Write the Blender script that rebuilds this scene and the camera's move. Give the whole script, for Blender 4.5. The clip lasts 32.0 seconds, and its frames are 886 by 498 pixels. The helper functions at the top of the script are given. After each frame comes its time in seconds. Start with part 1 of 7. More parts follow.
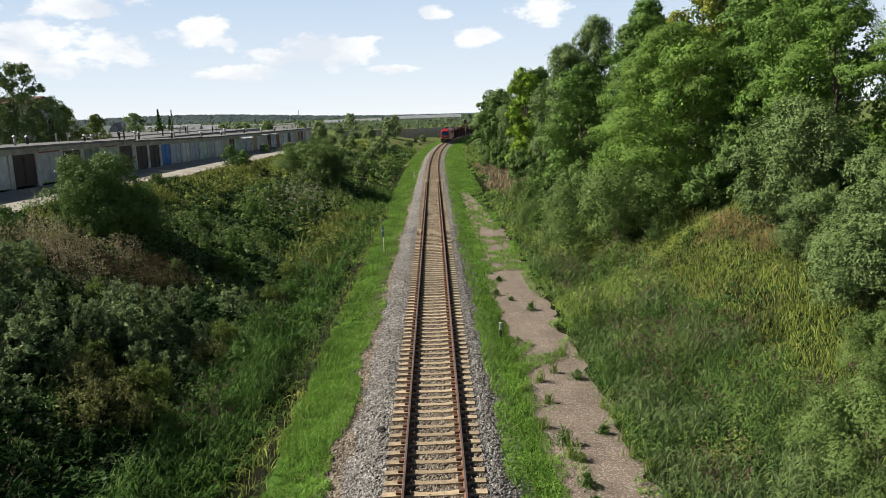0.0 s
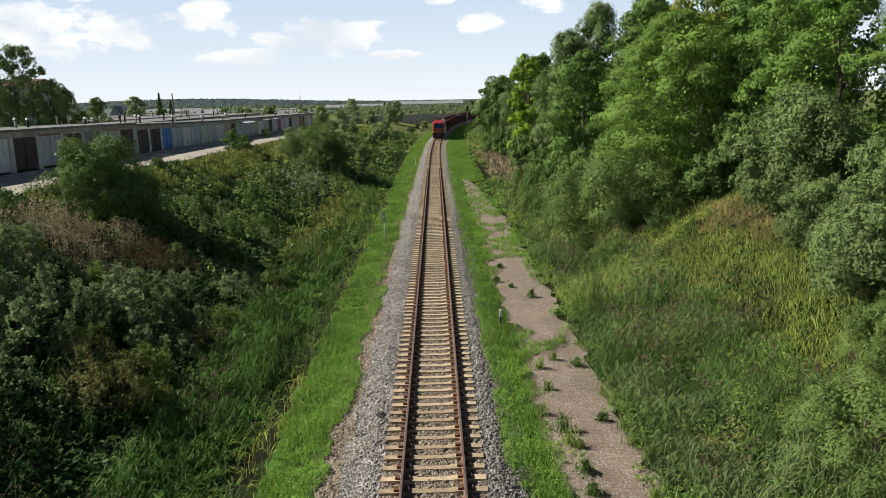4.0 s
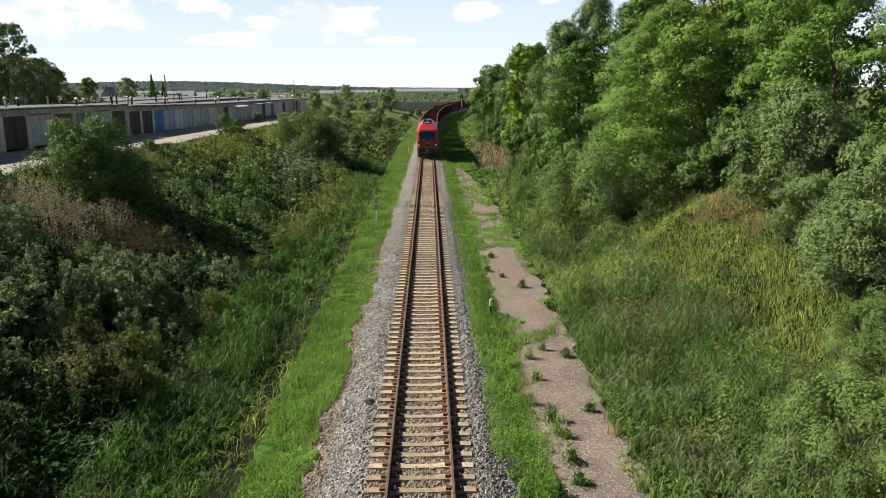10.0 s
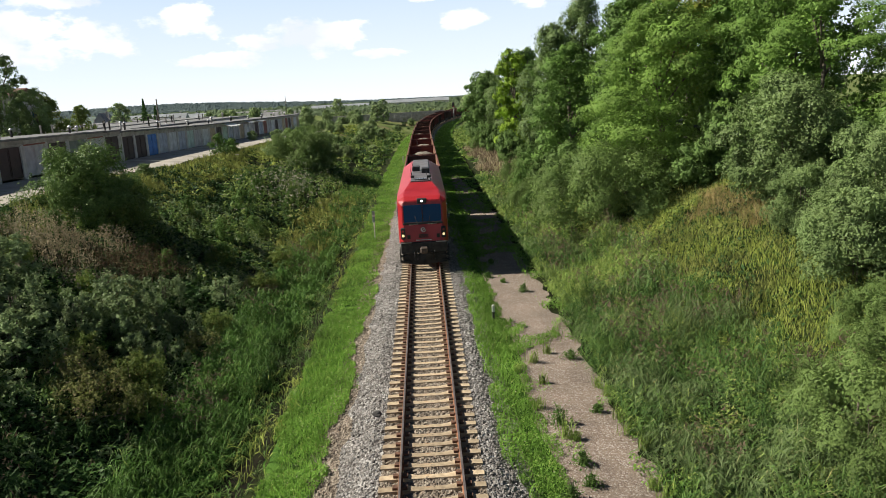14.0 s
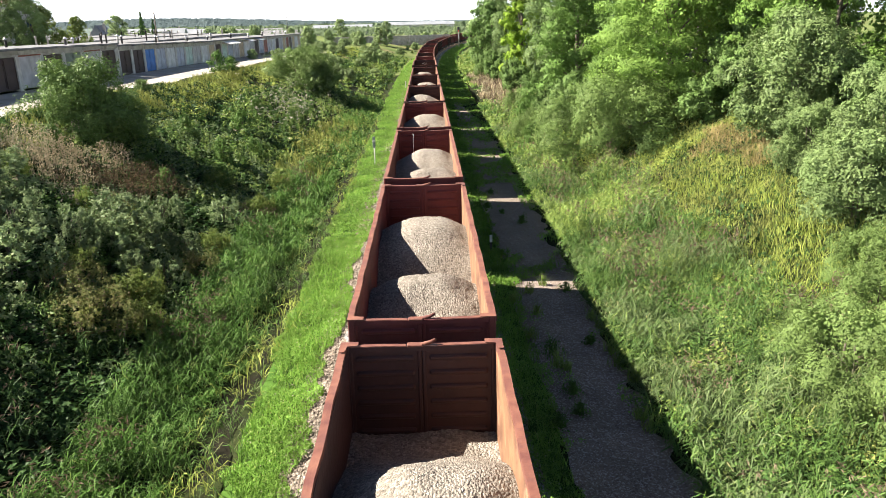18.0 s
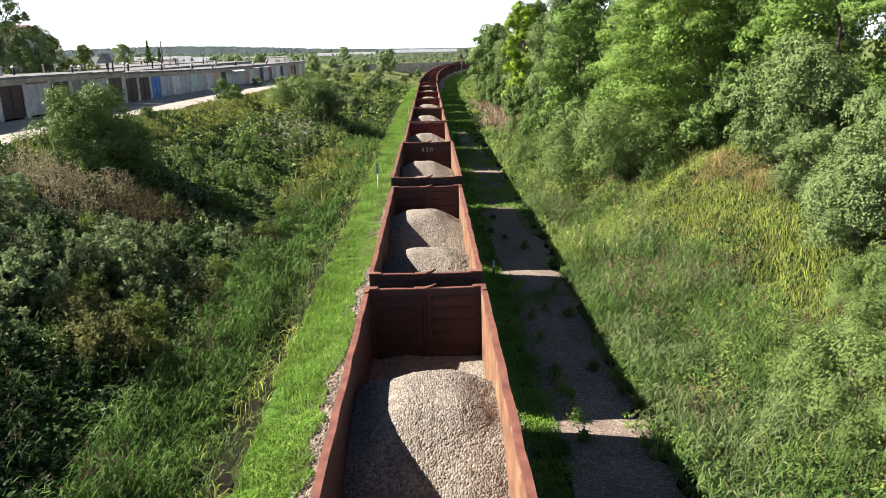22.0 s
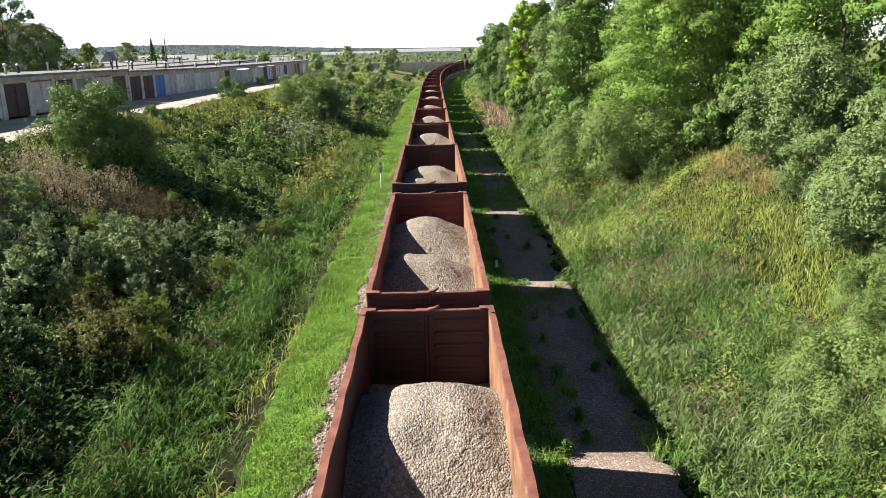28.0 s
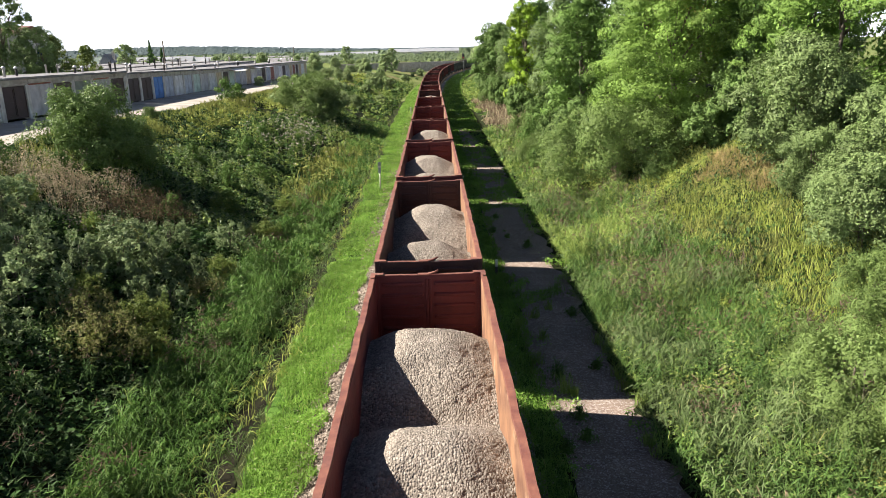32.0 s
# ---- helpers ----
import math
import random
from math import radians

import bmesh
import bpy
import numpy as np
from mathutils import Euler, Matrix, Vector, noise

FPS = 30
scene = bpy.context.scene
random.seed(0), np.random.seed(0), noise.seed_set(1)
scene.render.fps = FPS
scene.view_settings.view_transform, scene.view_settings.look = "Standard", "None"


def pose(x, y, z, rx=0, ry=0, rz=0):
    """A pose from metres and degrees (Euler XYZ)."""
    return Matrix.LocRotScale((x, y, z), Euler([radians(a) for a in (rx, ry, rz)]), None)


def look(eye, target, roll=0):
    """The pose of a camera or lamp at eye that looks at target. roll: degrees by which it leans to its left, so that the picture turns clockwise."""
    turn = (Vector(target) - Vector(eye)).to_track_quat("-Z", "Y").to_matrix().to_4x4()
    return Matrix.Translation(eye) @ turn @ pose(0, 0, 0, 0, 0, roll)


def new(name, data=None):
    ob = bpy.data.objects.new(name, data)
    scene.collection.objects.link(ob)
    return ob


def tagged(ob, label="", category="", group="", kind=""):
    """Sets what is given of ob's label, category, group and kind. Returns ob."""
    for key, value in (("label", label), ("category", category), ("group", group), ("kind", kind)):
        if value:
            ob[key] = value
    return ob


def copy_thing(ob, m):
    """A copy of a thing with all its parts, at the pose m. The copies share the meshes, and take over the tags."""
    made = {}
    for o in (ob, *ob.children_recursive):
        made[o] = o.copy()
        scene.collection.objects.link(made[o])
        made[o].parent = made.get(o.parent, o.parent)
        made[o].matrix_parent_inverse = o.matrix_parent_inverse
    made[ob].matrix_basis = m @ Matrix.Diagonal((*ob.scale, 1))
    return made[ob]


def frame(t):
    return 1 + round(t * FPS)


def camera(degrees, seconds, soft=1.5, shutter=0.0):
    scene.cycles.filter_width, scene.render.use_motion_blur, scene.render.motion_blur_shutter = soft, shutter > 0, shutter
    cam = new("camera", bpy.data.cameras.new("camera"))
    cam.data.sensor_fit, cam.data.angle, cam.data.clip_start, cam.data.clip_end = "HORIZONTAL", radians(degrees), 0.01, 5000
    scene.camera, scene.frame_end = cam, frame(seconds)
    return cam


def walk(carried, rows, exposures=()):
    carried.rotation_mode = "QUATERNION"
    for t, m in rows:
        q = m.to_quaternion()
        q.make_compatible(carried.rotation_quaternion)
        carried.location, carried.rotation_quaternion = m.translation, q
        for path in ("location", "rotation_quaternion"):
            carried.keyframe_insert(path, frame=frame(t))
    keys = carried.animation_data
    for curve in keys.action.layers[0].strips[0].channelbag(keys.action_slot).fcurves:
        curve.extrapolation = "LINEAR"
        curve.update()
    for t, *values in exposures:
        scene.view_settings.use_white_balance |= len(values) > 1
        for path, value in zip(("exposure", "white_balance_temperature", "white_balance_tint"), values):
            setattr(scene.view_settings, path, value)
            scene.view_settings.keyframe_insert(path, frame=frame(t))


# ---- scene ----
EXP0 = 0.68

# ---- camera: a hovering drone, seconds, yaw, pitch, roll ----
EYE = (0.28, 0.0, 9.32)
cam = camera(62.58, 32.0, soft=0.7)
TURNS = [
    (0, -0.45, -10.60, -1.90), (0.5, -0.23, -10.87, -2.10), (1, -0.41, -10.98, -2.43), (1.5, -0.68, -11.12, -2.24),
    (2, -0.35, -11.13, -2.53), (2.5, -0.22, -11.24, -2.00), (4.5, -0.57, -12.11, -0.90), (5, -0.99, -12.75, 0.15),
    (5.5, -1.03, -13.22, 0.41), (6, -1.43, -13.67, 0.97), (6.5, -1.23, -13.80, 0.71), (7, -1.19, -13.87, 0.62),
    (7.5, -1.21, -13.89, 0.69), (8, -0.94, -13.13, 0.48), (8.5, -0.89, -12.79, 0.45), (9, -0.87, -12.64, 0.35),
    (9.5, -0.83, -12.63, 0.28), (10, -1.02, -12.57, -0.19), (10.5, -1.07, -12.64, -0.16), (11, -1.10, -12.69, -0.31),
    (11.5, -1.08, -12.65, -0.36), (12, -1.22, -12.62, -0.47), (12.5, -1.38, -12.64, -0.37), (13, -1.67, -12.46, -0.47),
    (13.5, -1.55, -12.53, -0.85), (14, -1.09, -11.91, -3.17), (14.5, -1.69, -12.13, -2.61), (15, -2.02, -12.77, -2.79),
    (15.5, -0.88, -19.07, -2.42), (17.5, -1.27, -19.45, -1.17), (18, -0.97, -17.52, -1.22), (18.5, -0.32, -17.06, -0.33),
    (19, -0.36, -16.38, -0.98), (19.5, -0.63, -15.52, -0.87), (20, -0.91, -15.40, -1.03), (20.5, -0.74, -15.43, -1.05),
    (21, -0.76, -15.49, -1.24), (21.5, -0.84, -15.52, -1.16), (22, -0.78, -15.51, -1.29), (22.5, -0.79, -15.61, -1.13),
    (23, -0.41, -15.84, -1.05), (23.5, -0.64, -15.80, -1.28), (24, -0.44, -15.44, -1.01), (24.5, -0.60, -15.41, -0.90),
    (25, -0.81, -15.48, -1.24), (25.5, -0.61, -15.59, -0.97), (27.5, -0.55, -15.61, -1.25), (28, -0.55, -15.55, -1.09),
    (28.5, -0.53, -15.49, -1.24), (29, -0.64, -15.45, -1.16), (29.5, -0.75, -15.45, -1.33), (30, -0.44, -15.50, -1.06),
    (30.5, -0.41, -15.49, -1.25), (31, -0.46, -15.47, -1.18), (31.5, -0.43, -15.47, -1.44), (32, -0.57, -15.57, -1.50),
]
walk(cam, [(t, pose(*EYE, 90 + p, 0, y) @ pose(0, 0, 0, 0, 0, r)) for t, y, p, r in TURNS],
     exposures=[(0, EXP0 - 0.08, 6500, 10), (2, EXP0 - 0.09, 6500, 10), (5, EXP0 - 0.06, 6500, 10), (6, EXP0 + 0.02, 6500, 10), (9, EXP0 + 0.08, 6500, 10), (13.5, EXP0 + 0.12, 6500, 10), (15.0, EXP0 + 0.02, 6500, 10), (18.0, EXP0 + 1.31, 6500, 14), (20, EXP0 + 1.0, 6500, 17), (23, EXP0 + 0.94, 6500, 17), (32, EXP0 + 0.94, 6500, 17)])


# ---- light: afternoon sun from the garage side, blue sky with thin cloud ----
TO_SUN = Vector((-1.0, 0.18, 0.85)).normalized()
sun = new("sun", bpy.data.lights.new("sun", "SUN"))
sun.data.energy, sun.data.angle, sun.data.color = 5.0, radians(0.5), (1.0, 0.945, 0.82)
sun.matrix_world = look(TO_SUN * 200, (0, 0, 0))

world = bpy.data.worlds.new("sky")
scene.world = world
world.use_nodes = True
wn, wl = world.node_tree.nodes, world.node_tree.links
wn.clear()
w_out, w_bg = wn.new("ShaderNodeOutputWorld"), wn.new("ShaderNodeBackground")
w_sky = wn.new("ShaderNodeTexSky")
w_sky.sky_type, w_sky.sun_disc = "NISHITA", False
w_sky.sun_elevation, w_sky.sun_rotation = math.asin(TO_SUN.z), math.atan2(TO_SUN.x, TO_SUN.y)
w_sky.air_density, w_sky.dust_density, w_sky.ozone_density = 0.7, 0.4, 1.2
w_bg.inputs["Strength"].default_value = 0.03
w_co, w_map = wn.new("ShaderNodeTexCoord"), wn.new("ShaderNodeMapping")
w_noise, w_mix, w_sep = wn.new("ShaderNodeTexNoise"), wn.new("ShaderNodeMixRGB"), wn.new("ShaderNodeSeparateXYZ")
w_map.inputs["Scale"].default_value, w_map.inputs["Location"].default_value = (8.0, 8.0, 16.0), (0.35, 0.2, 0.1)
w_noise.inputs["Scale"].default_value, w_noise.inputs["Detail"].default_value, w_noise.inputs["Roughness"].default_value = 2.2, 9.0, 0.6
wl.new(w_co.outputs["Generated"], w_map.inputs["Vector"])
wl.new(w_co.outputs["Generated"], w_sep.inputs["Vector"])
wl.new(w_map.outputs["Vector"], w_noise.inputs["Vector"])


def sky_math(op, a, b):
    q = wn.new("ShaderNodeMath")
    q.operation = op
    for i, v in enumerate((a, b)):
        if isinstance(v, (int, float)):
            q.inputs[i].default_value = v
        else:
            wl.new(v, q.inputs[i])
    return q.outputs["Value"]


# fair-weather clouds low over the line: side, height, half width and half height as slopes
CLOUDS = ((-0.302, 0.114, 0.058, 0.022), (-0.150, 0.084, 0.078, 0.025), (-0.479, 0.093, 0.101, 0.033), (-0.463, 0.154, 0.097, 0.017), (0.146, 0.131, 0.047, 0.022), (0.058, 0.098, 0.037, 0.014), (0.011, 0.130, 0.025, 0.009), (-0.250, 0.060, 0.074, 0.011), (-0.044, 0.059, 0.039, 0.007), (-0.520, 0.119, 0.047, 0.019))
ahead = sky_math("MAXIMUM", w_sep.outputs["Y"], 0.05)
side_slope, up_slope = sky_math("DIVIDE", w_sep.outputs["X"], ahead), sky_math("DIVIDE", w_sep.outputs["Z"], ahead)
cover = -9.0
for a, e, w, h in CLOUDS:
    u, v = sky_math("DIVIDE", sky_math("SUBTRACT", side_slope, a), w), sky_math("DIVIDE", sky_math("SUBTRACT", up_slope, e), h)
    puff = sky_math("SUBTRACT", 1.0, sky_math("ADD", sky_math("MULTIPLY", u, u), sky_math("MULTIPLY", v, v)))
    cover = sky_math("MAXIMUM", cover, puff)
rough = sky_math("MULTIPLY", sky_math("SUBTRACT", w_noise.outputs["Fac"], 0.52), 5.5)
w_edge = wn.new("ShaderNodeMapRange")
w_edge.interpolation_type = "SMOOTHSTEP"
w_edge.inputs["From Min"].default_value, w_edge.inputs["From Max"].default_value = -0.1, 0.75
w_edge.inputs["To Max"].default_value = 0.85
wl.new(sky_math("ADD", sky_math("MAXIMUM", cover, -2.0), rough), w_edge.inputs["Value"])
w_shade, w_sramp = wn.new("ShaderNodeTexNoise"), wn.new("ShaderNodeValToRGB")
w_shade.inputs["Scale"].default_value, w_shade.inputs["Detail"].default_value = 1.7, 5.0
w_sramp.color_ramp.elements[0].color, w_sramp.color_ramp.elements[1].color = (17.5, 18.5, 20.0, 1), (24.0, 24.0, 23.6, 1)
w_sramp.color_ramp.elements[0].position, w_sramp.color_ramp.elements[1].position = 0.36, 0.56
wl.new(w_map.outputs["Vector"], w_shade.inputs["Vector"])
wl.new(w_shade.outputs["Fac"], w_sramp.inputs["Fac"])
wl.new(w_edge.outputs["Result"], w_mix.inputs["Fac"])
wl.new(w_sramp.outputs["Color"], w_mix.inputs["Color2"])
# pale haze that thickens towards the horizon
w_z, w_hramp = wn.new("ShaderNodeMapRange"), wn.new("ShaderNodeValToRGB")
w_z.inputs["From Max"].default_value = 0.3
for at, tone in ((0.0, (20.0, 21.0, 21.6)), (0.15, (17.2, 19.2, 21.0)), (0.5, (12.5, 15.6, 19.5)), (1.0, (5.0, 8.0, 12.5))):
    el = w_hramp.color_ramp.elements[0] if at == 0.0 else w_hramp.color_ramp.elements[-1] if at == 1.0 else w_hramp.color_ramp.elements.new(at)
    el.color = (*tone, 1)
w_haze, w_mix2 = wn.new("ShaderNodeMapRange"), wn.new("ShaderNodeMixRGB")
w_haze.inputs["From Min"].default_value, w_haze.inputs["From Max"].default_value = 0.34, 0.16
wl.new(w_sep.outputs["Z"], w_z.inputs["Value"])
wl.new(w_sep.outputs["Z"], w_haze.inputs["Value"])
wl.new(w_z.outputs["Result"], w_hramp.inputs["Fac"])
wl.new(w_haze.outputs["Result"], w_mix2.inputs["Fac"])
wl.new(w_sky.outputs["Color"], w_mix2.inputs["Color1"])
wl.new(w_hramp.outputs["Color"], w_mix2.inputs["Color2"])
wl.new(w_mix2.outputs["Color"], w_mix.inputs["Color1"])
wl.new(w_mix.outputs["Color"], w_bg.inputs["Color"])
wl.new(w_bg.outputs["Background"], w_out.inputs["Surface"])


# ---- materials ----
def surface(name, dark, light, scale=4.0, rough=0.8, bump=0.3, bump_scale=40.0, metal=0.0, coords="Object", spec=0.5,
            spots=None, spots_scale=1.2, spots_at=0.58, random_by=""):
    """Two tones by noise, stains of a third colour, fine relief."""
    m = bpy.data.materials.new(name)
    m.use_nodes = True
    n, k = m.node_tree.nodes, m.node_tree.links
    b = n["Principled BSDF"]
    b.inputs["Roughness"].default_value, b.inputs["Metallic"].default_value = rough, metal
    b.inputs["Specular IOR Level"].default_value = spec
    if coords == "World":
        vec = n.new("ShaderNodeNewGeometry").outputs["Position"]
    else:
        vec = n.new("ShaderNodeTexCoord").outputs[coords]
    t = n.new("ShaderNodeTexNoise")
    t.inputs["Scale"].default_value, t.inputs["Detail"].default_value = scale, 6.0
    k.new(vec, t.inputs["Vector"])
    r = n.new("ShaderNodeValToRGB")
    r.color_ramp.elements[0].position, r.color_ramp.elements[1].position = 0.35, 0.68
    r.color_ramp.elements[0].color, r.color_ramp.elements[1].color = (*dark, 1), (*light, 1)
    k.new(t.outputs["Fac"], r.inputs["Fac"])
    colour = r.outputs["Color"]
    if spots:
        s = n.new("ShaderNodeTexNoise")
        s.inputs["Scale"].default_value, s.inputs["Detail"].default_value = spots_scale, 8.0
        s.inputs["Roughness"].default_value = 0.65
        k.new(vec, s.inputs["Vector"])
        q = n.new("ShaderNodeValToRGB")
        q.color_ramp.elements[0].position, q.color_ramp.elements[1].position = spots_at, spots_at + 0.12
        k.new(s.outputs["Fac"], q.inputs["Fac"])
        x = n.new("ShaderNodeMixRGB")
        k.new(q.outputs["Color"], x.inputs["Fac"])
        k.new(colour, x.inputs["Color1"])
        x.inputs["Color2"].default_value = (*spots, 1)
        colour = x.outputs["Color"]
    if random_by:
        src = n.new("ShaderNodeObjectInfo").outputs["Random"] if random_by == "object" else n.new("ShaderNodeNewGeometry").outputs["Random Per Island"]
        h = n.new("ShaderNodeHueSaturation")
        mr = n.new("ShaderNodeMapRange")
        mr.inputs["To Min"].default_value, mr.inputs["To Max"].default_value = 0.75, 1.25
        k.new(src, mr.inputs["Value"])
        k.new(mr.outputs["Result"], h.inputs["Value"])
        k.new(colour, h.inputs["Color"])
        colour = h.outputs["Color"]
    k.new(colour, b.inputs["Base Color"])
    if bump:
        f = n.new("ShaderNodeTexNoise")
        f.inputs["Scale"].default_value, f.inputs["Detail"].default_value = bump_scale, 5.0
        k.new(vec, f.inputs["Vector"])
        u = n.new("ShaderNodeBump")
        u.inputs["Strength"].default_value, u.inputs["Distance"].default_value = bump, 0.02
        k.new(f.outputs["Fac"], u.inputs["Height"])
        k.new(u.outputs["Normal"], b.inputs["Normal"])
    return m


def foliage(name, dark, light, through_light=0.35, rough=0.5, odd=None, odd_share=0.06):
    """Leaves: each one of its own tone, part of the light passes through."""
    m = bpy.data.materials.new(name)
    m.use_nodes = True
    n, k = m.node_tree.nodes, m.node_tree.links
    b, out = n["Principled BSDF"], n["Material Output"]
    b.inputs["Roughness"].default_value = rough
    b.inputs["Specular IOR Level"].default_value = 0.07
    g = n.new("ShaderNodeNewGeometry")
    r = n.new("ShaderNodeValToRGB")
    mid = [(a + b) / 2 for a, b in zip(dark, light)]
    dark, light = [0.7 * a + 0.3 * m for a, m in zip(dark, mid)], [0.7 * a + 0.3 * m for a, m in zip(light, mid)]
    r.color_ramp.elements[0].color, r.color_ramp.elements[1].color = (*dark, 1), (*light, 1)
    if odd:
        e = r.color_ramp.elements.new(1.0 - odd_share)
        e.color = (*light, 1)
        r.color_ramp.elements[-1].color = (*odd, 1)
    k.new(g.outputs["Random Per Island"], r.inputs["Fac"])
    w = n.new("ShaderNodeTexNoise")
    w.inputs["Scale"].default_value, w.inputs["Detail"].default_value = 0.45, 3.0
    k.new(g.outputs["Position"], w.inputs["Vector"])
    mr = n.new("ShaderNodeMapRange")
    mr.inputs["From Min"].default_value, mr.inputs["From Max"].default_value = 0.3, 0.7
    mr.inputs["To Min"].default_value, mr.inputs["To Max"].default_value = 0.7, 1.3
    k.new(w.outputs["Fac"], mr.inputs["Value"])
    h = n.new("ShaderNodeHueSaturation")
    k.new(mr.outputs["Result"], h.inputs["Value"])
    k.new(r.outputs["Color"], h.inputs["Color"])
    k.new(h.outputs["Color"], b.inputs["Base Color"])
    t, x = n.new("ShaderNodeBsdfTranslucent"), n.new("ShaderNodeMixShader")
    k.new(h.outputs["Color"], t.inputs["Color"])
    x.inputs["Fac"].default_value = through_light * 0.5
    k.new(b.outputs["BSDF"], x.inputs[1])
    k.new(t.outputs["BSDF"], x.inputs[2])
    k.new(x.outputs["Shader"], out.inputs["Surface"])
    return m


def plain(name, colour, rough=0.5, metal=0.0, glow=0.0):
    m = bpy.data.materials.new(name)
    m.use_nodes = True
    b = m.node_tree.nodes["Principled BSDF"]
    b.inputs["Base Color"].default_value = (*colour, 1)
    b.inputs["Roughness"].default_value, b.inputs["Metallic"].default_value = rough, metal
    if glow:
        b.inputs["Emission Color"].default_value, b.inputs["Emission Strength"].default_value = (*colour, 1), glow
    return m


def pebbles(name, tones, size=0.05, rough=0.85, bump=1.0, coords="Object"):
    """Crushed stone: a Voronoi cell for every stone, each with a tone of its own."""
    m = bpy.data.materials.new(name)
    m.use_nodes = True
    n, k = m.node_tree.nodes, m.node_tree.links
    b = n["Principled BSDF"]
    b.inputs["Roughness"].default_value = rough
    b.inputs["Specular IOR Level"].default_value = 0.2
    vec = n.new("ShaderNodeNewGeometry").outputs["Position"] if coords == "World" else n.new("ShaderNodeTexCoord").outputs["Object"]
    v = n.new("ShaderNodeTexVoronoi")
    v.inputs["Scale"].default_value = 1.0 / size
    v.distance = "MANHATTAN"
    k.new(vec, v.inputs["Vector"])
    sep = n.new("ShaderNodeSeparateColor")
    k.new(v.outputs["Color"], sep.inputs["Color"])
    r = n.new("ShaderNodeValToRGB")
    while len(r.color_ramp.elements) < len(tones):
        r.color_ramp.elements.new(0.5)
    for i, c in enumerate(tones):
        r.color_ramp.elements[i].position, r.color_ramp.elements[i].color = i / (len(tones) - 1), (*c, 1)
    k.new(sep.outputs[0], r.inputs["Fac"])
    w = n.new("ShaderNodeTexNoise")
    w.inputs["Scale"].default_value, w.inputs["Detail"].default_value = 0.8, 5.0
    k.new(vec, w.inputs["Vector"])
    mr = n.new("ShaderNodeMapRange")
    mr.inputs["From Min"].default_value, mr.inputs["From Max"].default_value = 0.3, 0.7
    mr.inputs["To Min"].default_value, mr.inputs["To Max"].default_value = 0.8, 1.15
    k.new(w.outputs["Fac"], mr.inputs["Value"])
    h = n.new("ShaderNodeHueSaturation")
    k.new(mr.outputs["Result"], h.inputs["Value"])
    k.new(r.outputs["Color"], h.inputs["Color"])
    k.new(h.outputs["Color"], b.inputs["Base Color"])
    u = n.new("ShaderNodeBump")
    u.invert = True
    u.inputs["Strength"].default_value, u.inputs["Distance"].default_value = bump, size * 0.6
    k.new(v.outputs["Distance"], u.inputs["Height"])
    k.new(u.outputs["Normal"], b.inputs["Normal"])
    return m


# soil kept dark, with the shade between plants put into its colour
M_SOIL = surface("shaded_undergrowth_soil", spec=0.05, dark=(0.012, 0.017, 0.006), light=(0.032, 0.040, 0.014), scale=0.7, rough=0.95, bump=0.8, bump_scale=9.0, coords="World", spots=(0.045, 0.040, 0.020), spots_scale=0.25, spots_at=0.6)
M_PATH = pebbles("path_gravel", [(0.125, 0.09, 0.07), (0.182, 0.14, 0.11), (0.225, 0.178, 0.144), (0.361, 0.324, 0.287), (0.153, 0.116, 0.09), (0.2, 0.153, 0.122), (0.176, 0.135, 0.106)], 0.038, 0.95, 0.45, "World")
M_TURF = surface("mossy_turf", (0.034, 0.080, 0.013), (0.074, 0.145, 0.026), 1.4, 0.95, 0.7, 30.0, coords="World", spec=0.05, spots=(0.06, 0.05, 0.03), spots_scale=1.1, spots_at=0.62)
M_MEADOW = surface("rough_meadow", (0.075, 0.11, 0.03), (0.16, 0.185, 0.065), 0.15, 0.95, 0.8, 4.0, coords="World", spec=0.05, spots=(0.2, 0.17, 0.09), spots_scale=0.06, spots_at=0.55)
# mud made near black, with the reeds' shade put into its colour
M_MUD = surface("shaded_ditch_mud", (0.005, 0.005, 0.003), (0.013, 0.012, 0.007), 1.2, 0.95, 0.6, 12.0, spec=0.05, coords="World", spots=(0.02, 0.028, 0.008), spots_scale=0.8, spots_at=0.5)
M_ROAD = surface("dusty_road", (0.25, 0.225, 0.19), (0.40, 0.365, 0.315), 0.6, 0.95, 0.5, 6.0, coords="World", spots=(0.16, 0.17, 0.07), spots_scale=0.3, spots_at=0.6)
M_BALLAST = pebbles("track_ballast", [(0.055, 0.049, 0.045), (0.175, 0.162, 0.152), (0.42, 0.405, 0.385), (0.10, 0.089, 0.081), (0.29, 0.27, 0.25), (0.12, 0.106, 0.096)], 0.068, 0.9, 1.0, "World")
M_BALLAST_RUST = pebbles("rust_dusted_ballast", [(0.075, 0.06, 0.047), (0.19, 0.155, 0.12), (0.36, 0.31, 0.25), (0.12, 0.095, 0.073), (0.25, 0.20, 0.155)], 0.066, 0.95, 1.0, "World")
M_SLEEPER = surface("weathered_concrete", (0.290, 0.218, 0.140), (0.460, 0.365, 0.245), 5.0, 0.9, 0.4, 60.0, spots=(0.28, 0.15, 0.07), spots_scale=2.5, spots_at=0.6, random_by="object")
M_RAIL = surface("rusty_rail", (0.150, 0.062, 0.030), (0.270, 0.115, 0.055), 6.0, 0.75, 0.3, 60.0, coords="World")
M_RAILTOP = surface("rolled_steel", (0.16, 0.13, 0.12), (0.26, 0.22, 0.20), 3.0, 0.45, 0.05, 30.0, metal=0.6, coords="World")
M_CLIP = surface("rusted_clip", (0.06, 0.03, 0.018), (0.15, 0.07, 0.038), 9.0, 0.85, 0.3, 50.0, coords="World")
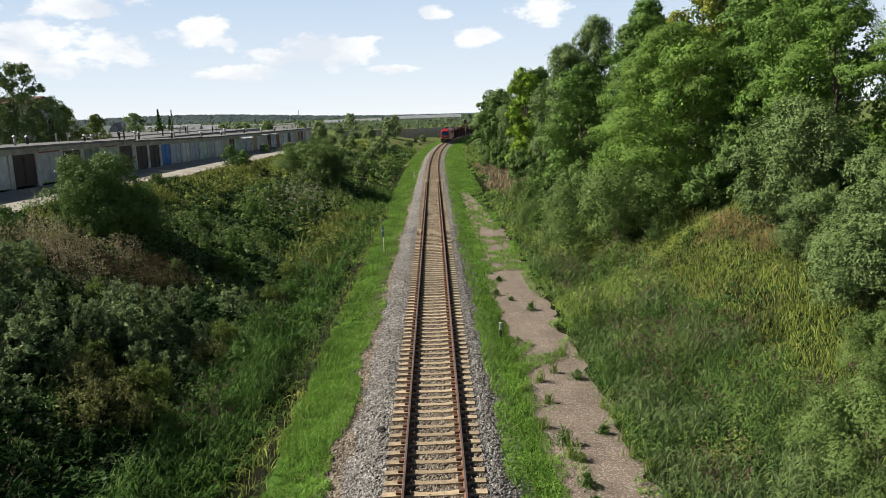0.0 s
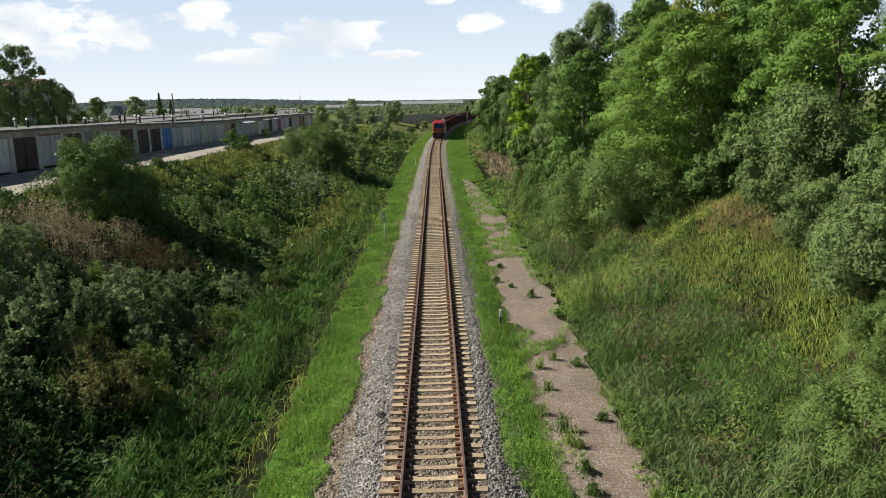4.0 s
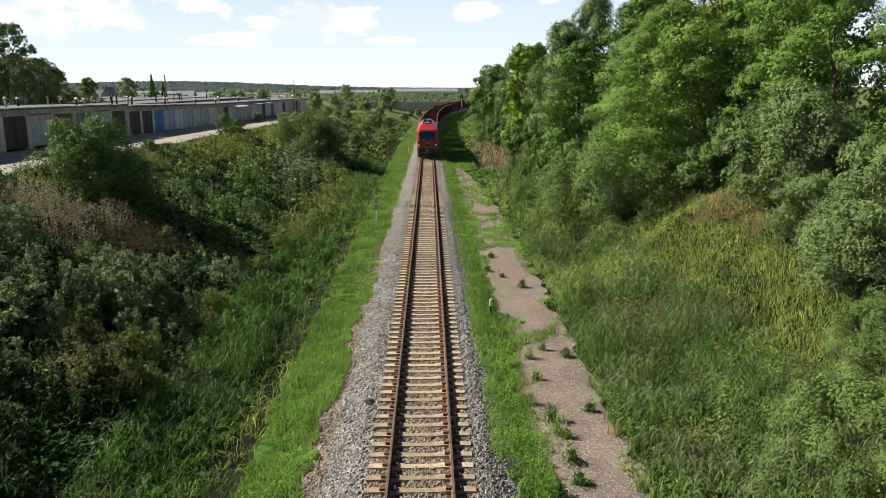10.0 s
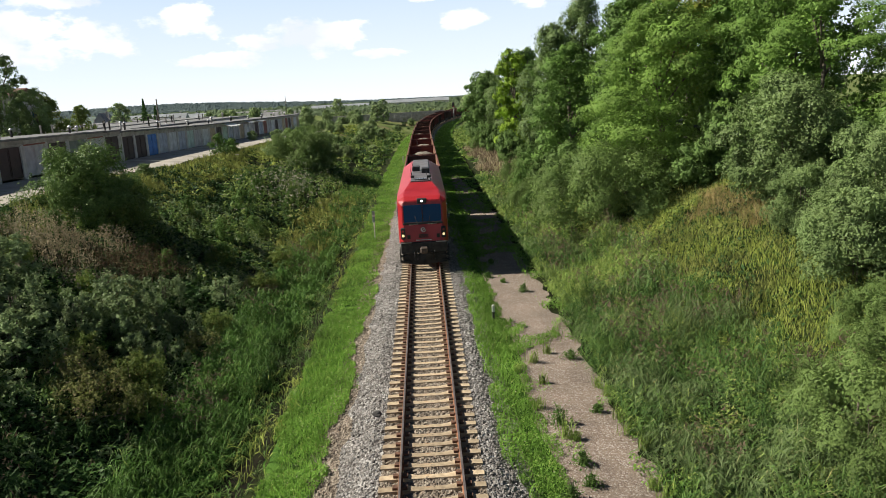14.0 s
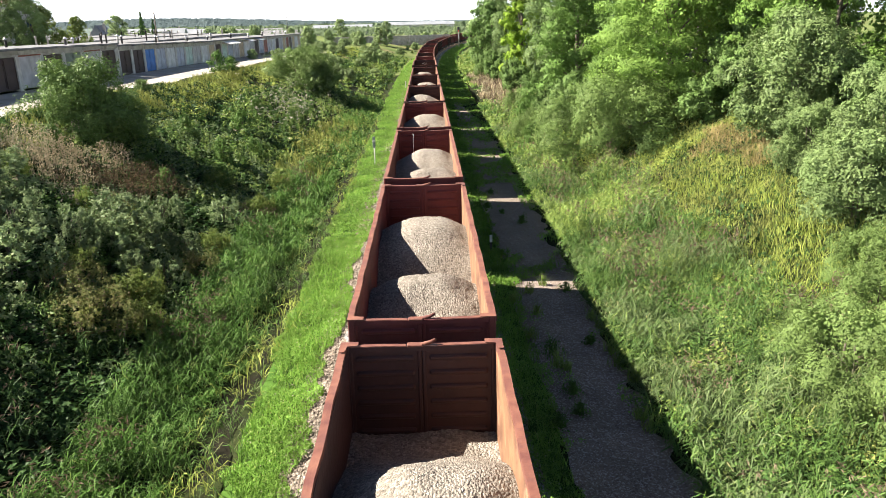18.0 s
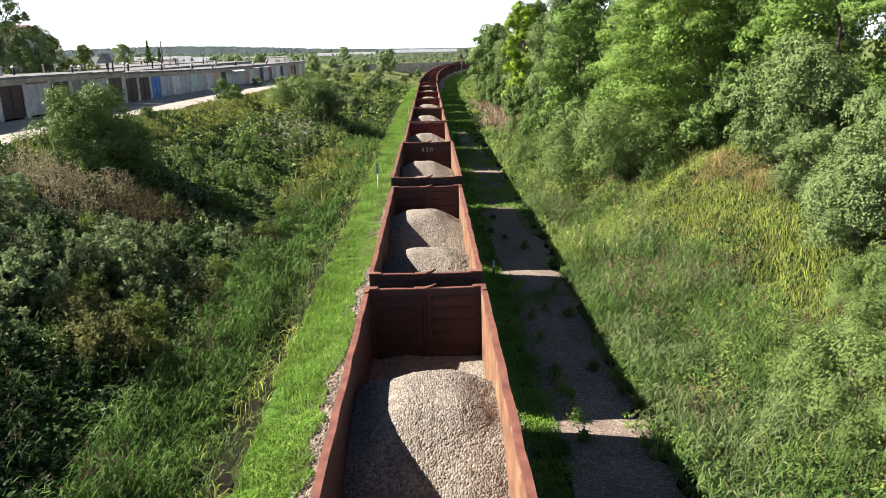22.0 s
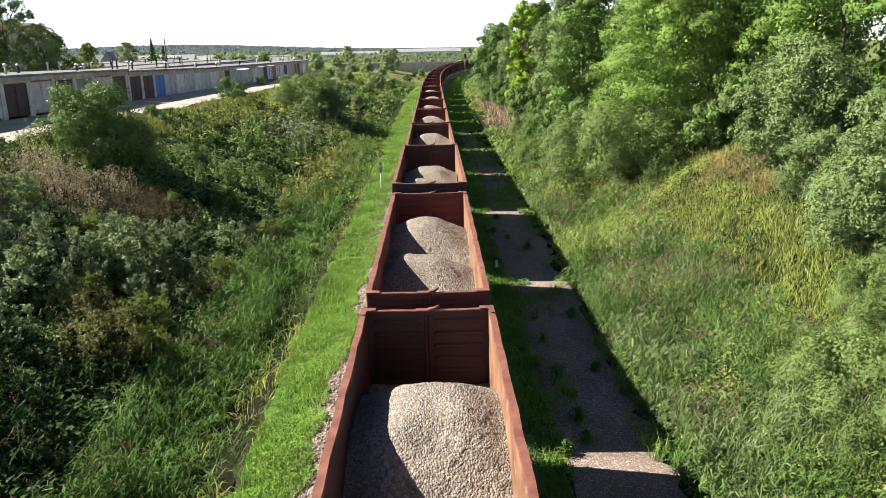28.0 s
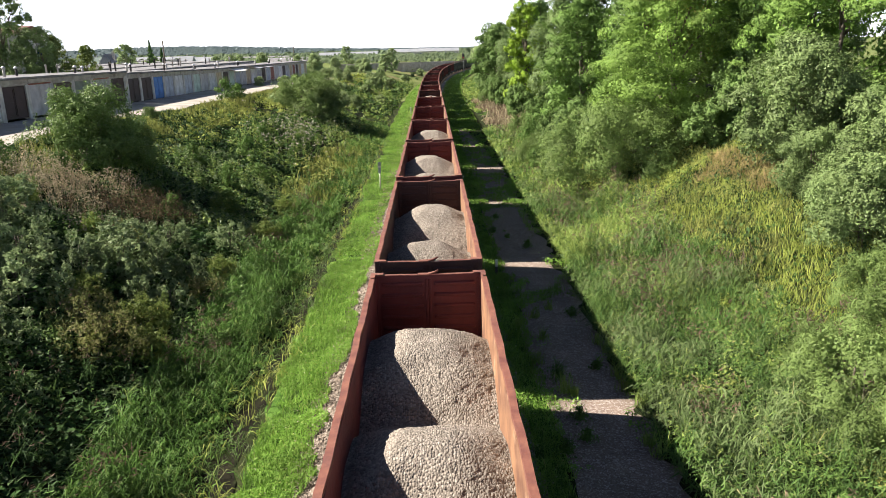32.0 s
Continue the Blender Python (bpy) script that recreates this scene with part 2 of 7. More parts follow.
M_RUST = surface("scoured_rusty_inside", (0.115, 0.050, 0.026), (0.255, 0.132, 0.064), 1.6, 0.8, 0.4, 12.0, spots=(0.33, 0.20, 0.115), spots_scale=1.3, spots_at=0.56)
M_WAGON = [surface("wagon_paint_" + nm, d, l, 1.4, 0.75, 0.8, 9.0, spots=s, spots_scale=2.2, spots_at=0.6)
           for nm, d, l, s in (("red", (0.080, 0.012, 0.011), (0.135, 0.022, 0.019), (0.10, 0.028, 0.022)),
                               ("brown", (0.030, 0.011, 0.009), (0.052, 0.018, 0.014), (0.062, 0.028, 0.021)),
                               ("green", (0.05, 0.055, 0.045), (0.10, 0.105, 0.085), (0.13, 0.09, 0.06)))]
M_RIM = surface("worn_wagon_rim", (0.105, 0.030, 0.021), (0.200, 0.078, 0.046), 2.6, 0.8, 0.35, 20.0, spots=(0.11, 0.038, 0.028), spots_scale=2.4, spots_at=0.52)
M_UNDER = surface("grimy_black_steel", (0.015, 0.014, 0.013), (0.045, 0.04, 0.035), 4.0, 0.8, 0.3, 30.0)
M_LOAD = pebbles("crushed_stone_load", [(0.120, 0.103, 0.084), (0.215, 0.188, 0.153), (0.345, 0.307, 0.255), (0.165, 0.143, 0.118), (0.265, 0.232, 0.188)], 0.043, 0.9, 0.8)
M_LOCO = surface("locomotive_red_paint", (0.29, 0.010, 0.014), (0.37, 0.017, 0.021), 1.2, 0.42, 0.05, 20.0, spots=(0.30, 0.03, 0.025), spots_scale=1.4, spots_at=0.62)
M_LOCO_GREY = surface("locomotive_roof_grey", (0.085, 0.08, 0.085), (0.17, 0.163, 0.168), 2.0, 0.6, 0.1, 20.0, spots=(0.05, 0.045, 0.045), spots_scale=1.0, spots_at=0.52)
M_GLASS = plain("windscreen_glass", (0.014, 0.050, 0.115), 0.12)
M_GLASS.node_tree.nodes["Principled BSDF"].inputs["Specular IOR Level"].default_value = 0.22
M_BLACK = plain("black_rubber", (0.012, 0.012, 0.013), 0.6)
M_LAMP = plain("lit_headlamp", (1.0, 0.93, 0.78), 0.3, 0.0, 1.6)
M_LAMP_DIM = plain("dipped_headlamp", (1.0, 0.72, 0.36), 0.3, 0.0, 0.55)
M_CHROME = plain("steel_handrail", (0.5, 0.5, 0.5), 0.35, 1.0)
M_WHITE = surface("chalky_white_paint", (0.55, 0.55, 0.53), (0.78, 0.78, 0.75), 6.0, 0.7, 0.1, 30.0)
M_CONCRETE = surface("old_concrete", (0.30, 0.28, 0.25), (0.46, 0.43, 0.39), 1.5, 0.9, 0.4, 18.0, coords="World", spots=(0.20, 0.18, 0.16), spots_scale=0.9, spots_at=0.57)
M_BRICKISH = surface("grey_silicate_wall", (0.44, 0.415, 0.40), (0.62, 0.595, 0.575), 1.1, 0.9, 0.35, 22.0, coords="World", spots=(0.23, 0.20, 0.18), spots_scale=0.8, spots_at=0.56)
M_ROOFING = surface("tar_paper_roof", (0.135, 0.135, 0.14), (0.22, 0.218, 0.218), 0.5, 0.9, 0.3, 8.0, spec=0.1, coords="World", spots=(0.28, 0.275, 0.27), spots_scale=0.35, spots_at=0.55)
M_ZINC = surface("zinc_pipe", (0.42, 0.42, 0.42), (0.6, 0.6, 0.6), 5.0, 0.5, 0.1, 20.0, metal=0.6)
M_BARK = surface("tree_bark", (0.07, 0.055, 0.04), (0.16, 0.13, 0.10), 6.0, 0.95, 0.8, 25.0)
M_STONE = surface("dark_stone", (0.03, 0.028, 0.026), (0.08, 0.075, 0.07), 6.0, 0.85, 0.5, 25.0)
M_POST = surface("whitewashed_post", (0.42, 0.42, 0.38), (0.62, 0.62, 0.57), 8.0, 0.85, 0.2, 40.0)

L_GRASS = foliage("lawn_grass", (0.126, 0.245, 0.037), (0.220, 0.375, 0.070), 0.4, 0.5, (0.331, 0.360, 0.120), 0.07)
L_WEED = foliage("weed_leaves", (0.062, 0.122, 0.026), (0.130, 0.215, 0.054), 0.35, 0.5, (0.166, 0.180, 0.070), 0.06)
L_WEED_DARK = foliage("nettle_leaves", (0.038, 0.086, 0.022), (0.080, 0.148, 0.040), 0.3, 0.5)
L_YELLOW = foliage("yellow_green_leaves", (0.224, 0.274, 0.052), (0.353, 0.403, 0.103), 0.4)
L_DRY = foliage("dry_seed_heads", (0.190, 0.165, 0.110), (0.360, 0.310, 0.215), 0.3, 0.8)
L_REED = foliage("reed_leaves", (0.076, 0.124, 0.040), (0.168, 0.222, 0.092), 0.35, 0.45, (0.294, 0.280, 0.130), 0.06)
L_SEDGE = foliage("sedge_leaves", (0.045, 0.108, 0.018), (0.120, 0.225, 0.048), 0.4, 0.5, (0.20, 0.26, 0.07), 0.08)
L_PLUME = foliage("reed_plumes", (0.120, 0.085, 0.062), (0.225, 0.165, 0.120), 0.3, 0.8)
L_FLOWER = foliage("white_umbels", (0.260, 0.240, 0.180), (0.460, 0.430, 0.350), 0.3, 0.8)
# lighter than near leaves, to put distance haze into the colour
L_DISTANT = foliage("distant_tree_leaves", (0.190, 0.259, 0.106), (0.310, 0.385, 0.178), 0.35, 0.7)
# lighter weed leaves, with sunlight put into their colour
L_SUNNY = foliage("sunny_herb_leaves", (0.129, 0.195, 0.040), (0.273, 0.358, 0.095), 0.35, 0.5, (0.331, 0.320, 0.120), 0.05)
L_SALLOW = foliage("sallow_leaves", (0.098, 0.155, 0.042), (0.170, 0.240, 0.072), 0.28, 0.45)
# darkest leaf tone, holding the shade at the weeds' feet
L_SHADE = foliage("shaded_bramble_leaves", (0.020, 0.050, 0.014), (0.053, 0.100, 0.028), 0.3, 0.5)
L_GOLD = foliage("goldenrod_tops", (0.193, 0.226, 0.058), (0.325, 0.342, 0.101), 0.35, 0.7)
L_TAN = foliage("tan_dry_grass", (0.250, 0.190, 0.085), (0.400, 0.315, 0.150), 0.35, 0.8)
L_STRAW = foliage("straw_panicles", (0.290, 0.240, 0.150), (0.530, 0.455, 0.300), 0.35, 0.8)
L_LOCUST = foliage("locust_leaves", (0.130, 0.226, 0.043), (0.193, 0.298, 0.063), 0.28, 0.5)
L_LOCUST_MID = foliage("mid_locust_leaves", (0.106, 0.193, 0.039), (0.159, 0.253, 0.055), 0.28, 0.5)
# darker copy of the locust leaves, the wood's shade in its colour
L_LOCUST_DEEP = foliage("shaded_locust_leaves", (0.099, 0.179, 0.041), (0.147, 0.239, 0.057), 0.28, 0.5)
L_YELLOWING = foliage("yellowing_maple_leaves", (0.150, 0.205, 0.035), (0.330, 0.330, 0.070), 0.28, 0.5)
L_APPLE = foliage("pale_apple_leaves", (0.115, 0.174, 0.059), (0.194, 0.261, 0.099), 0.25, 0.4)
L_PALE = foliage("pale_dogwood_leaves", (0.125, 0.185, 0.080), (0.275, 0.340, 0.165), 0.65, 0.4)
L_HERB = foliage("goldenrod_leaves", (0.095, 0.150, 0.034), (0.205, 0.255, 0.068), 0.6, 0.5, (0.26, 0.24, 0.07), 0.1)
L_OLIVE = foliage("olive_goldenrod_leaves", (0.105, 0.128, 0.036), (0.215, 0.225, 0.075), 0.5, 0.6, (0.24, 0.19, 0.11), 0.25)
L_ELDER = foliage("elder_leaves", (0.076, 0.134, 0.036), (0.158, 0.232, 0.066), 0.35, 0.45)
L_DOCK = foliage("brown_dock_seeds", (0.090, 0.065, 0.035), (0.170, 0.125, 0.072), 0.2, 0.8)
L_WILLOW = foliage("willow_leaves", (0.125, 0.186, 0.065), (0.193, 0.264, 0.101), 0.28, 0.45)
L_MAPLE = foliage("dense_dark_leaves", (0.101, 0.168, 0.047), (0.146, 0.224, 0.067), 0.28, 0.5)
L_BIRCH = foliage("light_yellow_leaves", (0.155, 0.258, 0.022), (0.289, 0.414, 0.056), 0.28, 0.5)
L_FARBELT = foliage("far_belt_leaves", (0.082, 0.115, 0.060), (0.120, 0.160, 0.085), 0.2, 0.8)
# bluish grey puts the haze of distance into the leaf colour
L_FAR = foliage("hazed_wood_leaves", (0.078, 0.108, 0.108), (0.092, 0.124, 0.124), 0.2, 0.8)


# ---- building helpers ----
def part(name, data, material, parent, label=""):
    """One mesh object under a thing or a part. data: a bmesh or a mesh."""
    if isinstance(data, bmesh.types.BMesh):
        me = bpy.data.meshes.new(name)
        data.to_mesh(me)
        data.free()
        data = me
    if material and not data.materials:
        data.materials.append(material)
    ob = new(name, data)
    ob.parent = parent
    if label:
        tagged(ob, label)
    return ob


def thing(name, label, category, group="", kind=""):
    return tagged(new(name), label, category, group, kind)


def boxes(*specs, bevel=0.0):
    """Boxes of x0, x1, y0, y1, z0, z1 in one bmesh, edges rounded by bevel."""
    bm = bmesh.new()
    for x0, x1, y0, y1, z0, z1 in specs:
        made = bmesh.ops.create_cube(bm, size=1.0)["verts"]
        bmesh.ops.transform(bm, matrix=Matrix.LocRotScale(((x0 + x1) / 2, (y0 + y1) / 2, (z0 + z1) / 2), None, (x1 - x0, y1 - y0, z1 - z0)), verts=made)
    if bevel:
        bmesh.ops.bevel(bm, geom=bm.edges[:], offset=bevel, segments=1, affect="EDGES")
    return bm


def tube(points, radii, sides=8, cap=True):
    """A round tube through points, tapered by radii."""
    bm = bmesh.new()
    rings = []
    pts = [Vector(p) for p in points]
    for i, p in enumerate(pts):
        d = (pts[min(i + 1, len(pts) - 1)] - pts[max(i - 1, 0)]).normalized()
        u = d.orthogonal().normalized()
        v = d.cross(u)
        rings.append([bm.verts.new(p + (u * math.cos(a) + v * math.sin(a)) * radii[i]) for a in (2 * math.pi * j / sides for j in range(sides))])
    for a, b in zip(rings, rings[1:]):
        for j in range(sides):
            bm.faces.new((a[j], a[(j + 1) % sides], b[(j + 1) % sides], b[j]))
    if cap:
        bm.faces.new(rings[0][::-1])
        bm.faces.new(rings[-1])
    for f in bm.faces:
        f.smooth = len(f.verts) == 4
    return bm


def joined(*bms):
    out = bmesh.new()
    for b in bms:
        me = bpy.data.meshes.new("tmp")
        b.to_mesh(me)
        b.free()
        out.from_mesh(me)
        bpy.data.meshes.remove(me)
    return out


def loft(sections, close=True):
    """Skin between closed sections of equal vertex count."""
    bm = bmesh.new()
    rings = [[bm.verts.new(p) for p in s] for s in sections]
    n = len(rings[0])
    for a, b in zip(rings, rings[1:]):
        for j in range(n):
            bm.faces.new((a[j], a[(j + 1) % n], b[(j + 1) % n], b[j]))
    if close:
        bm.faces.new(rings[0][::-1])
        bm.faces.new(rings[-1])
    bmesh.ops.recalc_face_normals(bm, faces=bm.faces[:])
    return bm


def np_mesh(name, verts, faces, materials, index=None, smooth=False):
    """A mesh from arrays; faces all with the same number of corners."""
    me = bpy.data.meshes.new(name)
    nf, c = faces.shape
    me.vertices.add(len(verts))
    me.vertices.foreach_set("co", np.ascontiguousarray(verts, dtype=np.float32).ravel())
    me.loops.add(nf * c)
    me.loops.foreach_set("vertex_index", np.ascontiguousarray(faces, dtype=np.int32).ravel())
    me.polygons.add(nf)
    me.polygons.foreach_set("loop_start", np.arange(0, nf * c, c, dtype=np.int32))
    for m in materials:
        me.materials.append(m)
    if index is not None:
        me.polygons.foreach_set("material_index", np.ascontiguousarray(index, dtype=np.int32))
    me.polygons.foreach_set("use_smooth", np.full(nf, smooth))
    me.update(calc_edges=True)
    return me


rng = np.random.default_rng(7)


def vnoise(x, y, scale, seed=0):
    """Smooth value noise on arrays, -1 to 1."""
    x, y = np.asarray(x, float) / scale + seed * 17.3, np.asarray(y, float) / scale - seed * 9.1
    xi, yi = np.floor(x), np.floor(y)
    fx, fy = x - xi, y - yi
    fx, fy = fx * fx * (3 - 2 * fx), fy * fy * (3 - 2 * fy)

    def h(a, b):
        v = np.sin(a * 127.1 + b * 311.7 + seed * 74.7) * 43758.5453
        return (v - np.floor(v)) * 2 - 1
    return (h(xi, yi) * (1 - fx) + h(xi + 1, yi) * fx) * (1 - fy) + (h(xi, yi + 1) * (1 - fx) + h(xi + 1, yi + 1) * fx) * fy


def leaf_quads(centres, sizes, out_dirs, tilt=0.8, slim=0.55, gen=rng):
    """Diamond leaves at centres, facing roughly along out_dirs."""
    n = len(centres)
    nrm = out_dirs + gen.normal(0, tilt, (n, 3))
    nrm /= np.linalg.norm(nrm, axis=1, keepdims=True) + 1e-9
    ref = gen.normal(0, 1, (n, 3))
    t = np.cross(nrm, ref)
    t /= np.linalg.norm(t, axis=1, keepdims=True) + 1e-9
    b = np.cross(nrm, t)
    s = sizes[:, None]
    fold = nrm * s * 0.12
    v = np.stack([centres - t * s * 0.5, centres + b * s * slim * 0.5 + fold, centres + t * s * 0.5, centres - b * s * slim * 0.5 + fold], 1).reshape(-1, 3)
    return v, np.arange(4 * n).reshape(n, 4)


def leaf_tris(centres, sizes, out_dirs, tilt=0.3, slim=0.55, gen=rng):
    """Small pointed leaves of one face each, for crowns."""
    n = len(centres)
    nrm = out_dirs + gen.normal(0, tilt, (n, 3))
    nrm /= np.linalg.norm(nrm, axis=1, keepdims=True) + 1e-9
    t = np.cross(nrm, gen.normal(0, 1, (n, 3)))
    t /= np.linalg.norm(t, axis=1, keepdims=True) + 1e-9
    b = np.cross(nrm, t)
    s = sizes[:, None]
    v = np.stack([centres + t * s * 0.6, centres - t * s * 0.4 + b * s * slim * 0.62, centres - t * s * 0.4 - b * s * slim * 0.62], 1).reshape(-1, 3)
    return v, np.arange(3 * n).reshape(n, 3)


def blades(roots, heights, lean, width, gen=rng, bend=0.35):
    """Bent grass blades, one quad and one tip each, as quads."""
    n = len(roots)
    a = gen.uniform(0, 2 * np.pi, n)
    side = np.stack([np.cos(a), np.sin(a), np.zeros(n)], 1) * width[:, None] * 0.5
    a2 = gen.uniform(0, 2 * np.pi, n)
    dirn = np.stack([np.cos(a2), np.sin(a2), np.zeros(n)], 1) * (lean * heights)[:, None]
    up = np.zeros((n, 3))
    up[:, 2] = heights
    mid = roots + up * 0.6 + dirn * bend
    tip = roots + up + dirn
    v = np.stack([roots - side, roots + side, mid + side * 0.8, mid - side * 0.8, tip - side * 0.12, tip + side * 0.12], 1).reshape(-1, 3)
    base = np.arange(n)[:, None] * 6
    f = np.concatenate([base + np.array([[0, 1, 2, 3]]), base + np.array([[3, 2, 5, 4]])], 0)
    return v, f


def arching(roots, length, width, gen=rng):
    """Broad blades that rise from a stalk, arch over and droop at the tip."""
    n = len(roots)
    a = gen.uniform(0, 2 * np.pi, n)
    out = np.stack([np.cos(a), np.sin(a), np.zeros(n)], 1) * length[:, None]
    side = np.stack([-np.sin(a), np.cos(a), gen.normal(0, 0.5, n)], 1) * width[:, None] * 0.5
    up = np.zeros((n, 3))
    up[:, 2] = length
    rise = gen.uniform(0.25, 0.6, n)[:, None]
    mid = roots + out * 0.45 + up * rise
    tip = roots + out * 0.95 + up * (rise - gen.uniform(0.05, 0.45, n)[:, None])
    v = np.stack([roots - side * 0.5, roots + side * 0.5, mid + side, mid - side, tip - side * 0.1, tip + side * 0.1], 1).reshape(-1, 3)
    base = np.arange(n)[:, None] * 6
    return v, np.concatenate([base + np.array([[0, 1, 2, 3]]), base + np.array([[3, 2, 5, 4]])], 0)


def stuff(name, pieces, materials, label, category):
    """Many pieces in one object. pieces: (verts, faces, material index)."""
    off, vs, fs, ix = 0, [], [], []
    for v, f, i in pieces:
        vs.append(v)
        fs.append(f + off)
        ix.append(np.full(len(f), i))
        off += len(v)
    me = np_mesh(name, np.concatenate(vs), np.concatenate(fs), materials, np.concatenate(ix))
    return tagged(new(name, me), label, category, kind="stuff")


# ---- the line of the track: straight, then a widening curve to the right ----
def _line():
    pts, head = [], 0.0
    y = -360.0
    while y < 330:
        pts.append((max(0.0, (y - 95) / 80.9) ** 2.75 if y > 95 else 0.0, y))
        y += 1.0
    x, y = (329 - 95) / 80.9, 329
    x0, y0 = pts[-1]
    head = math.atan2(pts[-1][0] - pts[-2][0], pts[-1][1] - pts[-2][1])
    for _ in range(640):
        head += 1 / 640.0
        x0, y0 = x0 + math.sin(head), y0 + math.cos(head)
        pts.append((x0, y0))
    return np.array(pts)


LINE = _line()
LINE_S = np.concatenate([[0], np.cumsum(np.hypot(*np.diff(LINE, axis=0).T))]) - 360.0


def on_line(s):
    """x, y and heading (from +y to the right) at s metres along the track."""
    x, y = np.interp(s, LINE_S, LINE[:, 0]), np.interp(s, LINE_S, LINE[:, 1])
    x2, y2 = np.interp(s + 0.5, LINE_S, LINE[:, 0]), np.interp(s + 0.5, LINE_S, LINE[:, 1])
    x1, y1 = np.interp(s - 0.5, LINE_S, LINE[:, 0]), np.interp(s - 0.5, LINE_S, LINE[:, 1])
    return x, y, np.arctan2(x2 - x1, y2 - y1)


def beside(s, d):
    """The place d metres to the right of the track."""
    x, y, h = on_line(np.asarray(s, float))
    return x + d * np.cos(h), y - d * np.sin(h)


def offset_of(x, y):
    """How far right of the track a place lies."""
    x, y = np.asarray(x, float), np.asarray(y, float)
    d = x - np.interp(y, LINE[:, 1], LINE[:, 0])
    far = y > 200
    if np.any(far):
        px, py = LINE[540::4, 0], LINE[540::4, 1]
        fx, fy = x[far], y[far]
        best, sign = np.full(fx.shape, 1e9), np.ones(fx.shape)
        hd = np.arctan2(np.gradient(px), np.gradient(py))
        for a, b, h in zip(px, py, hd):
            q = np.hypot(fx - a, fy - b)
            near = q < best
            best[near] = q[near]
            sign[near] = np.sign((fx - a) * np.cos(h) - (fy - b) * np.sin(h))[near]
        d[far] = best * sign
    return d


def ground_z(x, y, rough=True):
    """Height of the cutting: track bed, ditches, slopes and the plateaus above them."""
    x, y = np.atleast_1d(np.asarray(x, float)), np.atleast_1d(np.asarray(y, float))
    d = offset_of(x, y)
    top_l = np.interp(y, [-200, 40, 60, 110, 180, 260, 600], [4.7, 4.7, 4.5, 3.95, 2.4, 1.4, 1.0])
    top_r = np.interp(y, [-200, 60, 130, 190, 300, 600], [5.0, 5.0, 4.0, 2.0, 1.0, 1.0])
    left = np.interp(-d, [0, 2.6, 3.0, 4.7, 5.6, 6.6, 7.4], [-0.55, -0.6, -0.7, -0.75, -1.25, -1.35, -1.15])
    fl = np.clip((-d - 7.4) / 13.6, 0, 1)
    left = np.where(-d > 7.4, -1.15 + (top_l + 1.15) * (fl * 0.75 + 0.25 * fl * fl * (3 - 2 * fl)), left)
    left = left + np.interp(-d, [21, 28.5], [0, 0.45])
    right = np.interp(d, [0, 2.4, 2.8, 6.2, 7.0, 8.4], [-0.55, -0.58, -0.62, -0.66, -1.05, -1.0])
    fr = np.clip((d - 8.4) / 15.0, 0, 1)
    right = np.where(d > 8.4, -1.0 + (top_r + 1.0) * (fr * 0.7 + 0.3 * fr * fr * (3 - 2 * fr)), right)
    z = np.where(d < 0, left, right)
    if rough:
        w = np.clip((np.abs(d) - 7) / 4, 0, 1) * np.where((d < -21) & (y < 170), 0.1, 1.0)
        z = z + w * (0.25 * vnoise(x, y, 5.0, 1) + 0.12 * vnoise(x, y, 1.7, 2))
    return z


# ---- ground, road, path ----
def make_ground():
    xs = np.unique(np.concatenate([np.arange(-44, -8, 0.7), np.arange(-8, 8.01, 0.25), np.arange(8.6, 44.1, 0.7), np.arange(-120, -44, 8), np.arange(44, 130, 8), np.linspace(-2500, -120, 24), np.linspace(130, 2500, 24)]))
    ys = np.unique(np.concatenate([np.arange(-20, 200, 1.0), np.arange(200, 420, 5), np.linspace(-2200, -20, 30), np.linspace(420, 3200, 40)]))
    gx, gy = np.meshgrid(xs, ys)
    z = ground_z(gx.ravel(), gy.ravel()).reshape(gx.shape)
    v = np.stack([gx, gy, z], -1).reshape(-1, 3)
    nx = len(xs)
    i = (np.arange(len(ys) - 1)[:, None] * nx + np.arange(nx - 1)[None]).ravel()
    f = np.stack([i, i + 1, i + nx + 1, i + nx], 1)
    cx, cy = v[f].mean(1)[:, 0], v[f].mean(1)[:, 1]
    off = offset_of(cx, cy)
    open_land = (cy > 150) & (np.abs(off) > 5) | (off < -29) | (off > 40)
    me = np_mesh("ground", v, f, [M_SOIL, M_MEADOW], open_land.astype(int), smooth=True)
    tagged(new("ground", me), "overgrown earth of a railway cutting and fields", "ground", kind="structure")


def strip(name, s0, s1, step, inner, outer, lift, material, label, category, cells=6):
    """A sheet along the track between two wavering edges."""
    s = np.arange(s0, s1, step)
    rows = []
    for j in range(cells + 1):
        d = inner(s) + (outer(s) - inner(s)) * j / cells
        x, y = beside(s, d)
        rows.append(np.stack([x, y, ground_z(x, y, False) + lift * (0.4 if j in (0, cells) else 1.0)], 1))
    v = np.stack(rows, 1).reshape(-1, 3)
    n = cells + 1
    i = (np.arange(len(s) - 1)[:, None] * n + np.arange(cells)[None]).ravel()
    f = np.stack([i, i + 1, i + n + 1, i + n], 1)
    return tagged(new(name, np_mesh(name, v, f, [material], smooth=True)), label, category, kind="structure")


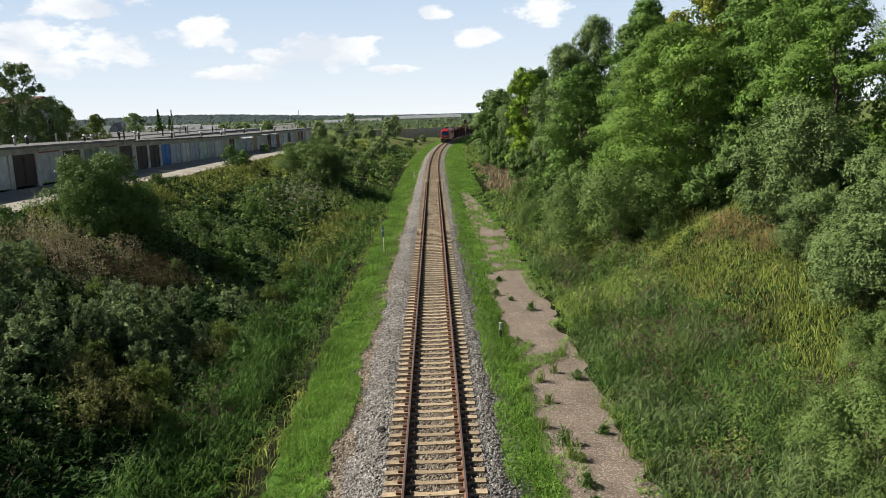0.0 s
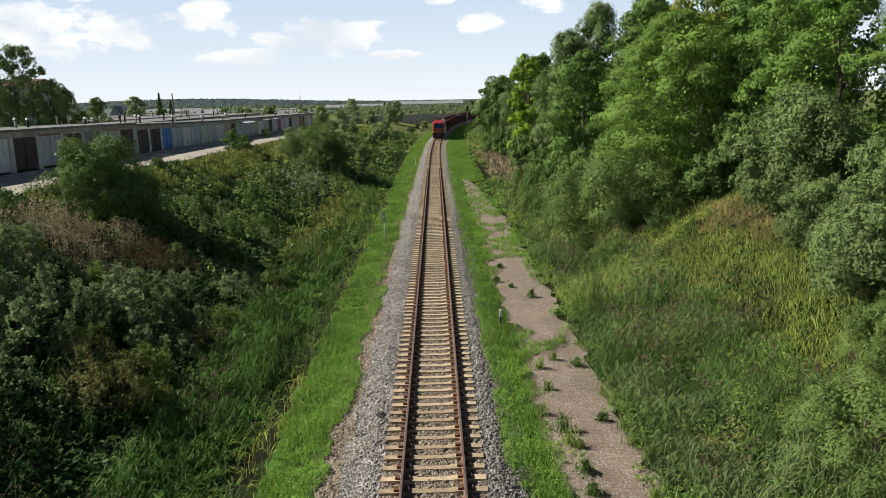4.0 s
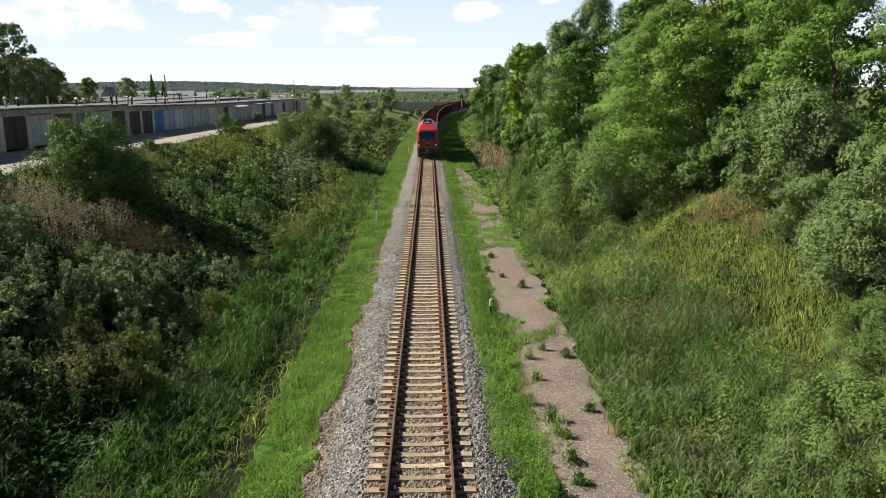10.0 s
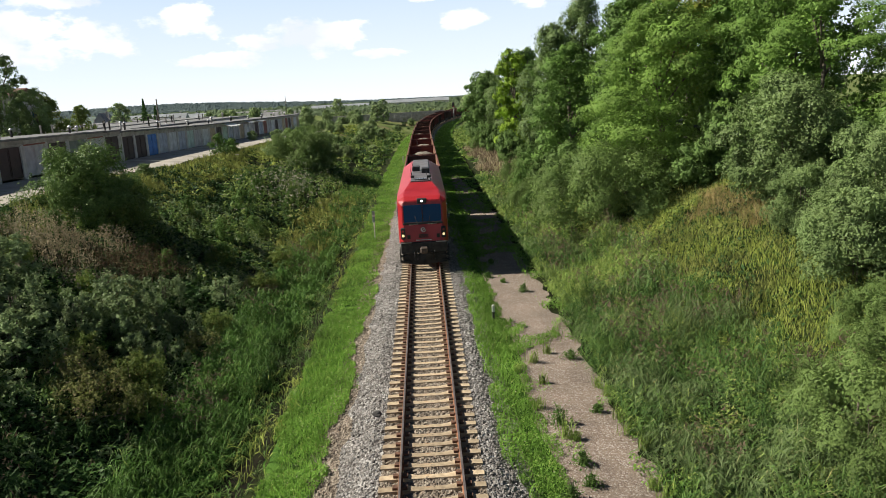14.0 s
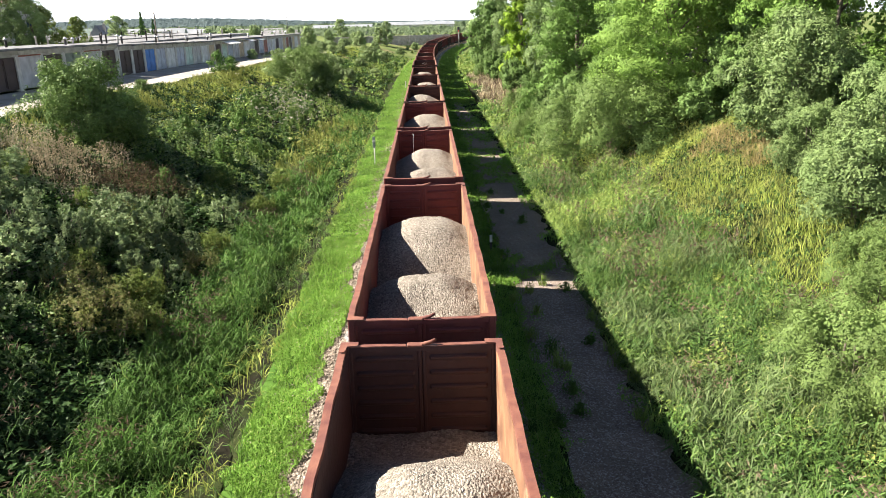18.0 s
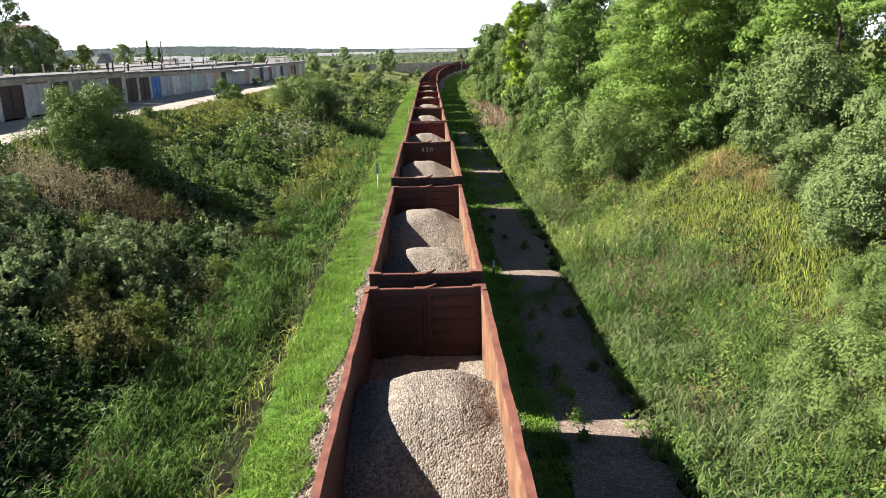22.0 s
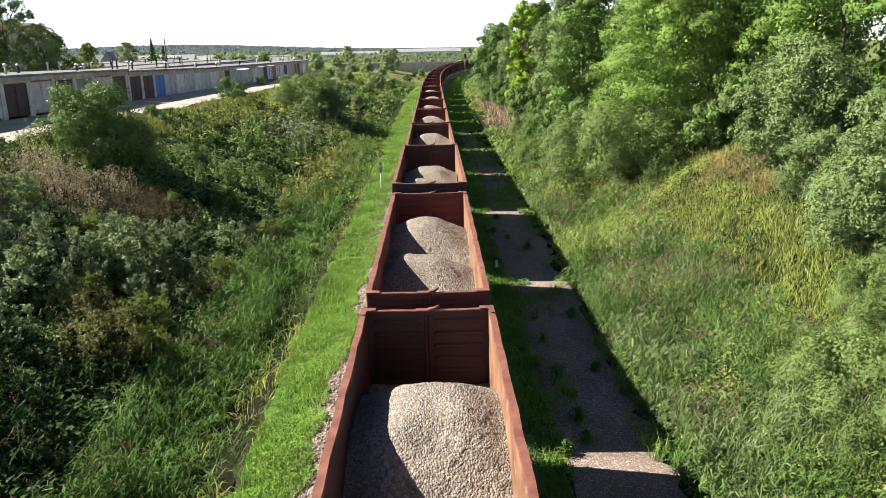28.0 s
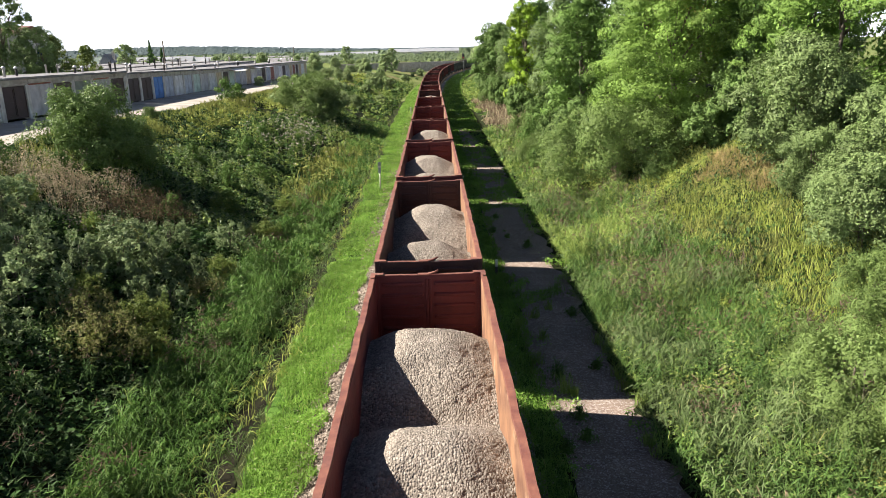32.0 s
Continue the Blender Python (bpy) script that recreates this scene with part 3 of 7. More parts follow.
make_ground()
strip("path", -20, 92, 0.2, lambda s: 3.25 + 0.22 * vnoise(s, s * 0, 1.6, 3) + 0.14 * vnoise(s, s * 0, 0.5, 57) + 0.3 * vnoise(s, s * 0, 6, 4), lambda s: 5.95 + 0.3 * vnoise(s, s * 0, 1.4, 5) + 0.22 * vnoise(s, s * 0, 0.5, 58) + np.interp(s, [60, 92], [0, -1.6]), 0.03, M_PATH, "worn pinkish gravel track beside the railway", "path")
strip("road", -60, 180, 1.0, lambda s: -28.4 + 0 * s, lambda s: -22.2 + 0.4 * vnoise(s, s * 0, 5, 6) + np.interp(s, [20, 40], [-2.5, 0]), 0.05, M_ROAD, "dusty pale road in front of the garages", "road")

strip("verge", -30, 300, 0.5, lambda s: -4.7 + 0.26 * vnoise(s, s * 0, 1.1, 51), lambda s: -3.2 + 0.1 * vnoise(s, s * 0, 0.9, 52) + 0.2 * vnoise(s, s * 0, 3.5, 53), 0.02, M_TURF, "mossy green verge under the clover", "verge")
strip("verge", -30, 300, 0.5, lambda s: 2.1 + 0.12 * vnoise(s, s * 0, 0.9, 54), lambda s: 3.3 + 0.2 * vnoise(s, s * 0, 1.3, 55) + np.interp(s, [86, 96], [0, 2.5]), 0.02, M_TURF, "mossy green verge under the clover", "verge")
# dark mud sheet whose colour also holds the shade of the reeds
strip("ditch", -30, 66, 0.8, lambda s: -6.9 + 0.25 * vnoise(s, s * 0, 2.1, 9), lambda s: -4.95 + 0.3 * vnoise(s, s * 0, 1.5, 7) + 0.3 * vnoise(s, s * 0, 0.6, 56) + np.interp(s, [48, 65], [0, -1.6]), 0.06, M_MUD, "damp muddy ditch between grass and slope, darkened for reed shade", "ditch", 10)


def make_ballast():
    """The stone bed: rough near stones as geometry, a smooth ribbon further off."""
    def bed(s, d, jitter):
        x, y = beside(s, d)
        z = np.interp(np.abs(d), [0, 0.5, 0.8, 1.4, 1.75, 2.75, 3.1, 3.5], [-0.235, -0.25, -0.27, -0.24, -0.26, -0.60, -0.655, -0.69])
        if jitter:
            x, y = x + rng.uniform(-0.03, 0.03, x.shape), y + rng.uniform(-0.03, 0.03, x.shape)
            z = z + rng.uniform(-0.028, 0.028, x.shape)
        return np.stack([x, y, z], -1)
    pieces = []
    for s0, s1, step, jitter, width in ((9, 62, 0.075, True, 0.075), (62, 130, 0.3, True, 0.2), (130, 860, 2.0, False, 0.55), (-330, 9, 2.0, False, 0.55)):
        s = np.arange(s0, s1 + step * 0.5, step)
        d = np.linspace(-3.45, 2.6, int(6.05 / width) + 1)
        ss, dd = np.meshgrid(s, d, indexing="ij")
        edge = 0.16 * vnoise(ss, ss * 0, 0.9, 8)
        v = bed(ss, dd + np.where(np.abs(dd) > 2.3, edge, 0), jitter).reshape(-1, 3)
        n = len(d)
        i = (np.arange(len(s) - 1)[:, None] * n + np.arange(n - 1)[None]).ravel()
        f = np.stack([i, i + 1, i + n + 1, i + n], 1)
        mid = np.abs(dd[:-1, :-1].ravel() + 0.05)
        pieces.append((v, f, (mid < 1.35) | (mid > 2.5)))
    off, vs, fs, ix = 0, [], [], []
    for v, f, m in pieces:
        vs.append(v); fs.append(f + off); ix.append(m.astype(int)); off += len(v)
    me = np_mesh("ballast", np.concatenate(vs), np.concatenate(fs), [M_BALLAST, M_BALLAST_RUST], np.concatenate(ix))
    tagged(new("ballast", me), "grey crushed stone ballast, rust-dusted between the rails", "ballast", kind="stuff")


make_ballast()

# ---- the track ----
GAUGE, PITCH = 0.795, 0.58
track = thing("railway_track", "single rusty railway track on pale concrete sleepers", "railway track", kind="structure")


def sleeper_mesh():
    st = [(-1.35, 0.13, -0.20), (-1.0, 0.145, -0.185), (-0.62, 0.145, -0.185), (-0.35, 0.115, -0.215), (0.35, 0.115, -0.215), (0.62, 0.145, -0.185), (1.0, 0.145, -0.185), (1.35, 0.13, -0.20)]
    bm = loft([[(x, -w, -0.36), (x, w, -0.36), (x, w * 0.82, z), (x, -w * 0.82, z)] for x, w, z in st])
    me = bpy.data.meshes.new("sleeper")
    bm.to_mesh(me)
    bm.free()
    me.materials.append(M_SLEEPER)
    return me


def rail(side):
    prof = [(-0.06, -0.185), (0.06, -0.185), (0.055, -0.165), (0.014, -0.15), (0.012, -0.045), (0.036, -0.035), (0.037, -0.008), (0.028, 0.0), (-0.028, 0.0), (-0.037, -0.008), (-0.036, -0.035), (-0.012, -0.045), (-0.014, -0.15), (-0.055, -0.165)]
    s = np.concatenate([np.arange(-330, 95, 5.0), np.arange(95, 861, 2.5)])
    rows = []
    for u, z in prof:
        x, y = beside(s, side * GAUGE + u)
        rows.append(np.stack([x, y, np.full_like(x, z)], 1))
    v = np.stack(rows, 1).reshape(-1, 3)
    n = len(prof)
    i = np.arange(len(s) - 1)[:, None] * n
    j = np.arange(n)[None]
    f = np.stack([i + j, i + (j + 1) % n, i + n + (j + 1) % n, i + n + j], -1).reshape(-1, 4)
    idx = np.tile((np.arange(n) == 7).astype(int), len(s) - 1)
    return np_mesh("rail", v, f, [M_RAIL, M_RAILTOP], idx)


for side in (-1, 1):
    part("rail", rail(side), None, track)


# ---- the train ----
def wagon_side(sgn, paint):
    """Side sheet with dented panels, outside posts."""
    bm = bmesh.new()
    ny, nz = 26, 5
    grid = []
    for i in range(ny + 1):
        y = -6.32 + 12.64 * i / ny
        for j in range(nz + 1):
            z = 1.36 + 2.0 * j / nz
            dent = 0.018 * math.sin(i * 1.9 + sgn) * math.sin(j * 1.1) + 0.012 * math.sin(i * 0.7 + j)
            grid.append(bm.verts.new((sgn * (1.455 + dent), y, z)))
    for i in range(ny):
        for j in range(nz):
            a = i * (nz + 1) + j
            bm.faces.new((grid[a], grid[a + nz + 1], grid[a + nz + 2], grid[a + 1]))
    bmesh.ops.solidify(bm, geom=bm.faces[:], thickness=0.03)
    return bm


def add_end_doors(sgn, paint, w, ridges):
    """The two leaves of an end: sheet, stiles and pressed ridges."""
    y = sgn * 6.33
    ridge = bpy.data.meshes.new("ridge")
    bm = boxes((-0.56, 0.56, -0.075, 0.075, -0.055, 0.055), bevel=0.035)
    bm.to_mesh(ridge)
    bm.free()
    ridge.materials.append(paint)
    stile = bpy.data.meshes.new("stile")
    bm = boxes((-0.035, 0.035, -0.055, 0.055, 1.42, 3.33), bevel=0.012)
    bm.to_mesh(stile)
    bm.free()
    stile.materials.append(paint)
    for half in (-1, 1):
        x0, x1 = (-0.004, 1.40) if half > 0 else (-1.40, 0.0)
        leaf = part("end_door", boxes((x0, x1, y - 0.025, y + 0.025, 1.305, 3.34), bevel=0.006), paint, w)
        for r in range(ridges):
            q = part("ridge", ridge, None, leaf)
            q.location = ((x0 + x1) / 2, y, 1.62 + r * (1.56 / max(1, ridges - 1)))
        for x in (x0 + 0.045, x1 - 0.045):
            q = part("stile", stile, None, leaf)
            q.location = (x, y, 0)


def rim(sgn):
    """Bent top rail of a side."""
    pts = [(sgn * (1.495 + 0.012 * math.sin(i * 2.3 + sgn)), -6.36 + 12.72 * i / 18, 3.40 + 0.014 * math.sin(i * 1.7)) for i in range(19)]
    return loft([[(x - sgn * 0.085, y, z - 0.06), (x + sgn * 0.045, y, z - 0.06), (x + sgn * 0.045, y, z + 0.055), (x - sgn * 0.085, y, z + 0.055)] for x, y, z in pts])


def make_wagon(kind):
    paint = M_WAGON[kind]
    words = ("rust-red", "dark brown", "dull grey-green")[kind]
    w = thing("gondola_wagon", f"{words} steel open freight wagon with worn rims", "freight wagon", "wagons of the train")
    part("floor", boxes((-1.43, 1.43, -6.3, 6.3, 1.28, 1.36)), paint, w)
    for sgn in (-1, 1):
        part("side_wall", wagon_side(sgn, paint), paint, w)
        part("top_rail", rim(sgn), M_RIM if kind < 2 else paint, w, "worn orange-brown rim")
        post = boxes((sgn * 1.49 - 0.02 if sgn > 0 else sgn * 1.49 - 0.09, sgn * 1.49 + 0.09 if sgn > 0 else sgn * 1.49 + 0.02, -0.08, 0.08, 1.25, 3.34), bevel=0.01)
        me = bpy.data.meshes.new("side_post")
        post.to_mesh(me)
        post.free()
        me.materials.append(paint)
        for i in range(8):
            p = part("side_post", me, None, w)
            p.location = (0, -5.7 + i * 11.4 / 7, 0)
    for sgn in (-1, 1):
        # left sheet gets the darker body paint: its shade put into colour
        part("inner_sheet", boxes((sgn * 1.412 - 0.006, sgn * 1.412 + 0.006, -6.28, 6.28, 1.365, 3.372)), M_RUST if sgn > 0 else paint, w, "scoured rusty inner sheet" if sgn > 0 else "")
        add_end_doors(sgn, paint, w, 6)
        for half in (-1, 1):
            part("corner_post", boxes((half * 1.45 - 0.07, half * 1.45 + 0.07, sgn * 6.33 - 0.09, sgn * 6.33 + 0.09, 1.2, 3.47), bevel=0.015), paint, w)
        y = sgn * 6.33
        beam = loft([[(x, y - 0.06, z - 0.05), (x, y + 0.06, z - 0.05), (x, y + 0.06, z + 0.05), (x, y - 0.06, z + 0.05)]
                     for x, z in ((-1.4, 3.38), (-0.8, 3.385), (-0.25, 3.37), (0.0, 3.385), (0.3, 3.37), (0.9, 3.38), (1.4, 3.39))])
        part("end_beam", beam, paint, w)
        part("beam_cap", loft([[(x, y - 0.055, z), (x, y + 0.055, z), (x, y + 0.05, z + 0.012), (x, y - 0.05, z + 0.012)] for x, z in ((-1.38, 3.432), (-0.8, 3.437), (-0.3, 3.424))]), M_RIM, w, "worn bright top edge of the end wall")
        part("beam_cap", loft([[(x, y - 0.055, z), (x, y + 0.055, z), (x, y + 0.05, z + 0.012), (x, y - 0.05, z + 0.012)] for x, z in ((0.3, 3.424), (0.9, 3.432), (1.38, 3.442))]), M_RIM, w, "worn bright top edge of the end wall")
        for half in (-1, 1):
            gusset = bmesh.new()
            ring = [(half * 1.53, y + sgn * 0.09), (half * 1.2, y + sgn * 0.09), (half * 1.2, y - sgn * 0.07), (half * 1.4, y - sgn * 0.10), (half * 1.43, y - sgn * 0.34), (half * 1.53, y - sgn * 0.34)]
            low, high = [[gusset.verts.new((a, b, z)) for a, b in ring] for z in (3.472, 3.484)]
            gusset.faces.new(low[::-1])
            gusset.faces.new(high)
            for j in range(6):
                gusset.faces.new((low[j], low[(j + 1) % 6], high[(j + 1) % 6], high[j]))
            bmesh.ops.recalc_face_normals(gusset, faces=gusset.faces[:])
            part("corner_gusset", gusset, M_RIM, w, "worn orange-brown corner plate")
        part("latch", joined(boxes((-0.28, 0.02, y - 0.075, y + 0.075, 3.41, 3.46), bevel=0.015), tube([(0.0, y, 3.44), (0.16, y + 0.02, 3.47), (0.27, y, 3.54)], [0.045, 0.04, 0.03], 6)), M_RIM, w, "bent rusty latch")
        part("coupler", joined(boxes((-0.14, 0.14, min(y, y + sgn * 0.5), max(y, y + sgn * 0.5), 0.92, 1.16), bevel=0.03), boxes((-0.22, 0.2, y + sgn * 0.5 - 0.13, y + sgn * 0.5 + 0.13, 0.86, 1.2), bevel=0.05)), M_UNDER, w)
        part("buffer_beam", boxes((-1.5, 1.5, y - 0.1, y + 0.1, 0.95, 1.3), bevel=0.02), paint, w)
        bogie = part("bogie", boxes((-1.15, -0.95, sgn * 4.33 - 1.3, sgn * 4.33 + 1.3, 0.4, 0.75), (0.95, 1.15, sgn * 4.33 - 1.3, sgn * 4.33 + 1.3, 0.4, 0.75), (-1.1, 1.1, sgn * 4.33 - 0.25, sgn * 4.33 + 0.25, 0.45, 0.9), bevel=0.03), M_UNDER, w)
        for a in (-0.925, 0.925):
            part("wheelset", joined(*[tube([(u - 0.065, sgn * 4.33 + a, 0.475), (u + 0.065, sgn * 4.33 + a, 0.475)], [0.475, 0.475], 20) for u in (-0.79, 0.79)], tube([(-0.8, sgn * 4.33 + a, 0.475), (0.8, sgn * 4.33 + a, 0.475)], [0.08, 0.08], 8)), M_UNDER, bogie)
    part("underframe", boxes((-0.3, 0.3, -6.25, 6.25, 0.95, 1.27), (-1.4, 1.4, -2.2, -2.0, 1.02, 1.27), (-1.4, 1.4, 2.0, 2.2, 1.02, 1.27), (-1.4, -1.28, -6.25, 6.25, 1.1, 1.27), (1.28, 1.4, -6.25, 6.25, 1.1, 1.27)), M_UNDER, w)
    return w


def load_mesh(seed, heaps, low, nx=44, ny=180):
    """A tipped load: smooth heaps, broken up stone by stone."""
    g = np.random.default_rng(seed)
    xs, ys = np.linspace(-1.42, 1.42, nx), np.linspace(-6.27, 6.27, ny)
    gx, gy = np.meshgrid(xs, ys)
    z = np.full(gx.shape, low)
    for cx, cy, top, half, slope in heaps:
        far = np.sqrt(np.maximum(0, np.abs(gx - cx) - 0.38) ** 2 + np.maximum(0, np.abs(gy - cy) - half) ** 2)
        z = np.maximum(z, top - slope * (np.sqrt(far ** 2 + 0.04) - 0.2))
    k = np.ones(5) / 5
    z = np.apply_along_axis(lambda q: np.convolve(np.pad(q, 2, "edge"), k, "valid"), 0, z)
    z = np.apply_along_axis(lambda q: np.convolve(np.pad(q, 2, "edge"), k, "valid"), 1, z)
    z += 0.06 * vnoise(gx, gy, 0.7, seed) + g.uniform(-0.012, 0.012, gx.shape)
    inner = (np.abs(gx) < 1.4) & (np.abs(gy) < 6)
    gx, gy = gx + inner * g.uniform(-0.026, 0.026, gx.shape), gy + inner * g.uniform(-0.026, 0.026, gx.shape)
    v = np.stack([gx, gy, np.maximum(z, 1.37)], -1).reshape(-1, 3)
    i = (np.arange(len(ys) - 1)[:, None] * len(xs) + np.arange(len(xs) - 1)[None]).ravel()
    f = np.stack([i, i + 1, i + len(xs) + 1, i + len(xs)], 1)
    return np_mesh("gravel_load", v, f, [M_LOAD], smooth=True)


# the two heaps of each near wagon, front to rear: side and length offsets from the wagon's middle
HEAPS = ((0.3, 2.2, 0.1, -2.6), (0.1, 2.7, 0.05, -2.4), (0.26, 2.2, 0.35, -2.3), (0.25, 2.5, -0.1, -2.5), (-0.25, 1.9, -0.35, -3.3), (0.05, 1.7, 0.1, -3.2), (-0.2, 3.1, 0.15, -2.0), (-0.22, 2.1, -0.05, -2.3), (-0.2, 2.4, -0.1, -2.4), (-0.1, 2.7, 0.1, -2.7), (0.05, 3.3, 0.05, -2.3),
         (0.1, 2.4, 0.0, -2.6), (0.12, 2.75, 0.05, -3.0), (-0.2, 3.0, -0.3, -1.2), (0.0, 1.9, -0.3, -1.8), (0.0, 3.1, 0.3, -3.4), (-0.05, 2.7, 0.15, -2.6), (-0.07, 3.0, -0.05, -1.3), (0.2, 2.6, -0.1, -2.5), (-0.1, 2.4, 0.1, -2.8), (0.1, 2.8, 0.0, -2.3))
LOADS = [load_mesh(11 + i, [(ax, ay, 3.04 + 0.03 * math.sin(i * 2.1), 0.5, 0.58), (bx, by, 2.95 + 0.04 * math.sin(i * 3.7), 0.2, 0.57)], 1.6) for i, (ax, ay, bx, by) in enumerate(HEAPS)]
LOW_LOAD = load_mesh(41, [(0.3, 2.4, 2.0, 0.3, 0.5), (-0.2, -1.5, 1.9, 0.4, 0.5)], 1.42, 16, 60)
FAR_LOAD = load_mesh(42, [(0.05, 2.2, 3.02, 0.8, 0.58), (-0.05, -3.2, 2.98, 0.2, 0.56)], 1.6, 16, 60)

# which paint each wagon wears, front to rear
PAINTS = [1, 0, 0, 0, 1, 1, 1, 1, 0, 1, 0, 0, 1, 0, 1, 1, 0, 0, 1, 0, 0, 0, 0, 1, 0, 1, 0, 0, 1, 0, 1, 0, 0, 1, 0, 2, 2, 2, 2, 2, 2, 2]
HIGH_SIDED = (7, 14)
STANDARD = [make_wagon(k) for k in range(3)]
wagons, used = [], set()
for i, k in enumerate(PAINTS):
    if k in used:
        wagons.append(copy_thing(STANDARD[k], pose(0, 0, 0)))
    else:
        used.add(k)
        wagons.append(STANDARD[k])
    if i in HIGH_SIDED:
        wagons[-1].scale = (1.05, 1.0, 1.055)
loads = []
for i in range(len(PAINTS)):
    heap = LOW_LOAD if i in (21, 22) else LOADS[i] if i < len(LOADS) else FAR_LOAD
    loads.append(tagged(new("gravel_load", heap), "heaped pale crushed stone lying in a freight wagon", "gravel", "loads of the train"))


def make_locomotive():
    """Faceted diesel locomotive; its nose looks towards -y, y = 0 is the nose."""
    w = thing("locomotive", "red diesel locomotive with grey roof and lit headlamps", "locomotive")
    def ring(y, zb, hw, z_sh, hw_top, z_top, lean=0.0):
        return [(-hw, y, zb), (hw, y, zb), (hw, y + lean * 0.3, 2.25), (hw, y + lean * 0.8, z_sh), (hw_top, y + lean, z_top), (-hw_top, y + lean, z_top), (-hw, y + lean * 0.8, z_sh), (-hw, y + lean * 0.3, 2.25)]
    body = loft([ring(0.12, 1.4, 1.12, 3.45, 0.98, 3.66, 0.35), ring(0.5, 1.3, 1.36, 3.62, 1.02, 3.84, 0.5), ring(1.4, 1.1, 1.42, 3.70, 0.98, 4.02, 0.7),
                 ring(3.4, 1.1, 1.42, 3.72, 0.66, 4.34), ring(18.2, 1.1, 1.42, 3.72, 0.66, 4.34), ring(20.2, 1.1, 1.42, 3.70, 0.98, 4.0, -0.4), ring(20.8, 1.15, 1.2, 3.5, 0.98, 3.7, -0.3)])
    bmesh.ops.bevel(body, geom=body.edges[:], offset=0.035, segments=2, affect="EDGES")
    part("body", body, M_LOCO, w)
    roof = loft([[(-0.62, y, 4.33), (0.62, y, 4.33), (0.56, y, 4.42), (-0.56, y, 4.42)] for y in (3.5, 3.7, 12.0, 18.1)])
    part("roof_panel", roof, M_LOCO_GREY, w, "sooty grey roof panel")
    part("roof_hatch", boxes((-0.36, 0.36, 3.75, 4.4, 4.42, 4.47), bevel=0.015), M_BLACK, w)
    part("hatch_grille", boxes(*[(-0.3 + 0.1 * i, -0.24 + 0.1 * i, 3.82, 4.33, 4.472, 4.49) for i in range(7)]), M_CHROME, w)
    for x, y in ((-0.3, 9.6), (0.32, 8.2)):
        part("roof_vent", boxes((x - 0.25, x + 0.25, y - 0.5, y + 0.5, 4.42, 4.72), bevel=0.03), M_BLACK, w, "black square exhaust vent")
    for x, y in ((-0.5, 5.2), (0.52, 5.0), (-0.45, 10.6), (0.48, 10.2)):
        part("roof_horn", boxes((x - 0.11, x + 0.11, y - 0.12, y + 0.12, 4.42, 4.56), bevel=0.03), M_BLACK, w)
    for x, y in ((-0.52, 5.6), (-0.5, 11.0), (0.45, 3.4)):
        part("antenna", tube([(x, y, 4.42), (x - 0.06, y + 0.05, 4.75), (x - 0.1, y + 0.1, 5.0)], [0.03, 0.02, 0.012], 6), M_BLACK, w)
    # two windscreen panes set 3 mm proud on the leaning face
    for sgn in (-1, 1):
        x0, x1 = sgn * 0.03, sgn * 1.04
        xa, xb = min(x0, x1), max(x0, x1)
        pane = loft([[(xa, 0.175, 2.50), (xb, 0.175, 2.50), (xb, 0.21, 2.50), (xa, 0.21, 2.50)], [(xa, 0.39, 3.43), (xb, 0.39, 3.43), (xb, 0.425, 3.43), (xa, 0.425, 3.43)]])
        part("windscreen", pane, M_GLASS, w, "tinted windscreen pane")
        part("wiper", tube([(sgn * 0.12, 0.13, 2.46), (sgn * 0.35, 0.15, 2.54), (sgn * 0.42, 0.22, 2.82)], [0.018, 0.015, 0.01], 5), M_BLACK, w)
        lamp = part("lamp_housing", boxes((sgn * 1.13 - 0.13, sgn * 1.13 + 0.13, 0.08, 0.3, 1.56, 2.2), bevel=0.04), M_BLACK, w)
        part("headlamp", tube([(sgn * 1.13, 0.05, 1.77), (sgn * 1.13, 0.1, 1.77)], [0.07, 0.08], 14), M_LAMP_DIM, lamp, "lit warm headlamp")
        part("tail_lamp", tube([(sgn * 1.13, 0.06, 2.02), (sgn * 1.13, 0.1, 2.02)], [0.06, 0.065], 12), plain("red_lens", (0.25, 0.02, 0.02), 0.3), lamp)
        part("step", boxes((sgn * 1.15 - 0.22, sgn * 1.15 + 0.22, 0.1, 0.5, 0.55, 0.6), (sgn * 1.15 - 0.22, sgn * 1.15 + 0.22, 0.12, 0.5, 0.25, 0.3), (sgn * 1.36 - 0.02, sgn * 1.36 + 0.02, 0.1, 0.5, 0.25, 1.1)), M_UNDER, w)
        part("handrail", tube([(sgn * 0.75, 0.1, 2.41), (sgn * 0.75, 0.05, 2.38), (sgn * 0.3, 0.05, 2.38), (sgn * 0.3, 0.1, 2.41)], [0.015] * 4, 6), M_CHROME, w)
    part("windscreen_surround", boxes((-1.1, 1.1, 0.115, 0.2, 2.36, 2.49), bevel=0.02), M_BLACK, w)
    part("centre_bar", loft([[(-0.025, 0.16, 2.49), (0.025, 0.16, 2.49), (0.025, 0.21, 2.49), (-0.025, 0.21, 2.49)], [(-0.025, 0.38, 3.45), (0.025, 0.38, 3.45), (0.025, 0.425, 3.45), (-0.025, 0.425, 3.45)]]), M_BLACK, w)
    top = part("top_lamp_housing", boxes((-0.27, 0.27, 0.37, 0.72, 3.48, 3.76), bevel=0.03), M_BLACK, w)
    part("top_headlamp", tube([(0.0, 0.34, 3.63), (0.0, 0.38, 3.63)], [0.06, 0.065], 14), M_LAMP, top, "lit white top headlamp")
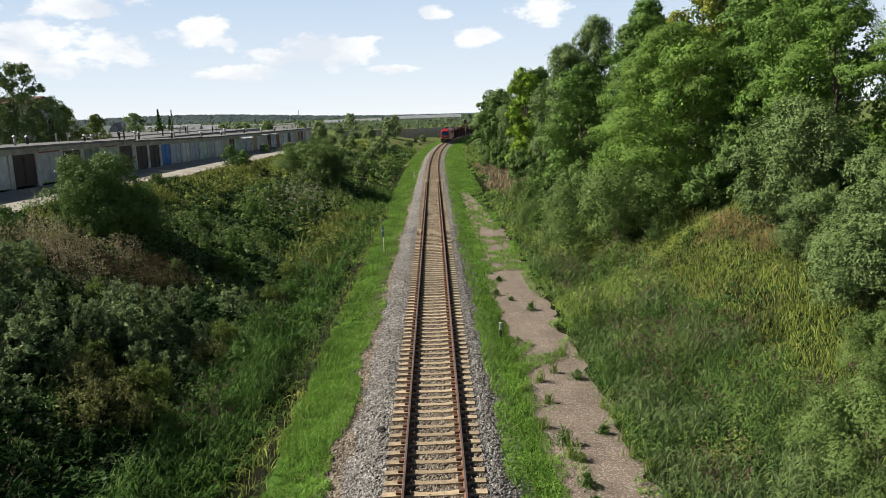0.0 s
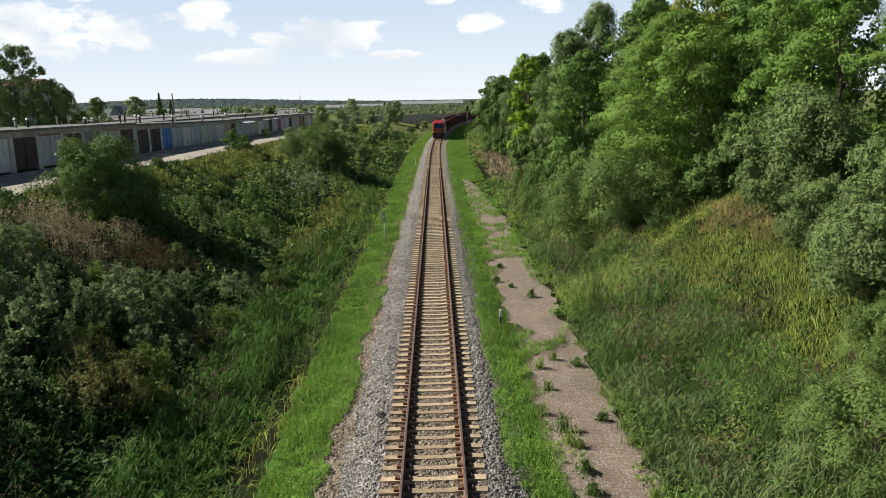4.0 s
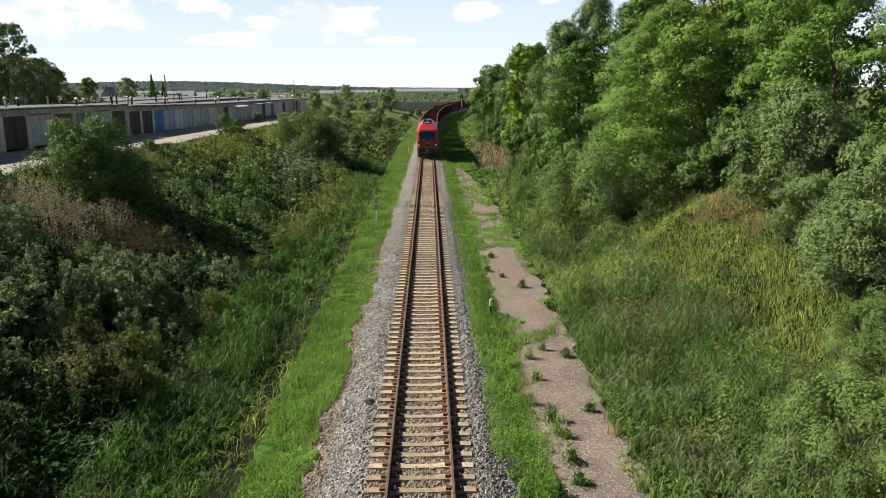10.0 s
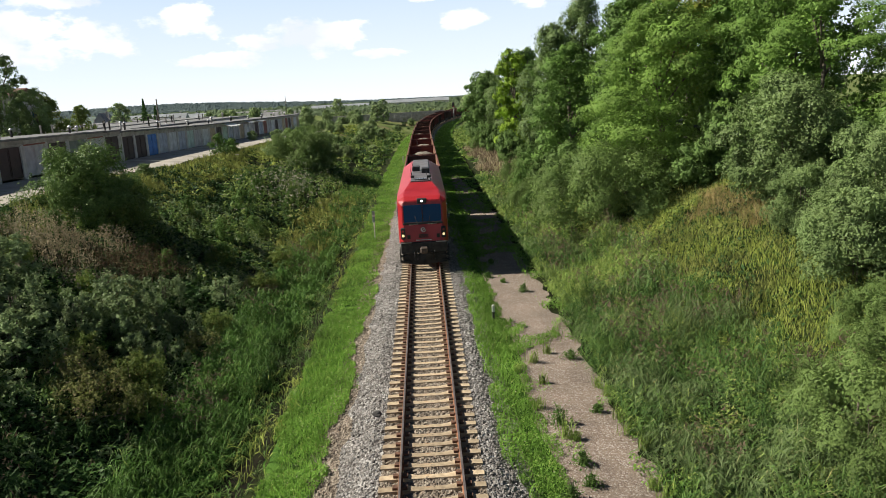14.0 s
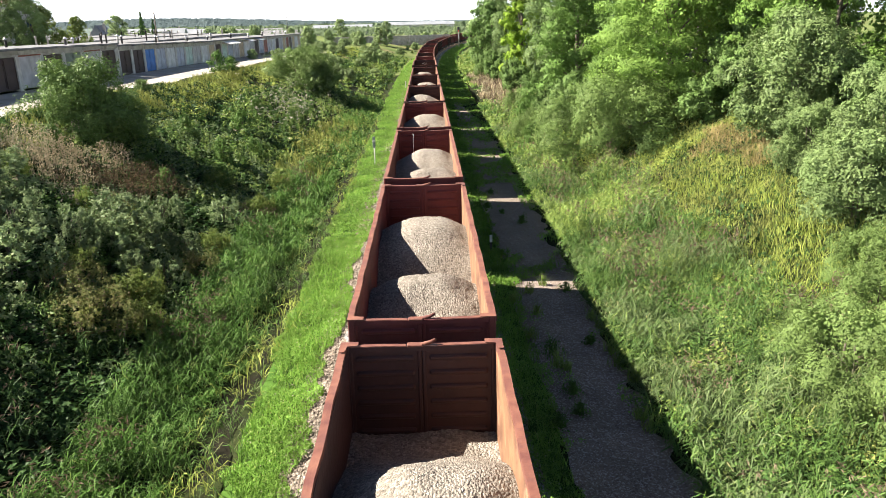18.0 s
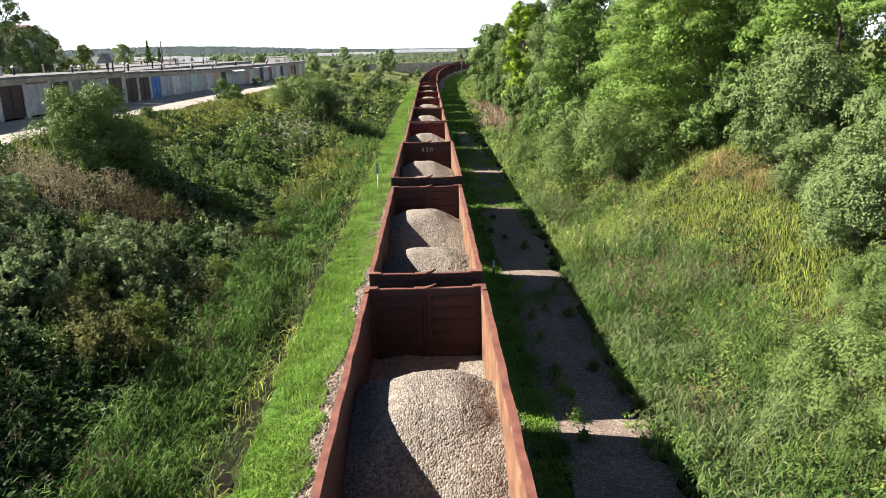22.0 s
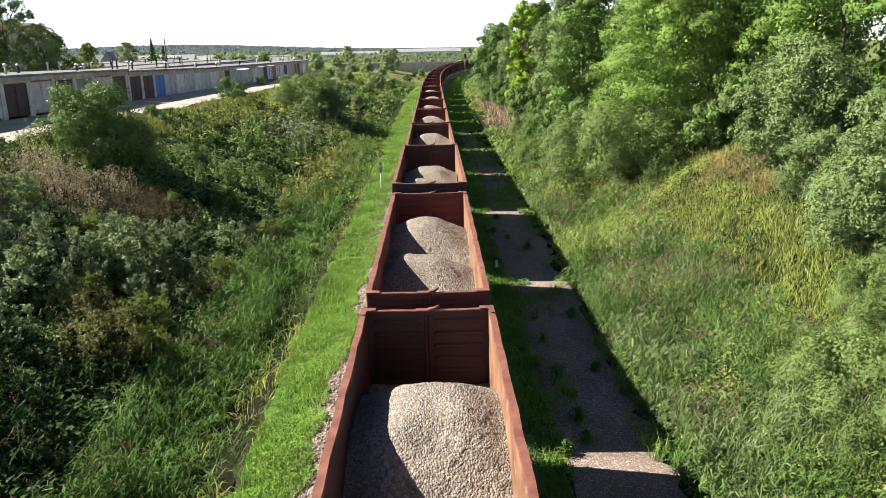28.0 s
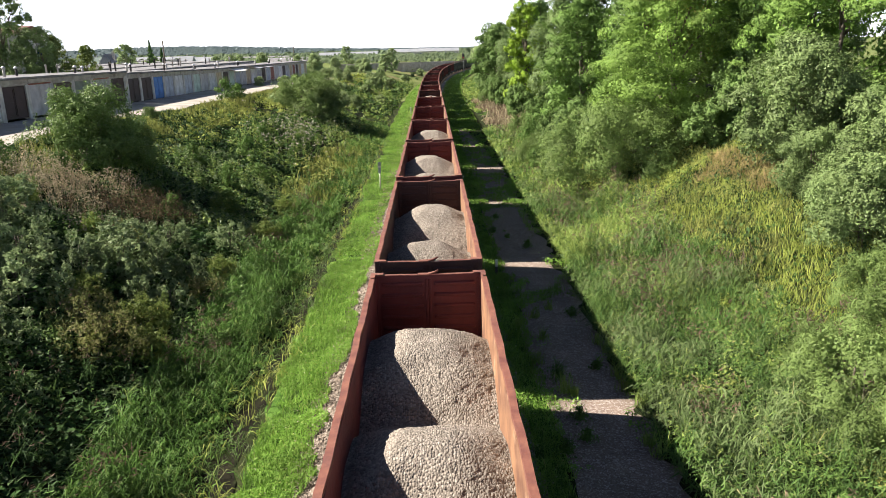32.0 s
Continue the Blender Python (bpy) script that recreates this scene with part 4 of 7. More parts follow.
    arc = [(0.12 * math.cos(a), 0.1, 2.06 + 0.12 * math.sin(a)) for a in (math.radians(60 + 30 * k) for k in range(11))]
    disc = joined(tube(arc, [0.026] * 11, 6), tube([(-0.06, 0.1, 2.0), (0.1, 0.1, 2.14)], [0.026] * 2, 6))
    part("emblem", disc, M_WHITE, w, "pale round emblem")
    part("nose_grille", boxes(*[(-0.27, 0.27, 0.108, 0.122, 1.62 + 0.05 * i, 1.65 + 0.05 * i) for i in range(4)]), M_UNDER, w)
    for sgn in (-1, 1):
        part("nose_recess", boxes((sgn * 0.82 - 0.09, sgn * 0.82 + 0.09, 0.108, 0.122, 1.58, 1.8), bevel=0.004), M_UNDER, w)
        part("step_edge", boxes((sgn * 0.98 - 0.3, sgn * 0.98 + 0.3, 0.0, 0.05, 1.36, 1.39)), M_CHROME, w, "worn bright step edge")
    part("number_bar", boxes(*[(-0.42 + 0.11 * i, -0.34 + 0.11 * i, 0.105, 0.122, 1.46, 1.51) for i in range(8)]), M_POST, w)
    part("front_plate", boxes((-1.3, 1.3, 0.02, 0.45, 0.75, 1.37), bevel=0.04), M_UNDER, w)
    part("coupler", joined(boxes((-0.14, 0.14, -0.35, 0.2, 0.9, 1.14), bevel=0.03), boxes((-0.22, 0.2, -0.62, -0.35, 0.84, 1.2), bevel=0.06)), surface("rusty_coupler", (0.05, 0.038, 0.03), (0.14, 0.10, 0.075), 5, 0.7), w, "rusty knuckle coupler")
    part("snow_plough", loft([[(-1.25, 0.35, 0.15), (0, -0.15, 0.12), (1.25, 0.35, 0.15), (1.25, 0.45, 0.15), (0, 0.0, 0.12), (-1.25, 0.45, 0.15)], [(-1.2, 0.25, 0.7), (0, -0.05, 0.72), (1.2, 0.25, 0.7), (1.2, 0.4, 0.7), (0, 0.1, 0.72), (-1.2, 0.4, 0.7)]]), M_UNDER, w)
    for x in (-0.55, -0.4, 0.42, 0.56):
        part("brake_hose", tube([(x, 0.05, 0.95), (x, -0.12, 0.85), (x + 0.02, -0.15, 0.55), (x, -0.05, 0.4)], [0.03] * 4, 6), M_BLACK, w)
    for y0 in (4.0, 16.8):
        bogie = part("bogie", boxes((-1.15, -0.95, y0 - 2.4, y0 + 2.4, 0.4, 0.85), (0.95, 1.15, y0 - 2.4, y0 + 2.4, 0.4, 0.85), bevel=0.03), M_UNDER, w)
        for a in (-1.85, 0.0, 1.85):
            part("wheelset", joined(*[tube([(u - 0.065, y0 + a, 0.525), (u + 0.065, y0 + a, 0.525)], [0.525, 0.525], 20) for u in (-0.79, 0.79)]), M_UNDER, bogie)
    part("fuel_tank", boxes((-1.3, 1.3, 8.0, 13.6, 0.35, 1.1), bevel=0.06), M_UNDER, w)
    for sgn in (-1, 1):
        for y in (5.6, 8.4, 11.2, 14.0, 16.8):
            part("side_grille", boxes((sgn * 1.43 - 0.015, sgn * 1.43 + 0.015, y - 1.1, y + 1.1, 2.6, 3.5), bevel=0.01), M_UNDER, w)
        part("side_window", boxes((sgn * 1.41 - 0.03, sgn * 1.41 + 0.03, 1.7, 2.5, 2.4, 3.2), bevel=0.01), M_GLASS, w)
    return w


loco = make_locomotive()


def chalk(wagon, words, x, z, size):
    """Chalked writing on the inside of a wagon's rear doors."""
    c = bpy.data.curves.new("chalk_mark", "FONT")
    c.body, c.size, c.align_x, c.extrude, c.offset, c.space_character = words, size, "CENTER", 0.002, -0.008, 1.25
    c.materials.append(M_POST)
    o = new("chalk_mark", c)
    o.parent = wagon
    o.matrix_basis = pose(x, 6.265, z, 90, 0, 0)
    tagged(o, "chalked white number on the wagon wall")


chalk(wagons[7], "420", 0.0, 2.86, 0.42)
part("rod", tube([(-0.62, 6.24, 2.2), (-0.6, 6.24, 3.3)], [0.022, 0.018], 6), M_WHITE, wagons[2], "thin pale rod leaning on the end wall")


def train_s(t):
    """Where the locomotive's nose stands along the track at t seconds."""
    return 228.13 - 13.9551 * t + 0.310202 * t ** 2 - 0.03072146 * t ** 3 + 0.000941897 * t ** 4 - 0.000009905982 * t ** 5


def ride(s, half):
    """A vehicle's pose whose bogies stand half metres before and behind s."""
    xa, ya, _ = on_line(s - half)
    xb, yb, _ = on_line(s + half)
    return pose((xa + xb) / 2, (ya + yb) / 2, 0, 0, 0, -math.degrees(math.atan2(xb - xa, yb - ya)))


def motions():
    times = [i * 1.0 for i in range(33)]
    walk(loco, [(t, ride(train_s(t) + 10.1, 6.4) @ pose(0, -10.4, 0)) for t in times])
    for i, (w, g) in enumerate(zip(wagons, loads)):
        rows = [(t, ride(train_s(t) + 27.89 + 13.92 * i, 4.33) @ pose(0.05, 0, 0)) for t in times]
        walk(w, rows)
        walk(g, rows)


# ---- garages on the plateau ----
FRONT = -28.5
M_PIER = surface('whitewashed_pier', (0.42, 0.40, 0.39), (0.64, 0.62, 0.60), 1.3, 0.9, 0.3, 20.0, coords='World', spots=(0.22, 0.2, 0.18), spots_scale=1.3, spots_at=0.6)
DOOR_TONES = {"brown": (0.050, 0.028, 0.025), "grey": (0.46, 0.45, 0.47), "greygreen": (0.19, 0.22, 0.18), "blue": (0.06, 0.2, 0.55),
              "greyblue": (0.42, 0.45, 0.54), "pale": (0.62, 0.62, 0.64), "mint": (0.48, 0.60, 0.54), "tan": (0.46, 0.36, 0.24), "red": (0.26, 0.08, 0.055)}
M_DOOR = {k: surface("door_paint_" + k, tuple(c * 0.8 for c in v), tuple(min(1, c * 1.15) for c in v), 1.5, 0.7, 0.2, 12.0, spots=(0.16, 0.10, 0.07), spots_scale=1.6, spots_at=0.66) for k, v in DOOR_TONES.items()}
DOOR_ROW = "grey brown grey pale brown grey brown greygreen grey brown brown brown blue greyblue pale greyblue mint grey pale tan brown mint greyblue grey tan pale grey brown greyblue red grey pale brown grey tan red brown tan pale tan".split()


def make_garage(y0, width, base, tone, index):
    """One lock-up: side piers, lintel, steel door leaves, flat roof, stove pipe."""
    words = {"brown": "dark brown", "greygreen": "grey-green", "greyblue": "blue-grey", "pale": "pale grey", "mint": "pale green", "red": "rusty red"}.get(tone, tone)
    g = thing("garage", f"grey concrete lock-up garage with {words} steel door", "garage", "row of garages")
    g.location = (FRONT, y0, base)
    h = 2.62
    pier = 0.24
    part("wall", boxes((-6.0, -5.8, 0, width, -0.6, h), (-5.8, -0.25, 0, 0.12, -0.6, h), (-0.25, 0, pier, width - pier, 2.2, h), bevel=0.01), M_BRICKISH, g)
    for a in (0, width - pier):
        part("pier", boxes((-0.25, 0.004, a, a + pier, -0.6, h - 0.003), bevel=0.01), M_PIER, g)
    part("roof", boxes((-6.1, 0.28, 0.003, width - 0.003, h, h + 0.16), bevel=0.02), M_ROOFING, g)
    part("fascia", boxes((0.0, 0.10, 0.02, width - 0.02, h - 0.30, h - 0.02), bevel=0.01), M_CONCRETE, g)
    for k in (0, 1):
        a = pier + (width - 2 * pier) * k / 2
        b = a + (width - 2 * pier) / 2 - 0.012
        leaf = part("door_leaf", boxes((-0.14, -0.09, a, b, -0.02, 2.18), bevel=0.006), M_DOOR[tone], g)
        part("door_rib", boxes((-0.09, -0.065, a + 0.05, b - 0.05, 0.15, 0.22), (-0.09, -0.065, a + 0.05, b - 0.05, 1.05, 1.12), (-0.09, -0.065, a + 0.05, b - 0.05, 1.98, 2.05), (-0.09, -0.065, a + 0.05, a + 0.11, 0.22, 1.98), (-0.09, -0.065, b - 0.11, b - 0.05, 0.22, 1.98)), M_DOOR[tone], leaf)
    part("lintel", boxes((-0.1, 0.03, pier - 0.08, width - pier + 0.08, 2.2, 2.3), bevel=0.01), M_DOOR["red"] if index in (5, 8) else M_CONCRETE, g)
    if index % 3 != 1:
        yy = width * (0.3 + 0.4 * ((index * 37) % 10) / 10)
        x = -1.2 - 2.5 * ((index * 53) % 10) / 10
        ph = 0.35 + 0.4 * ((index * 29) % 10) / 10
        pipe = part("stove_pipe", tube([(x, yy, h + 0.1), (x, yy, h + 0.16 + ph)], [0.095, 0.095], 10), M_CONCRETE if index % 2 else M_UNDER, g)
        part("pipe_cap", tube([(x, yy, h + 0.2 + ph), (x, yy, h + 0.26 + ph), (x, yy, h + 0.38 + ph)], [0.17, 0.16, 0.03], 10), M_ZINC, pipe)
    if index in (21, 22, 25, 27):
        slope = 0.35 if index < 23 else 0.2
        part("awning", loft([[(0.1, y, 2.5), (1.25, y, 2.5 - slope), (1.25, y, 2.53 - slope), (0.1, y, 2.54)] for y in (0.1, width - 0.1)]), M_WHITE if index < 23 else M_ZINC, g, "pale sheet-metal awning")
    return g


y_at = 36.4
for i, tone in enumerate(DOOR_ROW):
    wide = 3.45 if i < 10 else 3.27 if i < 24 else 3.6
    make_garage(y_at, wide, float(np.interp(y_at, [40, 60, 70, 71, 96, 150, 175], [5.25, 5.12, 5.0, 4.86, 4.45, 4.15, 4.02])), tone, i)
    y_at += wide
    if i == 9:
        y_at += 0.35


def make_far_row(x0, x1, y0, y1, base, seed):
    r = random.Random(seed)
    g = thing("garage_block", "long flat-roofed grey garage block seen over its roof", "garage", "far garage blocks")
    part("wall", boxes((x0, x1, y0, y1, base - 2, base + 2.5), bevel=0.02), M_BRICKISH, g)
    part("roof", boxes((x0 - 0.3, x1 + 0.3, y0 - 0.2, y1 + 0.2, base + 2.5, base + 2.68), bevel=0.02), M_ROOFING, g)
    for k in range(int((y1 - y0) / 5)):
        px, py, ph = r.uniform(x0 + 0.5, x1 - 0.5), y0 + 5 * k + r.uniform(0, 4), r.uniform(0.5, 1.1)
        part("stove_pipe", tube([(px, py, base + 2.6), (px, py, base + 2.7 + ph), (px, py, base + 2.72 + ph), (px, py, base + 2.85 + ph)], [0.09, 0.09, 0.16, 0.05], 8), r.choice([M_ZINC, M_CONCRETE, M_UNDER]), g)


make_far_row(-41.5, -34.8, 36, 150, 4.75, 1)
make_far_row(-64, -52, 50, 190, 4.5, 2)
make_far_row(-86, -74, 60, 230, 4.3, 3)
make_far_row(-110, -98, 90, 300, 4.2, 4)


def pole(x, y, h, material, label, arms=0, r=0.11):
    z = float(ground_z(x, y)[0])
    p = thing("utility_pole", label, "pole")
    p.location = (x, y, z)
    part("shaft", tube([(0, 0, -0.3), (0, 0, h)], [r, r * 0.7], 8), material, p)
    for a in range(arms):
        part("crossarm", boxes((-0.9, 0.9, -0.05, 0.05, h - 0.5 - a * 0.6, h - 0.4 - a * 0.6)), material, p)
    return p


pole(-46.0, 84, 7.2, M_CONCRETE, "slim grey concrete lamp pole behind the garages")
pole(-44.8, 250, 9.5, M_BARK, "tall dark wooden pole above the garages")
pole(-34.8, 100, 6.4, M_BARK, "dark leaning wooden pole on the garage row")
pole(31.0, 42, 17.0, M_BARK, "tall dark power pole behind the trees", 1, 0.16)

# ---- posts, signal, stone beside the track ----
p = thing("marker_post", "thin white-topped marker post standing in grass", "marker post")
p.location = (-3.64, 52.4, -0.75)
part("shaft", tube([(0, 0, -0.1), (0.02, 0, 1.35)], [0.045, 0.04], 8), M_POST, p)
part("sign_plate", boxes((-0.09, 0.11, -0.07, -0.03, 1.3, 2.12), bevel=0.01), plain("grey_plate", (0.22, 0.27, 0.27), 0.6), p, "dull grey number plate")
part("plate_cap", boxes((-0.10, 0.12, -0.08, -0.02, 1.72, 1.86), bevel=0.01), M_WHITE, p)
p = thing("track_marker", "short dark post with white head beside the track", "marker post")
p.location = (2.93, 30.8, -0.66)
part("shaft", boxes((-0.05, 0.05, -0.05, 0.05, -0.1, 0.55), bevel=0.01), M_STONE, p)
part("head", boxes((-0.06, 0.06, -0.06, 0.06, 0.52, 0.84), bevel=0.015), M_POST, p, "whitewashed head")
p = thing("track_marker", "short pale post beside the far track", "marker post")
p.location = (-2.9, 112, -0.7)
part("shaft", boxes((-0.07, 0.07, -0.07, 0.07, -0.1, 1.2), bevel=0.01), M_POST, p)

sig = thing("railway_signal", "black-headed railway signal on a grey mast", "railway signal")
sig.location = (12.2, 275, -0.6)
part("mast", tube([(0, 0, 0), (0, 0, 5.8)], [0.1, 0.09], 8), M_CONCRETE, sig)
part("signal_head", boxes((-0.42, 0.42, -0.15, 0.12, 5.3, 7.1), bevel=0.12), M_BLACK, sig)
for k in range(3):
    part("lens", tube([(0, -0.2, 5.65 + k * 0.5), (0, -0.16, 5.65 + k * 0.5)], [0.14, 0.14], 12), plain("signal_red", (0.5, 0.03, 0.02), 0.3, 0, 1.5) if k == 0 else M_STONE, sig)
part("ladder", boxes((0.22, 0.25, 0.1, 0.13, 0, 5.4), (0.42, 0.45, 0.1, 0.13, 0, 5.4)), M_CONCRETE, sig)

bm = bmesh.new()
bmesh.ops.create_icosphere(bm, subdivisions=2, radius=0.2)
for v in bm.verts:
    v.co *= 0.8 + 0.35 * noise.noise(v.co * 6)
    v.co.z *= 0.55
me = bpy.data.meshes.new("stone")
bm.to_mesh(me)
bm.free()
me.materials.append(M_STONE)
st = tagged(new("stone", me), "flat dark stone lying on the ballast", "stone")
st.location = (-1.64, 21.1, -0.22)


# ---- trees and shrubs ----
def envelope(shape, f):
    """Share of the full half width at height share f."""
    if shape == "dome":
        return math.sqrt(max(0.0, 1 - (0.12 + 0.80 * f) ** 2))
    if shape == "column":
        return 0.55 + 0.45 * math.sin(math.pi * min(1.0, 0.25 + 0.72 * f))
    if shape == "cone":
        return 1.0 - 0.82 * f
    return math.sin(math.pi * (0.16 + 0.74 * f) ** 0.85)


def make_tree(name, label, height, width, leaf, seed, leaves=13000, size=0.26, low=0.10, majors=14, minors=9, slim=0.6, stems=1,
              category="tree", lobe=0.21, flat=0.8, shape="round", sprigs=0.07, jitter=0.3, limbs=7):
    """Tapered trunk and limbs; boughs round them, each bough of clumps, leaves lying on the clumps, sprigs at the rim."""
    gen = np.random.default_rng(seed)
    t = thing(name, label, category)
    big = []
    for i in range(majors):
        f = (i + 0.5) / majors
        a = i * 2.39996 + gen.uniform(-0.4, 0.4)
        rr = width * lobe * gen.uniform(0.75, 1.25) * (1.0 - 0.35 * f)
        reach = max(0.0, width * 0.5 * envelope(shape, f) * gen.uniform(0.82, 1.05) - rr * 0.75) * (0.4 if i % 5 == 2 else 1.0)
        z = height * (low + (1 - low) * f)
        big.append((reach * math.cos(a), reach * math.sin(a), min(max(z, rr * flat * 0.6), height - rr * flat * 0.9), rr))
    trunks = []
    for s in range(stems):
        o = Vector((gen.uniform(-0.06, 0.06), gen.uniform(-0.06, 0.06), 0)) * width * (stems > 1)
        trunks.append(tube([o + Vector((0, 0, -0.4)), o * 1.2 + Vector((0, 0, height * 0.25)), o * 2 + Vector((gen.uniform(-0.02, 0.02) * width, gen.uniform(-0.02, 0.02) * width, height * 0.5)), o * 2.2 + Vector((0, 0, height * 0.74))],
                           [height * 0.016 / stems ** 0.5 + 0.03, height * 0.012 / stems ** 0.5, height * 0.010, 0.02], 7))
    part("trunk", joined(*trunks), M_BARK, t)
    for x, y, z, r in big[::max(1, majors // limbs)]:
        z0 = max(height * 0.08, z * 0.6)
        part("limb", tube([(0, 0, z0), (x * 0.5, y * 0.5, z0 + (z - z0) * 0.6), (x, y, z), (x * 1.03, y * 1.03, z + r * 0.15)], [height * 0.008, height * 0.006, height * 0.004, 0.01], 5), M_BARK, t)
    small, ways = [], []
    for x, y, z, r in big:
        for _ in range(minors * 2):
            w = gen.normal(0, 1, 3)
            w /= np.linalg.norm(w)
            flatway = np.array([x, y, 0.0]) / (math.hypot(x, y) + 1e-6)
            if w[2] < -0.5 or (math.hypot(x, y) > r and w @ flatway < -0.55):
                continue
            small.append((x + w[0] * r * 0.85, y + w[1] * r * 0.85, z + w[2] * r * 0.85 * flat, r * gen.uniform(0.26, 0.5)))
            ways.append(w)
    sm, ways = np.array(small), np.array(ways)
    n = leaves
    share = sm[:, 3] ** 2
    pick = gen.choice(len(sm), n, p=share / share.sum())
    d = gen.normal(0, 1, (n, 3)) + ways[pick] * 0.7 + np.array([0, 0, 0.25])
    d /= np.linalg.norm(d, axis=1, keepdims=True)
    rad = sm[pick, 3] * (1.08 - np.abs(gen.normal(0, 0.22, n)))
    # a few leaves sit on sprigs that stand out of their clump
    out = gen.random(n) < sprigs
    which = gen.integers(0, 3, n)
    sway = np.stack([np.sin(pick * 12.9 + which * 4.1), np.sin(pick * 7.3 + which * 9.7), np.abs(np.sin(pick * 3.1 + which * 2.3)) + 0.5], 1) * 0.8 + ways[pick] * 0.6
    sway /= np.linalg.norm(sway, axis=1, keepdims=True)
    u = gen.uniform(0.8, 1.75, n)
    d = np.where(out[:, None], sway, d)
    rad = np.where(out, sm[pick, 3] * u, rad)
    c = sm[pick, :3] + d * rad[:, None] * np.array([1, 1, flat]) + out[:, None] * gen.normal(0, size * 0.35, (n, 3))
    c[:, 2] = np.maximum(c[:, 2], 0.02)
    v, f = leaf_tris(c, gen.uniform(0.6, 1.35, n) * size, d * 0.7 + ways[pick] * 0.5 + np.array([0, 0, 0.25]), jitter, slim, gen)
    # twigs and leaves deep in the boughs
    m = max(60, leaves // 9)
    bg = np.array(big)
    pk = gen.choice(len(bg), m)
    c2 = bg[pk, :3] * np.array([0.8, 0.8, 0.98]) + gen.normal(0, 0.34, (m, 3)) * bg[pk, 3:4]
    c2[:, 2] = np.maximum(c2[:, 2], 0.05)
    v2, f2 = leaf_tris(c2, np.full(m, size * 1.7), gen.normal(0, 1, (m, 3)), 0.5, 0.9, gen)
    part("crown", np_mesh("crown", np.concatenate([v, v2]), np.concatenate([f, f2 + len(v)]), [leaf]), None, t)
    return t


def stand(ob, x, y, turn=0.0, k=1.0, sink=0.1):
    ob.matrix_world = pose(x, y, float(ground_z(x, y)[0]) - sink, 0, 0, turn) @ Matrix.Diagonal((k, k, k, 1))
    return ob


def again(ob, x, y, turn, k):
    q = copy_thing(ob, pose(x, y, float(ground_z(x, y)[0]) - 0.1, 0, 0, turn))
    u = [0.86 + 0.28 * ((x * m + y * n) % 1.0) for m, n in ((0.731, 0.379), (0.417, 0.923), (0.583, 0.271))]
    q.scale = (k * u[0], k * u[1], k * u[2])
    return q


# the wood on the sunny slope, front row
stand(make_tree("maple_tree", "round dense grey-green tree at the wood's far end", 13.0, 10.5, L_MAPLE, 23, 15000, 0.27, 0.02, 16, 12, 0.7, lobe=0.2, shape="dome", flat=0.9), 13.6, 150, 0)
T_ROUND = make_tree("maple_tree", "dense dark green leafy tree on the slope", 13.0, 9.0, L_MAPLE, 29, 9000, 0.32, 0.03, 13, 10, 0.7, shape="dome")
stand(T_ROUND, 15.5, 166, 200, 1.0)
stand(make_tree("ash_tree", "light yellow-green slender leafy tree", 14.4, 6.2, L_BIRCH, 24, 17000, 0.24, 0.02, 18, 9, 0.65, shape="column", lobe=0.24, sprigs=0.12), 14.2, 110, 40)
T_WILLOW = make_tree("willow_tree", "tall grey-green willow with pale upper leaves", 14.6, 9.8, L_WILLOW, 25, 38000, 0.21, 0.0, 26, 12, 0.42, lobe=0.19, flat=1.0, sprigs=0.16)
stand(T_WILLOW, 16.6, 91, 10)
T_LOCUST = make_tree("locust_tree", "broad feathery yellow-green locust tree on the slope", 12.2, 11.4, L_LOCUST, 22, 70000, 0.135, 0.0, 32, 13, 0.5, lobe=0.185, flat=0.55, sprigs=0.12, jitter=0.25)
stand(T_LOCUST, 17.4, 52.5, 70)
T_LOCUST2 = make_tree("locust_tree", "tall dark green feathery locust tree in the wood", 15.2, 8.2, L_LOCUST_DEEP, 21, 42000, 0.15, 0.05, 24, 12, 0.5, lobe=0.2, flat=0.55, shape="cone", sprigs=0.12, jitter=0.25)
stand(T_LOCUST2, 19.2, 66, 20)
stand(make_tree("locust_tree", "shaded dark green locust tree with low boughs", 12.2, 8.4, L_LOCUST_DEEP, 61, 32000, 0.17, 0.0, 24, 12, 0.5, lobe=0.21, flat=0.6, sprigs=0.1), 15.0, 73, 130)
stand(make_tree("maple_tree", "yellowing maple crown above the locust trees", 15.0, 6.4, L_YELLOWING, 62, 14000, 0.2, 0.25, 14, 11, 0.7, lobe=0.22, sprigs=0.12), 22.4, 61, 0)
T_LOCUST3 = make_tree("locust_tree", "green feathery locust tree at the wood's edge", 10.5, 9.2, L_LOCUST_MID, 63, 46000, 0.125, 0.04, 20, 13, 0.5, lobe=0.2, flat=0.5, sprigs=0.14, jitter=0.25)
stand(T_LOCUST3, 22.6, 41.0, 200, 0.97)
S_APPLE = make_tree("wild_apple_tree", "low broad grey-green tree with pale leaves", 6.2, 6.6, L_APPLE, 33, 36000, 0.115, 0.0, 20, 13, 0.6, 2, "tree", 0.2, 0.9, sprigs=0.16, jitter=0.5)
stand(S_APPLE, 18.6, 36.8, 0)
S_WILLOW = make_tree("willow_shrub", "large rounded grey-green willow shrub", 5.0, 11.4, L_SALLOW, 31, 44000, 0.125, 0.0, 20, 16, 0.42, 4, "shrub", 0.16, 0.9, "dome", 0.14)
stand(S_WILLOW, 12.4, 48.5, 0, 1.0, 0.3)
